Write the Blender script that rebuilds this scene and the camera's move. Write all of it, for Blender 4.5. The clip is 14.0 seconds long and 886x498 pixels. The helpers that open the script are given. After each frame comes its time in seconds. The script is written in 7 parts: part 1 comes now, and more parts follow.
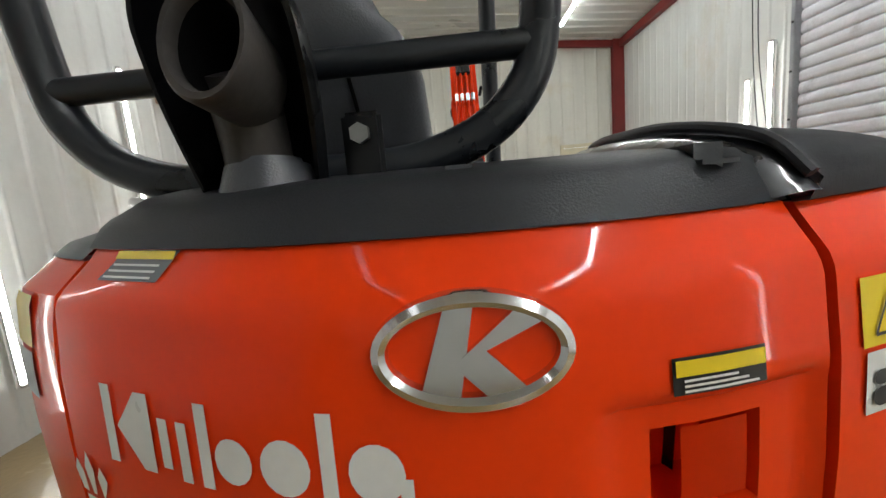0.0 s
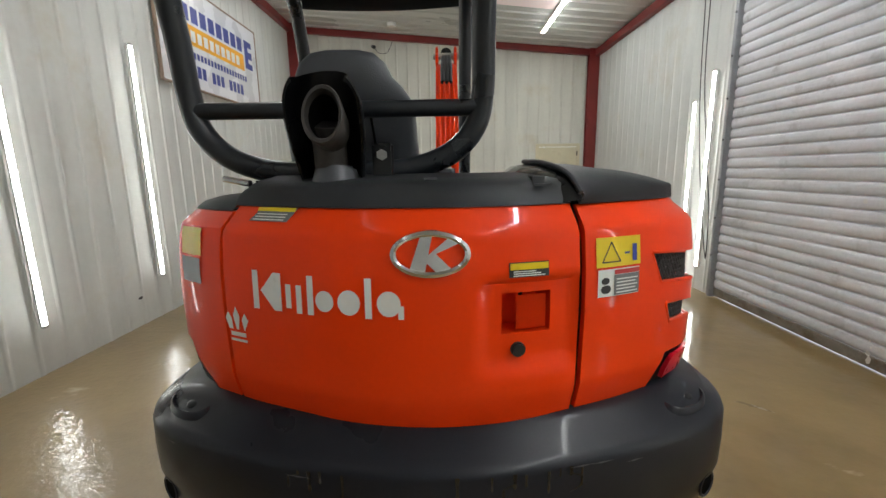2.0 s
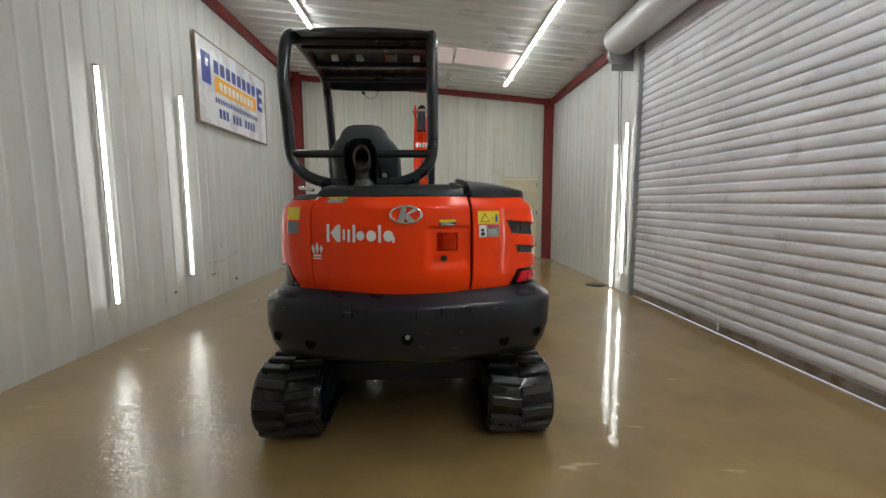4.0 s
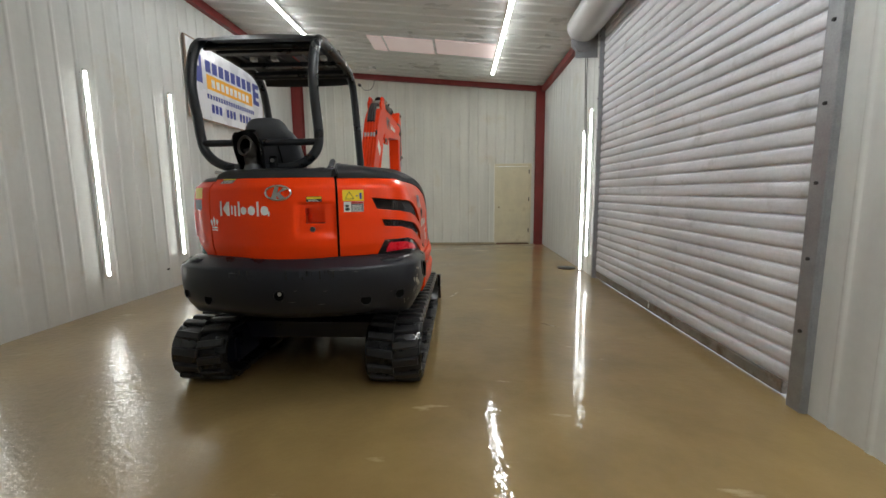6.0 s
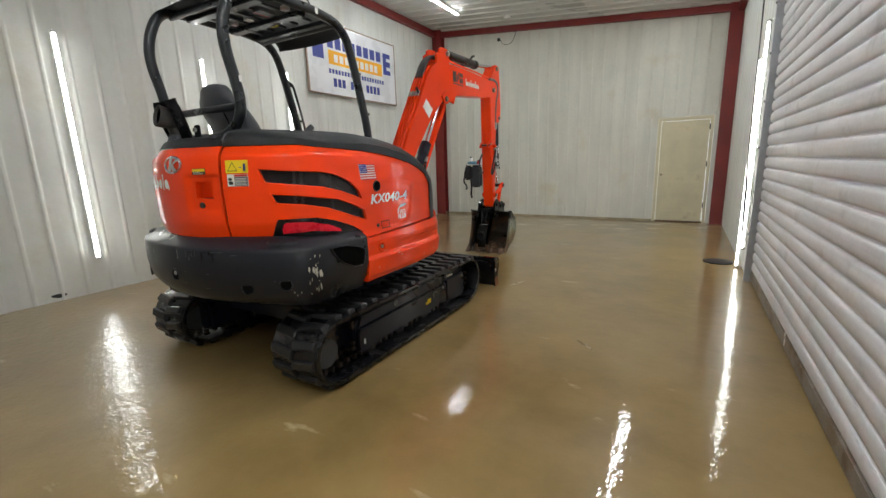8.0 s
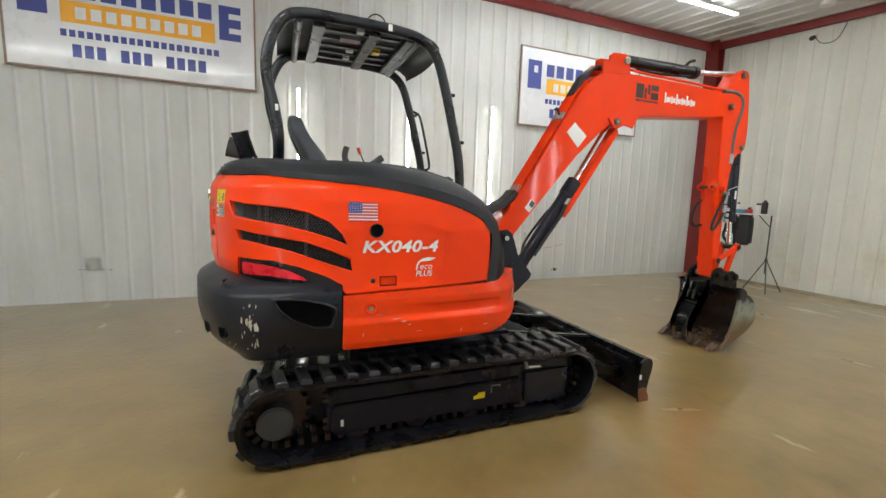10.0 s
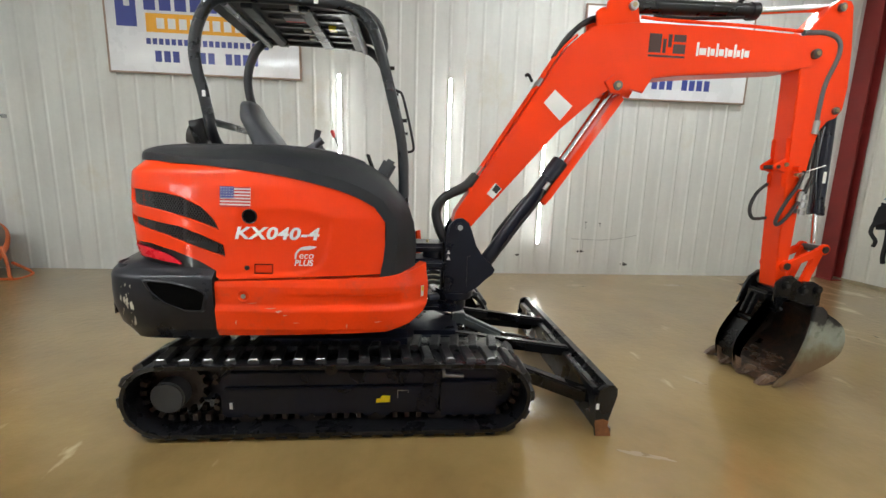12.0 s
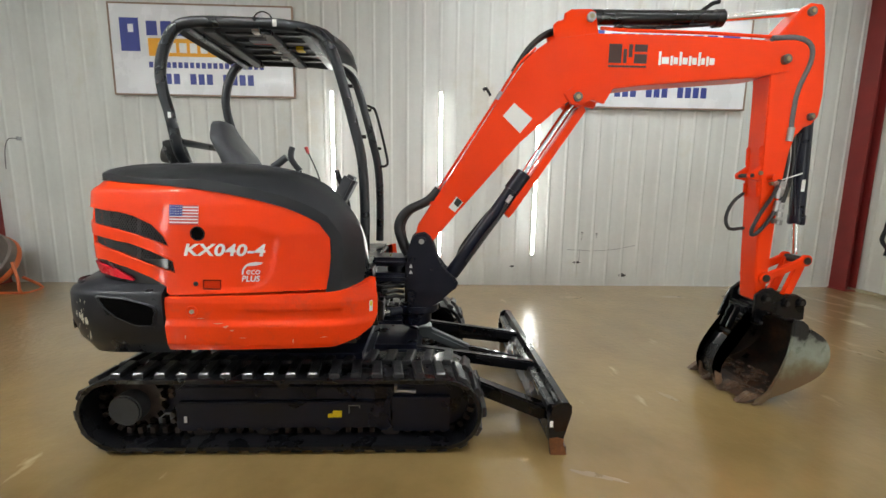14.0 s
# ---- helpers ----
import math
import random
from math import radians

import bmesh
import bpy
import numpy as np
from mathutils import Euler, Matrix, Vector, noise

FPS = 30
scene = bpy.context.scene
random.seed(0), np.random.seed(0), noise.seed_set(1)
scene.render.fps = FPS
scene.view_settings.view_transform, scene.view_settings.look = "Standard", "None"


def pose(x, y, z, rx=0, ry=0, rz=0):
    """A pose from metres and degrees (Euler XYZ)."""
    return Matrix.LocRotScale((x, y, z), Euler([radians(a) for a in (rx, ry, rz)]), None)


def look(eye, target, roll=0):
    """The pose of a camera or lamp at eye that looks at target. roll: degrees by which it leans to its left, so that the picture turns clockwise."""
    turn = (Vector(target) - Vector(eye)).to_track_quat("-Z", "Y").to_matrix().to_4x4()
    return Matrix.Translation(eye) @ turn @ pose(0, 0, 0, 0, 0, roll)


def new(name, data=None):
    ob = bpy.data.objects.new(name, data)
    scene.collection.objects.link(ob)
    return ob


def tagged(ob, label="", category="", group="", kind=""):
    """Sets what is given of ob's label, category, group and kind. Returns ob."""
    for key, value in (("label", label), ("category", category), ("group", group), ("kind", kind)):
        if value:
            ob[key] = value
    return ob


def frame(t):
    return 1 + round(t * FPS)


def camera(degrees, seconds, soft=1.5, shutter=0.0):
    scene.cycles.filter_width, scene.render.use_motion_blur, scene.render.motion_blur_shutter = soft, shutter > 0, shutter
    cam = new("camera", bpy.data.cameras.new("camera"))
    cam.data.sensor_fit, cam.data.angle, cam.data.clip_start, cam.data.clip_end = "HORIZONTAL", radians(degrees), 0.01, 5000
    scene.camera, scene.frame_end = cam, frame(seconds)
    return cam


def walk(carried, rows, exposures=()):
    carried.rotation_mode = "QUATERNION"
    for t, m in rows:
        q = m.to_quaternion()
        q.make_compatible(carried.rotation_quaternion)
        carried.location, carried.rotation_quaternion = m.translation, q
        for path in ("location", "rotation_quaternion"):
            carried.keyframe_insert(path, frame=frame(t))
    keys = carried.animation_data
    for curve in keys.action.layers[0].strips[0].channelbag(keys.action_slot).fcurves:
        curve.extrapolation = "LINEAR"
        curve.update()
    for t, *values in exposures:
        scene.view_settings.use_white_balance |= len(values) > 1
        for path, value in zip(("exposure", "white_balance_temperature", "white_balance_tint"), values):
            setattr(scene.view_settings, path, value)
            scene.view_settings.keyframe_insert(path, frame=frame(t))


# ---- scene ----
cam = camera(93.8, 14.0)
PATH = [
    (0, (0.005, -0.333, 1.494), (-0.123, 1.638, 1.187), -5.0),
    (0.2, (-0.005, -0.441, 1.534), (-0.070, 1.530, 1.207), -5.0),
    (0.4, (0.003, -0.522, 1.586), (0.024, 1.445, 1.231), -5.1),
    (0.6, (0.015, -0.565, 1.626), (0.023, 1.408, 1.303), -6.1),
    (0.8, (0.030, -0.595, 1.639), (-0.001, 1.384, 1.353), -3.5),
    (0.9, (0.043, -0.602, 1.637), (0.002, 1.374, 1.334), -2.6),
    (1, (0.054, -0.607, 1.627), (0.031, 1.363, 1.286), -1.8),
    (1.1, (0.066, -0.604, 1.618), (0.055, 1.358, 1.233), -1.6),
    (1.3, (0.076, -0.612, 1.604), (0.029, 1.324, 1.108), -1.2),
    (1.5, (0.076, -0.634, 1.577), (-0.03, 1.287, 1.032), -2.0),
    (2, (0.035, -0.858, 1.528), (0.016, 1.107, 1.156), -0.9),
    (2.5, (0.03, -1.18, 1.538), (-0.027, 0.806, 1.305), -0.1),
    (3, (0.087, -1.504, 1.521), (0.076, 0.474, 1.231), -0.9),
    (3.2, (0.083, -1.635, 1.495), (0.164, 0.349, 1.261), -0.1),
    (5.3, (0.573, -2.617, 1.384), (0.558, -0.629, 1.165), -0.4),
    (5.5, (0.745, -2.636, 1.382), (0.673, -0.652, 1.14), 0.6),
    (6, (1.118, -2.519, 1.349), (1.03, -0.539, 1.078), -0.6),
    (6.5, (1.493, -2.271, 1.376), (1.202, -0.306, 1.145), -1.3),
    (7, (1.924, -2.037, 1.379), (1.245, -0.176, 1.104), -2.5),
    (7.5, (2.255, -1.671, 1.337), (1.434, 0.115, 0.967), -1.4),
    (8, (2.55, -1.323, 1.327), (1.559, 0.365, 0.918), -1.7),
    (8.5, (2.742, -0.932, 1.342), (1.335, 0.443, 0.982), -2.7),
    (9, (2.82, -0.481, 1.375), (1.223, 0.684, 1.069), -2.6),
    (9.2, (2.871, -0.305, 1.36), (1.205, 0.768, 1.088), -2.1),
    (11.3, (2.826, 1.247, 1.389), (0.885, 1.596, 1.05), 2.4),
    (11.5, (2.82, 1.351, 1.392), (0.869, 1.642, 1.064), 1.1),
    (12, (2.884, 1.616, 1.406), (0.92, 1.776, 1.063), 1.7),
    (12.5, (2.874, 1.758, 1.412), (0.91, 1.907, 1.061), 1.4),
    (13, (2.879, 1.87, 1.413), (0.909, 1.981, 1.084), 1.3),
    (13.5, (2.901, 1.968, 1.428), (0.928, 2.034, 1.11), 1.4),
    (14, (2.902, 2.001, 1.436), (0.925, 2.064, 1.141), 0.8),
]
walk(cam, [(t, look(eye, target, roll)) for t, eye, target, roll in PATH],
     [(0, 0.14), (1.6, 0.14), (2.5, -0.08), (3, -0.11), (5.5, -0.15), (7.5, 0.03), (9, 0.38), (11.5, 0.61), (14, 0.54)])

# ---- world and light ----
world = bpy.data.worlds.new("world")
scene.world = world
world.use_nodes = True
world.node_tree.nodes["Background"].inputs[0].default_value = (0.55, 0.62, 0.75, 1)
world.node_tree.nodes["Background"].inputs[1].default_value = 3.0
TUBE_POWER, STRIP_POWER, REAR_STRIP_POWER, WEST_REAR_POWER = 19.0, 47.0, 94.0, 5.0


# ---- materials ----
def mat(name, color, rough=0.5, metal=0.0, var=0.12, scale=6.0, fine=90.0, bump=0.05, coat=0.0, dirt=None, dirt_amount=0.0, spec=0.5, rough_var=0.1, dirt_scale=3.0):
    """A procedural surface: broad and fine colour variation, uneven gloss, fine relief and, if asked, blotches of dirt."""
    m = bpy.data.materials.new(name)
    m.use_nodes = True
    t = m.node_tree
    b = t.nodes["Principled BSDF"]
    link = t.links.new
    co = t.nodes.new("ShaderNodeTexCoord")
    n1 = t.nodes.new("ShaderNodeTexNoise")
    n1.inputs["Scale"].default_value, n1.inputs["Detail"].default_value = scale, 5
    n2 = t.nodes.new("ShaderNodeTexNoise")
    n2.inputs["Scale"].default_value, n2.inputs["Detail"].default_value = fine, 3
    for n in (n1, n2):
        link(co.outputs["Object"], n.inputs["Vector"])
    r = t.nodes.new("ShaderNodeMapRange")
    r.inputs["From Min"].default_value, r.inputs["From Max"].default_value = 0.3, 0.7
    r.inputs["To Min"].default_value, r.inputs["To Max"].default_value = 1 - var, 1 + var
    link(n1.outputs["Fac"], r.inputs["Value"])
    r2 = t.nodes.new("ShaderNodeMapRange")
    r2.inputs["From Min"].default_value, r2.inputs["From Max"].default_value = 0.25, 0.75
    r2.inputs["To Min"].default_value, r2.inputs["To Max"].default_value = 1 - var * 0.5, 1 + var * 0.5
    link(n2.outputs["Fac"], r2.inputs["Value"])
    mu = t.nodes.new("ShaderNodeMath")
    mu.operation = "MULTIPLY"
    link(r.outputs[0], mu.inputs[0]), link(r2.outputs[0], mu.inputs[1])
    v = t.nodes.new("ShaderNodeVectorMath")
    v.operation = "SCALE"
    v.inputs[0].default_value = color
    link(mu.outputs[0], v.inputs["Scale"])
    out = v.outputs[0]
    if dirt:
        n3 = t.nodes.new("ShaderNodeTexNoise")
        n3.inputs["Scale"].default_value, n3.inputs["Detail"].default_value, n3.inputs["Roughness"].default_value = dirt_scale, 8, 0.65
        link(co.outputs["Object"], n3.inputs["Vector"])
        r3 = t.nodes.new("ShaderNodeMapRange")
        r3.inputs["From Min"].default_value, r3.inputs["From Max"].default_value = 0.62 - 0.25 * dirt_amount, 0.78 - 0.2 * dirt_amount
        r3.inputs["To Max"].default_value = min(1.0, 0.4 + dirt_amount)
        link(n3.outputs["Fac"], r3.inputs["Value"])
        mix = t.nodes.new("ShaderNodeMix")
        mix.data_type = "RGBA"
        mix.inputs["B"].default_value = (*dirt, 1)
        link(r3.outputs[0], mix.inputs["Factor"]), link(out, mix.inputs["A"])
        out = mix.outputs["Result"]
    link(out, b.inputs["Base Color"])
    rr = t.nodes.new("ShaderNodeMapRange")
    rr.inputs["From Min"].default_value, rr.inputs["From Max"].default_value = 0.3, 0.7
    rr.inputs["To Min"].default_value, rr.inputs["To Max"].default_value = max(0.02, rough - rough_var), min(1, rough + rough_var)
    link(n1.outputs["Fac"], rr.inputs["Value"]), link(rr.outputs[0], b.inputs["Roughness"])
    b.inputs["Metallic"].default_value, b.inputs["Coat Weight"].default_value = metal, coat
    b.inputs["Coat Roughness"].default_value, b.inputs["Specular IOR Level"].default_value = 0.06, spec
    if bump:
        bp = t.nodes.new("ShaderNodeBump")
        bp.inputs["Strength"].default_value, bp.inputs["Distance"].default_value = bump, 0.01
        link(n2.outputs["Fac"], bp.inputs["Height"]), link(bp.outputs[0], b.inputs["Normal"])
    return m


def glow(name, color, strength):
    m = bpy.data.materials.new(name)
    m.use_nodes = True
    b = m.node_tree.nodes["Principled BSDF"]
    b.inputs["Base Color"].default_value = (*color, 1)
    b.inputs["Emission Color"].default_value, b.inputs["Emission Strength"].default_value = (*color, 1), strength
    return m


RED = mat("red_paint", (0.88, 0.05, 0.004), 0.36, var=0.04, scale=2.5, bump=0.008, coat=0.45, rough_var=0.06, spec=0.08)
RED_WORN = mat("worn_red_paint", (0.88, 0.053, 0.005), 0.38, var=0.07, scale=4, bump=0.015, coat=0.45, spec=0.1, dirt=(0.6, 0.07, 0.03), dirt_amount=0.2, dirt_scale=9)
GREY = mat("dark_grey_plastic", (0.05, 0.0525, 0.059), 0.42, var=0.15, scale=5, fine=400, bump=0.12, rough_var=0.08)
IRON = mat("charcoal_cast_iron_paint", (0.0125, 0.0135, 0.0185), 0.34, var=0.15, scale=3, fine=160, bump=0.03, coat=0.07, spec=0.26, rough_var=0.1)
BLACK = mat("black_steel_paint", (0.0045, 0.0047, 0.006), 0.3, var=0.2, scale=6, bump=0.02, coat=0.5, spec=0.22)
PIPE = mat("grey_black_tube_paint", (0.013, 0.0155, 0.0195), 0.32, var=0.15, scale=7, bump=0.03, coat=0.1)
ROOF = mat("dull_black_roof_paint", (0.016, 0.017, 0.019), 0.42, var=0.15, scale=6, bump=0.03, coat=0.1)
RUBBER = mat("wet_black_rubber", (0.004, 0.0042, 0.0055), 0.3, var=0.25, scale=9, fine=60, bump=0.2, rough_var=0.18, spec=0.3, coat=0.3)
WORN_RUBBER = mat("worn_wet_rubber", (0.012, 0.012, 0.0135), 0.4, var=0.3, scale=14, fine=80, bump=0.25, rough_var=0.15, spec=0.4, coat=0.15)
NAVY = mat("blue_black_steel_paint", (0.0075, 0.009, 0.018), 0.34, var=0.2, scale=5, bump=0.03, coat=0.25, spec=0.22)
VINYL = mat("black_vinyl", (0.06, 0.063, 0.072), 0.4, var=0.12, scale=8, fine=260, bump=0.15)
CHROME = mat("chrome", (0.75, 0.75, 0.76), 0.12, 1.0, var=0.05, bump=0.0, rough_var=0.05)
STEEL = mat("zinc_steel", (0.45, 0.45, 0.44), 0.38, 1.0, var=0.15, bump=0.05)
EXHAUST = mat("heat_stained_steel", (0.045, 0.04, 0.037), 0.55, 0.3, var=0.3, scale=8, bump=0.08)
# near-black: soot in the exhaust, painted shade in holes, gaps and slots
SOOT_SHADE = mat("soot_and_shade_black", (0.0025, 0.0025, 0.0025), 0.95, var=0.2, spec=0.05)
MESH = mat("black_grille_mesh", (0.035, 0.035, 0.037), 0.35, var=0.2, scale=60, bump=0.1)
LENS = mat("red_lens", (0.7, 0.006, 0.025), 0.3, var=0.1, scale=30, bump=0.02, coat=0.4, spec=0.3)
RUST = mat("muddy_bucket_steel", (0.035, 0.026, 0.02), 0.42, 0.0, var=0.4, scale=6, fine=40, bump=0.3, dirt=(0.15, 0.068, 0.03), dirt_amount=0.55, dirt_scale=4, rough_var=0.2)
TOOTH = mat("rusty_tooth_steel", (0.13, 0.078, 0.05), 0.5, 0.2, var=0.4, scale=12, bump=0.3, dirt=(0.36, 0.31, 0.25), dirt_amount=0.3, dirt_scale=14)
def scraped_plate():
    """Black paint above, ground down to grey-green steel at the belly, brown mud towards the lip."""
    m = mat("scraped_bucket_plate", (0.03, 0.03, 0.03), 0.35, var=0.3, scale=9, bump=0.25, coat=0.2)
    t, b = m.node_tree, m.node_tree.nodes["Principled BSDF"]
    link = t.links.new
    co, sep = t.nodes.new("ShaderNodeTexCoord"), t.nodes.new("ShaderNodeSeparateXYZ")
    link(co.outputs["Object"], sep.inputs[0])
    n = t.nodes.new("ShaderNodeTexNoise")
    n.inputs["Scale"].default_value, n.inputs["Detail"].default_value, n.inputs["Roughness"].default_value = 7, 7, 0.65
    link(co.outputs["Object"], n.inputs["Vector"])
    h = t.nodes.new("ShaderNodeMath")
    h.operation, h.inputs[1].default_value = "MULTIPLY_ADD", 0.34
    link(n.outputs["Fac"], h.inputs[0]), link(sep.outputs["Z"], h.inputs[2])
    ramp = t.nodes.new("ShaderNodeValToRGB")
    e = ramp.color_ramp.elements
    e[0].position, e[0].color = 0.36, (0.15, 0.095, 0.05, 1)
    e[1].position, e[1].color = 0.64, (0.016, 0.016, 0.018, 1)
    for pos, col in ((0.46, (0.2, 0.19, 0.13, 1)), (0.54, (0.27, 0.3, 0.26, 1)), (0.6, (0.2, 0.22, 0.19, 1))):
        q = e.new(pos)
        q.color = col
    link(h.outputs[0], ramp.inputs[0]), link(ramp.outputs[0], b.inputs["Base Color"])
    return m


SCRAPED = scraped_plate()
HOSE = mat("black_hose", (0.014, 0.014, 0.015), 0.5, var=0.2, scale=20, bump=0.1)
GREYHOSE = mat("grey_hose", (0.1, 0.1, 0.1), 0.5, var=0.2, scale=20, bump=0.1)
YELLOW = mat("yellow_label", (0.8, 0.58, 0.01), 0.35, var=0.05, bump=0.0)
WHITE = mat("white_label", (0.78, 0.78, 0.76), 0.35, var=0.04, bump=0.0)
INK = mat("black_ink", (0.02, 0.02, 0.02), 0.4, var=0.05, bump=0.0)
GREYINK = mat("grey_ink", (0.16, 0.16, 0.17), 0.4, var=0.05, bump=0.0)
REDINK = mat("red_ink", (0.55, 0.03, 0.03), 0.4, var=0.05, bump=0.0)
BLUE = mat("blue_ink", (0.035, 0.05, 0.26), 0.4, var=0.05, bump=0.0)
ORANGE = mat("orange_ink", (0.85, 0.4, 0.015), 0.4, var=0.05, bump=0.0)
BOARD = mat("sign_board", (0.74, 0.75, 0.78), 0.28, var=0.04, scale=2, bump=0.01, coat=0.4)
TRIMWOOD = mat("sign_border", (0.27, 0.19, 0.14), 0.5, var=0.2)
WALLM = mat("white_metal_panel", (0.66, 0.675, 0.65), 0.45, 0.0, var=0.05, scale=1.2, fine=20, bump=0.03, coat=0.0, spec=0.22, dirt=(0.56, 0.52, 0.41), dirt_amount=0.2, rough_var=0.08, dirt_scale=1.2)


def streaked(m, stretch, amount):
    """Lay the surface's variation out in the room instead of on each sheet, and add faint stretched streaks."""
    t = m.node_tree
    link = t.links.new
    geo, b = t.nodes.new("ShaderNodeNewGeometry"), t.nodes["Principled BSDF"]
    for node in list(t.nodes):
        if node.bl_idname == "ShaderNodeTexNoise":
            link(geo.outputs["Position"], node.inputs["Vector"])
    mp, n = t.nodes.new("ShaderNodeVectorMath"), t.nodes.new("ShaderNodeTexNoise")
    mp.operation, mp.inputs[1].default_value = "MULTIPLY", stretch
    n.inputs["Scale"].default_value, n.inputs["Detail"].default_value = 1.0, 4
    link(geo.outputs["Position"], mp.inputs[0]), link(mp.outputs[0], n.inputs["Vector"])
    r = t.nodes.new("ShaderNodeMapRange")
    r.inputs["From Min"].default_value, r.inputs["From Max"].default_value = 0.3, 0.7
    r.inputs["To Min"].default_value, r.inputs["To Max"].default_value = 1 - amount, 1 + amount * 0.4
    v = t.nodes.new("ShaderNodeVectorMath")
    v.operation = "SCALE"
    link(n.outputs["Fac"], r.inputs["Value"]), link(r.outputs[0], v.inputs["Scale"])
    link(b.inputs["Base Color"].links[0].from_socket, v.inputs[0]), link(v.outputs[0], b.inputs["Base Color"])
    return m


streaked(WALLM, (5, 5, 0.5), 0.1)
# warmer, lighter wall paint: the end wall's extra light is in its colour
LIT_WALLM = mat("warm_lit_metal_panel", (0.7, 0.695, 0.63), 0.45, 0.0, var=0.05, scale=1.2, fine=20, bump=0.03, coat=0.0, spec=0.22, dirt=(0.58, 0.52, 0.38), dirt_amount=0.25, rough_var=0.08, dirt_scale=1.2)
streaked(LIT_WALLM, (5, 5, 0.5), 0.1)
CEILM = mat("white_ceiling_panel", (0.6, 0.61, 0.585), 0.32, 0.0, var=0.05, scale=1.0, bump=0.03, rough_var=0.08)
REDSTEEL = mat("oxide_red_steel", (0.2, 0.02, 0.018), 0.45, var=0.15, scale=3, bump=0.05)
SLAT = mat("galvanised_slat", (0.72, 0.73, 0.765), 0.4, 0.0, var=0.1, scale=1.6, fine=40, bump=0.04, dirt=(0.34, 0.33, 0.33), dirt_amount=0.2, dirt_scale=4)
streaked(SLAT, (3, 1.2, 24), 0.14)
GALV = mat("galvanised_guide", (0.34, 0.35, 0.365), 0.42, 0.6, var=0.15, scale=8, bump=0.06)
DOORM = mat("cream_door_paint", (0.66, 0.6, 0.42), 0.42, var=0.08, scale=3, bump=0.04, dirt=(0.36, 0.28, 0.15), dirt_amount=0.18)
BRASS = mat("dull_brass", (0.4, 0.33, 0.2), 0.35, 1.0)
CLOTH = mat("black_cloth", (0.012, 0.012, 0.014), 0.9, var=0.3, scale=12, bump=0.3)
BLUECLOTH = mat("blue_cloth", (0.12, 0.26, 0.36), 0.9, var=0.2, scale=12, bump=0.3)
DRUM = mat("brown_grey_drum", (0.16, 0.13, 0.11), 0.5, var=0.3, scale=5, bump=0.1)
mat_dark = mat("dark_brown_ink", (0.05, 0.02, 0.015), 0.4, var=0.05, bump=0.0)
ORANGEPAINT = mat("orange_paint", (0.55, 0.12, 0.03), 0.45, var=0.15, scale=6, bump=0.05)
TUBE_GLOW = glow("led_tube", (0.98, 1.0, 0.95), TUBE_POWER)
STRIP_GLOW = glow("led_strip", (0.97, 1.0, 1.0), STRIP_POWER)
# unseen strips added behind the machine: one strong for its tail, one dim
REAR_STRIP_GLOW = glow("rear_fill_strip", (0.97, 1.0, 1.0), REAR_STRIP_POWER)
WEST_REAR_GLOW = glow("west_rear_fill_strip", (0.97, 1.0, 1.0), WEST_REAR_POWER)
SKYLIGHT = glow("translucent_skylight", (0.8, 0.67, 0.655), 0.24)


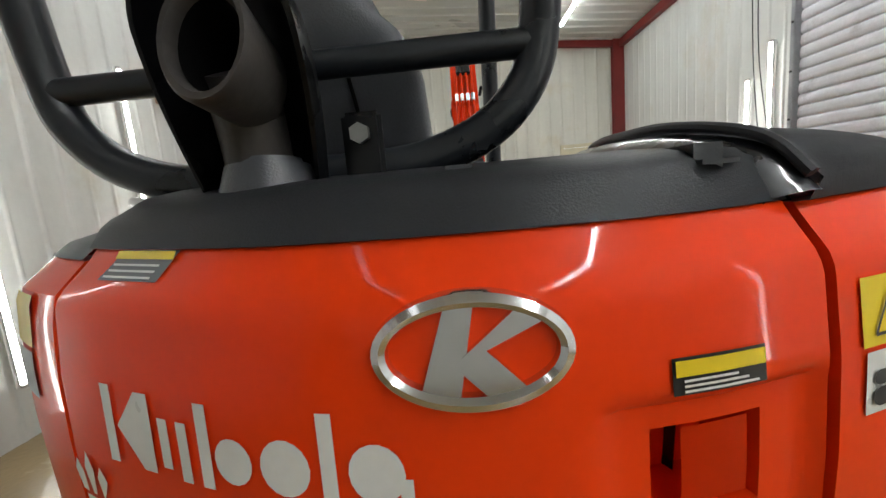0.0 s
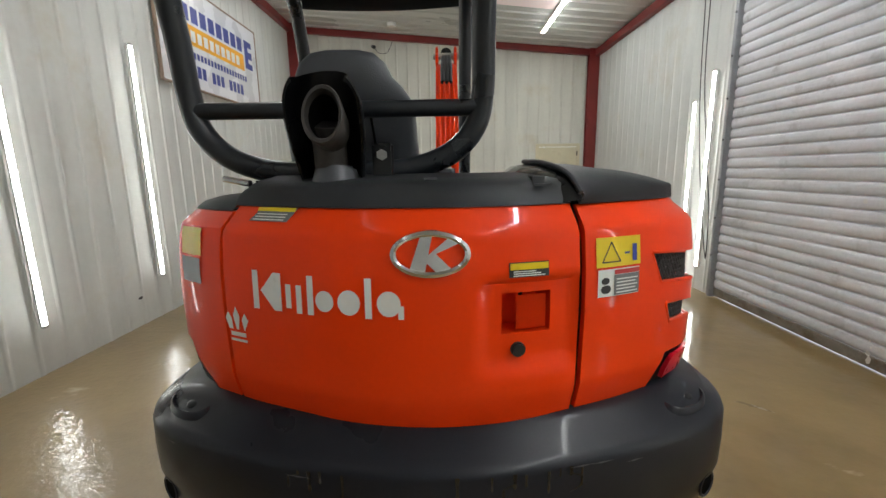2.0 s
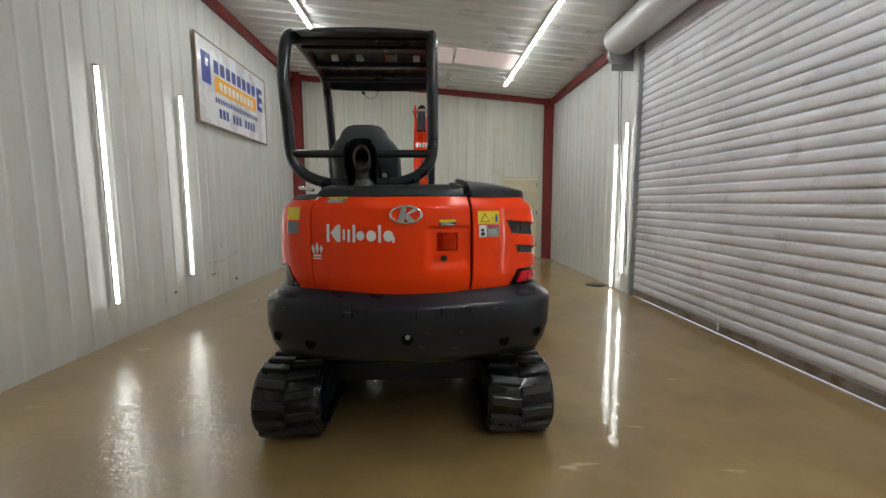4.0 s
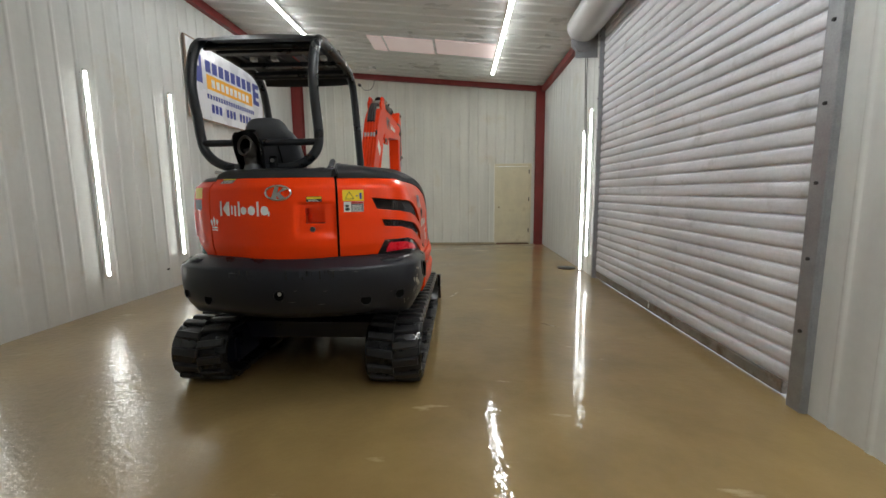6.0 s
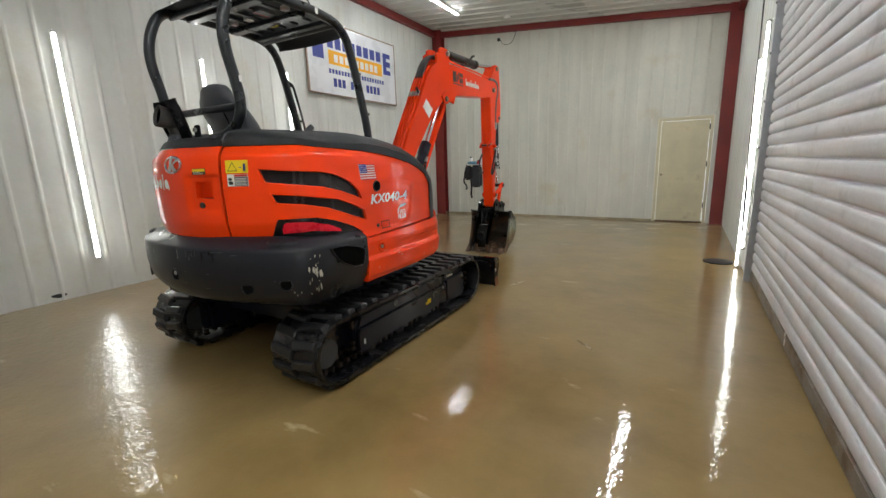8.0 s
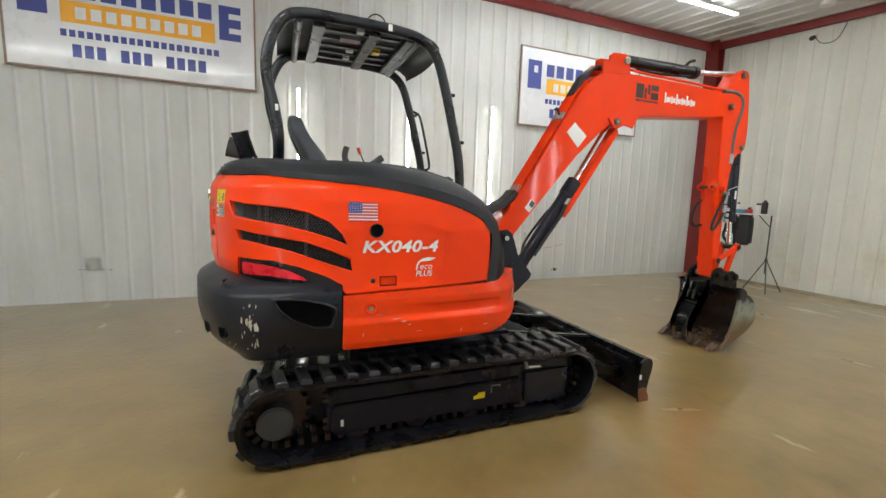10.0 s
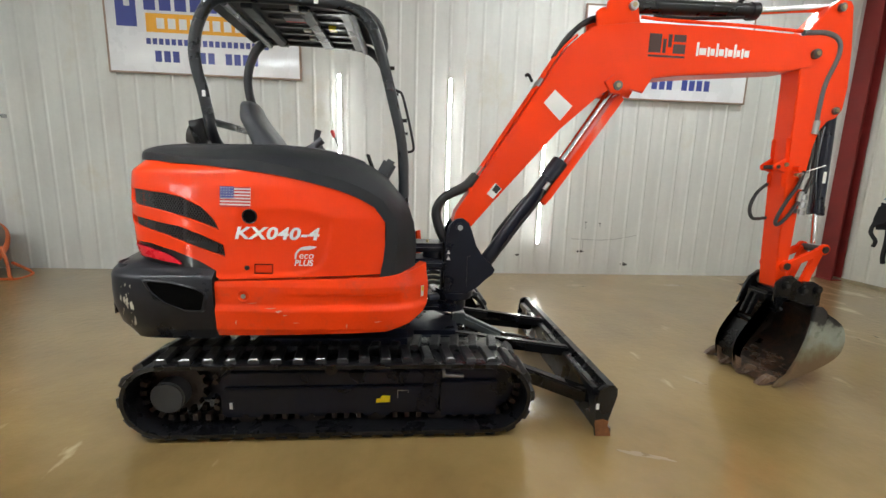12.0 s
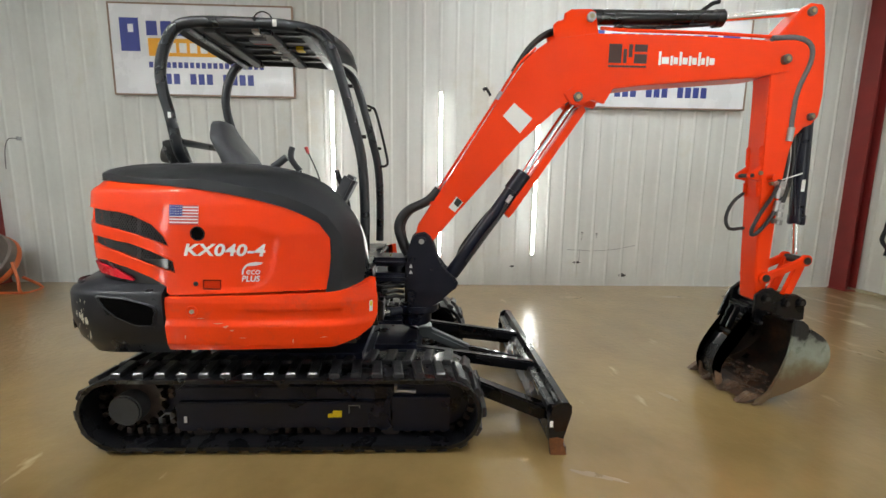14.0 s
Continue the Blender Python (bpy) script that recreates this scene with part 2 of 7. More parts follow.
def floor_material():
    """Wet, brown-stained smooth concrete: a water film of uneven gloss over mottled colour."""
    m = bpy.data.materials.new("wet_brown_concrete")
    m.use_nodes = True
    t = m.node_tree
    b, link = t.nodes["Principled BSDF"], t.links.new
    co = t.nodes.new("ShaderNodeTexCoord")

    def noise_at(scale, detail, rough=0.55):
        n = t.nodes.new("ShaderNodeTexNoise")
        n.inputs["Scale"].default_value, n.inputs["Detail"].default_value, n.inputs["Roughness"].default_value = scale, detail, rough
        link(co.outputs["Object"], n.inputs["Vector"])
        return n
    big, mid, small, wave = noise_at(0.45, 3), noise_at(2.0, 6, 0.6), noise_at(45, 4), noise_at(5.0, 2)
    ramp = t.nodes.new("ShaderNodeValToRGB")
    ramp.color_ramp.elements[0].position, ramp.color_ramp.elements[0].color = 0.3, (0.155, 0.101, 0.035, 1)
    ramp.color_ramp.elements[1].position, ramp.color_ramp.elements[1].color = 0.7, (0.345, 0.237, 0.095, 1)
    add = t.nodes.new("ShaderNodeMath")
    add.operation = "MULTIPLY_ADD"
    add.inputs[1].default_value = 0.42
    link(mid.outputs["Fac"], add.inputs[0])
    half = t.nodes.new("ShaderNodeMath")
    half.operation = "MULTIPLY"
    half.inputs[1].default_value = 0.58
    link(big.outputs["Fac"], half.inputs[0]), link(half.outputs[0], add.inputs[2])
    link(add.outputs[0], ramp.inputs[0])
    # dried pale silt in flecks, thicker along the end wall
    along, silt, pale, tint = (t.nodes.new(k) for k in ("ShaderNodeSeparateXYZ", "ShaderNodeMapRange", "ShaderNodeMapRange", "ShaderNodeMix"))
    link(co.outputs["Object"], along.inputs[0]), link(along.outputs["Y"], silt.inputs["Value"])
    silt.inputs["From Min"].default_value, silt.inputs["From Max"].default_value = 5.6, 8.2
    silt.inputs["To Min"].default_value, silt.inputs["To Max"].default_value = 0.0, 0.13
    stretch, fleck, both = t.nodes.new("ShaderNodeVectorMath"), noise_at(1.0, 5, 0.55), t.nodes.new("ShaderNodeMath")
    stretch.operation, stretch.inputs[1].default_value = "MULTIPLY", (1.6, 4.5, 1)
    link(co.outputs["Object"], stretch.inputs[0]), link(stretch.outputs[0], fleck.inputs["Vector"])
    link(fleck.outputs["Fac"], both.inputs[0]), link(silt.outputs[0], both.inputs[1])
    pale.inputs["From Min"].default_value, pale.inputs["From Max"].default_value = 0.66, 0.74
    pale.inputs["To Max"].default_value = 0.75
    link(both.outputs[0], pale.inputs["Value"])
    tint.data_type, tint.inputs["B"].default_value = "RGBA", (0.56, 0.46, 0.3, 1)
    link(pale.outputs[0], tint.inputs["Factor"]), link(ramp.outputs[0], tint.inputs["A"])
    link(tint.outputs["Result"], b.inputs["Base Color"])
    r = t.nodes.new("ShaderNodeMapRange")
    r.inputs["From Min"].default_value, r.inputs["From Max"].default_value = 0.38, 0.66
    r.inputs["To Min"].default_value, r.inputs["To Max"].default_value = 0.28, 0.38
    link(big.outputs["Fac"], r.inputs["Value"]), link(r.outputs[0], b.inputs["Roughness"])
    # a film of water over all
    b.inputs["Coat Weight"].default_value = 0.85
    b.inputs["Coat IOR"].default_value = 1.48

    axes, west = t.nodes.new("ShaderNodeSeparateXYZ"), t.nodes.new("ShaderNodeMapRange")
    west.inputs["From Min"].default_value, west.inputs["From Max"].default_value = 1.1, -0.7
    west.inputs["To Min"].default_value, west.inputs["To Max"].default_value = 0.085, 0.46
    link(co.outputs["Object"], axes.inputs[0]), link(axes.outputs["X"], west.inputs["Value"])
    # the film is thinner and duller towards the long wall, and broken into patches everywhere
    dull, patch, film = t.nodes.new("ShaderNodeMapRange"), t.nodes.new("ShaderNodeMapRange"), t.nodes.new("ShaderNodeMath")
    dull.inputs["From Min"].default_value, dull.inputs["From Max"].default_value = 1.1, -0.7
    dull.inputs["To Min"].default_value, dull.inputs["To Max"].default_value = 0.008, 0.022
    link(axes.outputs["X"], dull.inputs["Value"])
    patch.inputs["From Min"].default_value, patch.inputs["From Max"].default_value = 0.3, 0.8
    patch.inputs["To Min"].default_value, patch.inputs["To Max"].default_value = 0.0, 0.012
    link(noise_at(1.1, 3, 0.5).outputs["Fac"], patch.inputs["Value"])
    film.operation = "ADD"
    link(dull.outputs[0], film.inputs[0]), link(patch.outputs[0], film.inputs[1])
    link(film.outputs[0], b.inputs["Coat Roughness"])

    gloss = t.nodes.new("ShaderNodeMapRange")
    gloss.inputs["From Min"].default_value, gloss.inputs["From Max"].default_value = 1.1, -0.7
    gloss.inputs["To Min"].default_value, gloss.inputs["To Max"].default_value = 0.12, 0.8
    link(axes.outputs["X"], gloss.inputs["Value"]), link(gloss.outputs[0], b.inputs["Specular IOR Level"])

    def relief(strength, *terms):
        height = None
        for source, share in terms:
            k = t.nodes.new("ShaderNodeMath")
            k.operation = "MULTIPLY_ADD"
            k.inputs[1].default_value, k.inputs[2].default_value = share, 0.0
            link(source.outputs["Fac"], k.inputs[0])
            if height:
                link(height, k.inputs[2])
            height = k.outputs[0]
        bump = t.nodes.new("ShaderNodeBump")
        bump.inputs["Strength"].default_value, bump.inputs["Distance"].default_value = strength, 0.02
        link(height, bump.inputs["Height"])
        return bump.outputs[0]
    link(relief(0.25, (wave, 0.3), (noise_at(13, 3), 0.4), (small, 0.12)), b.inputs["Normal"])
    ripple = relief(0.26, (wave, 0.5), (noise_at(19, 2), 0.6), (noise_at(48, 1), 0.12))
    link(west.outputs[0], ripple.node.inputs["Strength"])
    link(ripple, b.inputs["Coat Normal"])
    return m


FLOORM = floor_material()


# ---- mesh helpers ----
def part(name, bm, material, parent=None, label="", smooth=40):
    """Links a bmesh as one mesh object under a thing or a part."""
    me = bpy.data.meshes.new(name)
    bmesh.ops.recalc_face_normals(bm, faces=bm.faces)
    bm.to_mesh(me)
    bm.free()
    me.materials.append(material)
    if smooth:
        me.polygons.foreach_set("use_smooth", [True] * len(me.polygons))
        me.set_sharp_from_angle(angle=radians(smooth))
    ob = new(name, me)
    ob.parent = parent
    if label:
        ob["label"] = label
    return ob


def thing(name, label, category, at=(0, 0, 0), group=""):
    ob = new(name)
    ob.location = at
    ob.empty_display_size = 0.1
    return tagged(ob, label, category, group)


def box(bm, lo, hi, bevel=0.0, seg=2, turn=None):
    c, s = (Vector(lo) + Vector(hi)) / 2, Vector(hi) - Vector(lo)
    m = Matrix.Translation(c) @ (turn or Matrix()) @ Matrix.Diagonal((*s, 1))
    g = bmesh.ops.create_cube(bm, size=1, matrix=m)
    if bevel:
        edges = list({e for v in g["verts"] for e in v.link_edges})
        bmesh.ops.bevel(bm, geom=edges, offset=bevel, segments=seg, affect="EDGES", clamp_overlap=True)
    return bm


def bar(bm, a, b, w, h, bevel=0.0):
    """A rectangular bar from a to b, w wide and h high."""
    a, b = Vector(a), Vector(b)
    turn = (b - a).to_track_quat("Y", "Z").to_matrix().to_4x4()
    m = Matrix.Translation((a + b) / 2) @ turn @ Matrix.Diagonal((w, (b - a).length, h, 1))
    g = bmesh.ops.create_cube(bm, size=1, matrix=m)
    if bevel:
        bmesh.ops.bevel(bm, geom=list({e for v in g["verts"] for e in v.link_edges}), offset=bevel, segments=2, affect="EDGES", clamp_overlap=True)
    return bm


def rod(bm, a, b, r, seg=20, r2=None, bevel=0.0):
    a, b = Vector(a), Vector(b)
    m = Matrix.Translation((a + b) / 2) @ (b - a).to_track_quat("Z", "Y").to_matrix().to_4x4()
    g = bmesh.ops.create_cone(bm, cap_ends=True, segments=seg, radius1=r, radius2=r if r2 is None else r2, depth=(b - a).length, matrix=m)
    if bevel:
        edges = [e for e in {e for v in g["verts"] for e in v.link_edges} if len(e.link_faces) == 2 and e.calc_face_angle(0) > 1.0]
        bmesh.ops.bevel(bm, geom=edges, offset=bevel, segments=2, affect="EDGES", clamp_overlap=True)
    return bm


def smooth_path(points, n=6):
    """Points of a Catmull-Rom line through the given ones."""
    p = [Vector(q) for q in points]
    p = [p[0] * 2 - p[1]] + p + [p[-1] * 2 - p[-2]]
    out = []
    for i in range(1, len(p) - 2):
        for k in range(n):
            t = k / n
            out.append(0.5 * (2 * p[i] + (p[i + 1] - p[i - 1]) * t + (2 * p[i - 1] - 5 * p[i] + 4 * p[i + 1] - p[i + 2]) * t * t
                              + (3 * p[i] - p[i - 1] - 3 * p[i + 1] + p[i + 2]) * t ** 3))
    return out + [p[-2]]


def tube(bm, points, r, seg=12, n=6, closed=False):
    path = smooth_path(points, n) if n else [Vector(q) for q in points]
    rings, normal = [], None
    for i, p in enumerate(path):
        d = (path[min(i + 1, len(path) - 1)] - path[max(i - 1, 0)]).normalized()
        if normal is None:
            normal = d.orthogonal().normalized()
        normal = (normal - d * normal.dot(d)).normalized()
        side = d.cross(normal)
        rings.append([bm.verts.new(p + r * (math.cos(a) * normal + math.sin(a) * side)) for a in (2 * math.pi * k / seg for k in range(seg))])
    for a, b in zip(rings, rings[1:]):
        for k in range(seg):
            bm.faces.new((a[k], a[(k + 1) % seg], b[(k + 1) % seg], b[k]))
    bm.faces.new(rings[0][::-1]), bm.faces.new(rings[-1])
    return bm


def prism(bm, outline, x0, x1, bevel=0.0, seg=2):
    """A plate with its outline in y and z, from x0 to x1."""
    a = [bm.verts.new((x0, y, z)) for y, z in outline]
    b = [bm.verts.new((x1, y, z)) for y, z in outline]
    k = len(outline)
    fs = [bm.faces.new(a), bm.faces.new(b[::-1])]
    fs += [bm.faces.new((a[i], b[i], b[(i + 1) % k], a[(i + 1) % k])) for i in range(k)]
    bmesh.ops.recalc_face_normals(bm, faces=fs)
    if bevel:
        rim = [e for f in fs[:2] for e in f.edges]
        bmesh.ops.bevel(bm, geom=rim, offset=bevel, segments=seg, affect="EDGES", clamp_overlap=True)
    return bm


def grid(bm, rows):
    """A skin over rows of points."""
    vs = [[bm.verts.new(p) for p in row] for row in rows]
    for a, b in zip(vs, vs[1:]):
        for i in range(len(a) - 1):
            bm.faces.new((a[i], a[i + 1], b[i + 1], b[i]))
    return vs


def bm_new():
    return bmesh.new()


def text_mesh(words, size, shear=0.0, spacing=1.0, bold=0.0):
    """The flat mesh of some words in the built-in font, with its lower left corner at the origin."""
    c = bpy.data.curves.new("words", "FONT")
    c.body, c.size, c.shear, c.space_character, c.offset = words, size, shear, spacing, bold
    c.resolution_u = 4
    ob = bpy.data.objects.new("words", c)
    scene.collection.objects.link(ob)
    bpy.context.view_layer.update()
    me = bpy.data.meshes.new_from_object(ob.evaluated_get(bpy.context.evaluated_depsgraph_get()))
    bm = bm_new()
    bm.from_mesh(me)
    bpy.data.objects.remove(ob), bpy.data.curves.remove(c), bpy.data.meshes.remove(me)
    return bm


# ---- the hall ----
WEST, EAST, SOUTH, NORTH = -3.13, 3.2, -6.6, 8.32


def roof_z(x):
    return 4.21 - 0.0885 * x


bm = bm_new()
bmesh.ops.create_grid(bm, x_segments=1, y_segments=1, size=0.5, matrix=Matrix.Translation(((WEST + EAST) / 2, (SOUTH + NORTH) / 2, 0)) @ Matrix.Diagonal((EAST - WEST + 0.4, NORTH - SOUTH + 0.4, 1, 1)))
box(bm, (WEST - 0.2, SOUTH - 0.2, -0.25), (EAST + 0.2, NORTH + 0.2, -0.01))
tagged(part("floor", bm, FLOORM, smooth=0), "wet brown-stained smooth concrete floor", "floor", kind="structure")


PALE = mat("bare_pale_concrete", (0.27, 0.2, 0.11), 0.3, var=0.2, scale=9, fine=60, bump=0.05, coat=0.5)
floor = bpy.data.objects["floor"]
for x, y, a, b, turn in ((-0.63, 5.88, 0.3, 0.035, 20), (-0.44, 6.1, 0.2, 0.045, -15), (0.22, 3.69, 0.09, 0.022, 30), (1.02, 2.87, 0.13, 0.02, 70), (-2.43, 3.9, 0.16, 0.05, 80), (2.0, 1.6, 0.1, 0.018, -40), (-2.5, 5.3, 0.2, 0.05, 85), (0.9, 5.2, 0.12, 0.02, 10)):
    bm = bm_new()
    turn = radians(turn)
    rim = []
    for k in range(22):
        g = 2 * math.pi * k / 22
        q = 0.55 + 0.7 * random.random()
        p, r = a * q * math.cos(g), b * q * math.sin(g)
        rim.append(bm.verts.new((x + p * math.cos(turn) - r * math.sin(turn), y + p * math.sin(turn) + r * math.cos(turn), 0.0012)))
    hub = bm.verts.new((x, y, 0.0012))
    for k in range(22):
        bm.faces.new((hub, rim[k], rim[(k + 1) % 22]))
    part("pale_patch", bm, PALE, floor, smooth=0)


def sheet(height, width=0.914, depth=0.009, paint=None):
    """One ribbed wall sheet: narrow raised ribs 229 mm apart, flat pans between them; it lies in x and z and faces -y."""
    xs = [(0, 0)]
    count = max(1, round(width / 0.2286))
    pitch = width / count
    for k in range(count):
        c = pitch * (k + 0.5)
        xs += [(c - 0.04, 0), (c - 0.026, 0), (c - 0.021, depth * 0.14), (c - 0.012, depth * 0.86), (c - 0.007, depth), (c + 0.007, depth), (c + 0.012, depth * 0.86), (c + 0.021, depth * 0.14), (c + 0.026, 0), (c + 0.04, 0)]
    xs.append((width, 0))
    bm = bm_new()
    grid(bm, [[(x, -d, 0) for x, d in xs], [(x, -d, height) for x, d in xs]])
    me = bpy.data.meshes.new("wall_panel")
    bm.to_mesh(me)
    bm.free()
    me.polygons.foreach_set("use_smooth", [True] * len(me.polygons))
    me.materials.append(paint or WALLM)
    return me


def panels(wall, start, count, m, height, mesh=None):
    me = mesh or sheet(height)
    for k in range(count):
        ob = new("wall_panel", me)
        ob.parent = wall
        ob.matrix_basis = m @ Matrix.Translation((start + 0.914 * k, 0, 0))


# west wall faces +x, north wall faces -y, east wall faces -x
bm = box(bm_new(), (WEST - 0.16, SOUTH - 0.16, 0), (WEST - 0.003, NORTH + 0.16, 4.75))
wall_west = tagged(part("wall_west", bm, WALLM, smooth=0), "white ribbed sheet-metal wall with dents and stains", "wall", kind="structure")
bm = box(bm_new(), (WEST, NORTH + 0.003, 0), (1.97, NORTH + 0.16, 4.75))
box(bm, (2.92, NORTH + 0.003, 0), (EAST, NORTH + 0.16, 4.75))
box(bm, (1.97, NORTH + 0.003, 2.06), (2.92, NORTH + 0.16, 4.75))
wall_north = tagged(part("wall_north", bm, LIT_WALLM, smooth=0), "white ribbed sheet-metal end wall, its warm light put in the colour", "wall", kind="structure")
bm = box(bm_new(), (EAST + 0.003, 3.98, 0), (EAST + 0.16, NORTH + 0.16, 4.5))
box(bm, (EAST + 0.003, SOUTH - 0.16, 0), (EAST + 0.16, -0.02, 4.5))
box(bm, (EAST + 0.003, -0.02, 3.75), (EAST + 0.16, 3.98, 4.5))
wall_east = tagged(part("wall_east", bm, WALLM, smooth=0), "white ribbed sheet-metal wall beside a roller door", "wall", kind="structure")
bm = box(bm_new(), (WEST - 0.16, SOUTH - 0.16, 0), (EAST + 0.16, SOUTH - 0.003, 4.75))
wall_south = tagged(part("wall_south", bm, WALLM, smooth=0), "white ribbed sheet-metal wall", "wall", kind="structure")

full = sheet(4.7)
panels(wall_west, -0.076, 17, pose(WEST, SOUTH, 0, rz=90), 4.7, full)
panels(wall_north, 0, 5, pose(WEST, NORTH, 0), 4.6, sheet(4.6, paint=LIT_WALLM))
panels(wall_north, 0, 1, pose(WEST + 0.914 * 5, NORTH, 2.07), 2.5, sheet(2.4, 1.63, paint=LIT_WALLM))
panels(wall_north, 0, 1, pose(WEST + 0.914 * 5, NORTH, 0), 2.06, sheet(2.06, 0.525, paint=LIT_WALLM))
panels(wall_east, 0, 4, pose(EAST, NORTH, 0, rz=-90), 4.3, sheet(4.2))
panels(wall_east, 0, 1, pose(EAST, NORTH - 0.914 * 4, 0, rz=-90), 4.3, sheet(4.2, 0.66))
panels(wall_east, 0, 7, pose(EAST, -0.12, 0, rz=-90), 4.3, sheet(4.2))
panels(wall_south, 0, 7, pose(EAST, SOUTH, 0, rz=180), 4.6)
# narrow strip between the door and the corner
bm = box(bm_new(), (2.92, NORTH - 0.012, 0), (EAST, NORTH, 2.07))
part("wall_panel", bm, LIT_WALLM, wall_north, smooth=0)

# ceiling: ribbed sheets that run across, following the roof's fall
bm = bm_new()
ys, y = [], SOUTH - 0.1
while y < NORTH + 0.1:
    ys += [(y, 0), (y + 0.2, 0), (y + 0.222, 0.025), (y + 0.258, 0.025), (y + 0.28, 0)]
    y += 0.305
grid(bm, [[(x, yy, roof_z(x) - d) for yy, d in ys] for x in (WEST - 0.1, EAST + 0.1)])
grid(bm, [[(x, yy, roof_z(x) + 0.15) for yy in (SOUTH - 0.15, NORTH + 0.15)] for x in (WEST - 0.15, EAST + 0.15)])
tagged(part("ceiling", bm, CEILM, smooth=0), "white ribbed metal ceiling, sloping to one side", "ceiling", kind="structure")

# red steel frame: corner columns, eave beams
for name, lo, hi in (("column_northwest", (WEST, NORTH - 0.2, 0), (WEST + 0.25, NORTH - 0.03, 4.5)),
                     ("column_northeast", (EAST - 0.21, NORTH - 0.16, 0), (EAST - 0.005, NORTH - 0.03, 3.93)),
                     ("column_west", (WEST, -4.25, 0), (WEST + 0.22, -4.02, 4.46))):
    bm = bm_new()
    x0, y0, z0 = lo
    x1, y1, z1 = hi
    box(bm, (x0, y0, z0), (x1, y0 + 0.014, z1)), box(bm, (x0, y1 - 0.014, z0), (x1, y1, z1))
    box(bm, ((x0 + x1) / 2 - 0.02, y0 + 0.014, z0), ((x0 + x1) / 2 + 0.02, y1 - 0.014, z1))
    box(bm, (x0 - 0.001, y0 - 0.02, 0), (x1 + 0.02, y1 + 0.01, 0.015))
    tagged(part(name, bm, REDSTEEL, smooth=0), "oxide-red painted steel column in the wall", "column", kind="structure")
bm = box(bm_new(), (WEST + 0.001, SOUTH, roof_z(WEST) - 0.17), (WEST + 0.10, NORTH - 0.2, roof_z(WEST) - 0.03), 0.006)
tagged(part("beam_west", bm, REDSTEEL), "oxide-red steel eave beam along the wall", "beam", kind="structure")
bm = box(bm_new(), (EAST - 0.10, 4.2, roof_z(EAST) - 0.16), (EAST - 0.001, NORTH - 0.16, roof_z(EAST) - 0.03), 0.006)
tagged(part("beam_east", bm, REDSTEEL), "oxide-red steel eave beam along the wall", "beam", kind="structure")
bm = bm_new()
bar(bm, (WEST + 0.2, NORTH - 0.08, roof_z(WEST + 0.2) - 0.09), (EAST - 0.17, NORTH - 0.08, roof_z(EAST - 0.17) - 0.09), 0.09, 0.12, 0.006)
tagged(part("beam_north", bm, REDSTEEL), "oxide-red steel rafter at the end wall", "beam", kind="structure")
bm = bm_new()
bar(bm, (WEST, NORTH - 0.035, 0.02), (1.97, NORTH - 0.035, 0.02), 0.03, 0.05)
tagged(part("baseboard", bm, mat("sill_concrete", (0.35, 0.3, 0.2), 0.6, var=0.25), smooth=0), "stained concrete sill at the wall's foot", "sill", kind="structure")

# skylight sheets
bm = bm_new()
for a, b in ((-0.62, -0.35), (-0.31, 0.6), (0.65, 1.78)):
    vs = [bm.verts.new((x, yy, roof_z(x) - 0.032)) for x, yy in ((a, 5.55), (b, 5.6), (b, 6.35), (a, 6.3))]
    bm.faces.new(vs)
    up = [bm.verts.new(v.co + Vector((0, 0, 0.025))) for v in vs]
    bm.faces.new(up[::-1])
    for i in range(4):
        bm.faces.new((vs[i], vs[(i + 1) % 4], up[(i + 1) % 4], up[i]))
tagged(part("skylight", bm, SKYLIGHT, smooth=0), "pinkish translucent skylight sheets in the ceiling", "skylight", kind="structure")


# creases low on the long wall, and a crumpled, torn lap farther along
for pts in (((4.04, 0.55), (4.25, 0.535), (4.48, 0.53), (4.75, 0.55), (5.05, 0.61)), ((4.22, 0.55), (4.225, 0.45), (4.22, 0.37)), ((4.24, 0.79), (4.25, 0.74), (4.24, 0.69)), ((4.46, 0.79), (4.47, 0.72))):
    # thin grey line painted for the shade in the crease
    bm = tube(bm_new(), [(WEST + 0.001, y, z + 0.005 * math.sin(40 * y)) for y, z in pts], 0.0032, 5, 5)
    part("crease_shade", bm, GREYINK, wall_west)
bm = bm_new()
rows = []
for i in range(9):
    row = []
    for j in range(7):
        y, z = -1.74 + 0.02 * i, 0.40 + 0.022 * j
        lift = 0.004 + 0.05 * max(0.0, math.sin(math.pi * i / 8)) * max(0.0, 1 - j / 6) ** 1.4
        row.append((WEST + lift + 0.012 * noise.noise((y * 9, z * 9, 0)) * (1 - j / 6), y, z + 0.02 * math.sin(i * 1.1) * (1 - j / 6)))
    rows.append(row)
grid(bm, rows)
bmesh.ops.solidify(bm, geom=bm.faces[:], thickness=0.0015)
part("torn_lap", bm, WALLM, wall_west, "bent and torn edge of a wall sheet", smooth=25)
# another grey line, for the shade under the torn lap
part("crease_shade", tube(bm_new(), [(WEST + 0.004, -1.8, 0.395), (WEST + 0.006, -1.65, 0.385), (WEST + 0.004, -1.48, 0.38)], 0.004, 5, 4), GREYINK, wall_west)

# ---- lamps ----
def prism_z(outline, z0, z1):
    """An upright bar with that outline."""
    bm = bm_new()
    low, high = ([bm.verts.new((x, y, z)) for x, y in outline] for z in (z0, z1))
    bm.faces.new(low[::-1]), bm.faces.new(high)
    for k in range(len(low)):
        j = (k + 1) % len(low)
        bm.faces.new((low[k], low[j], high[j], high[k]))
    return bm


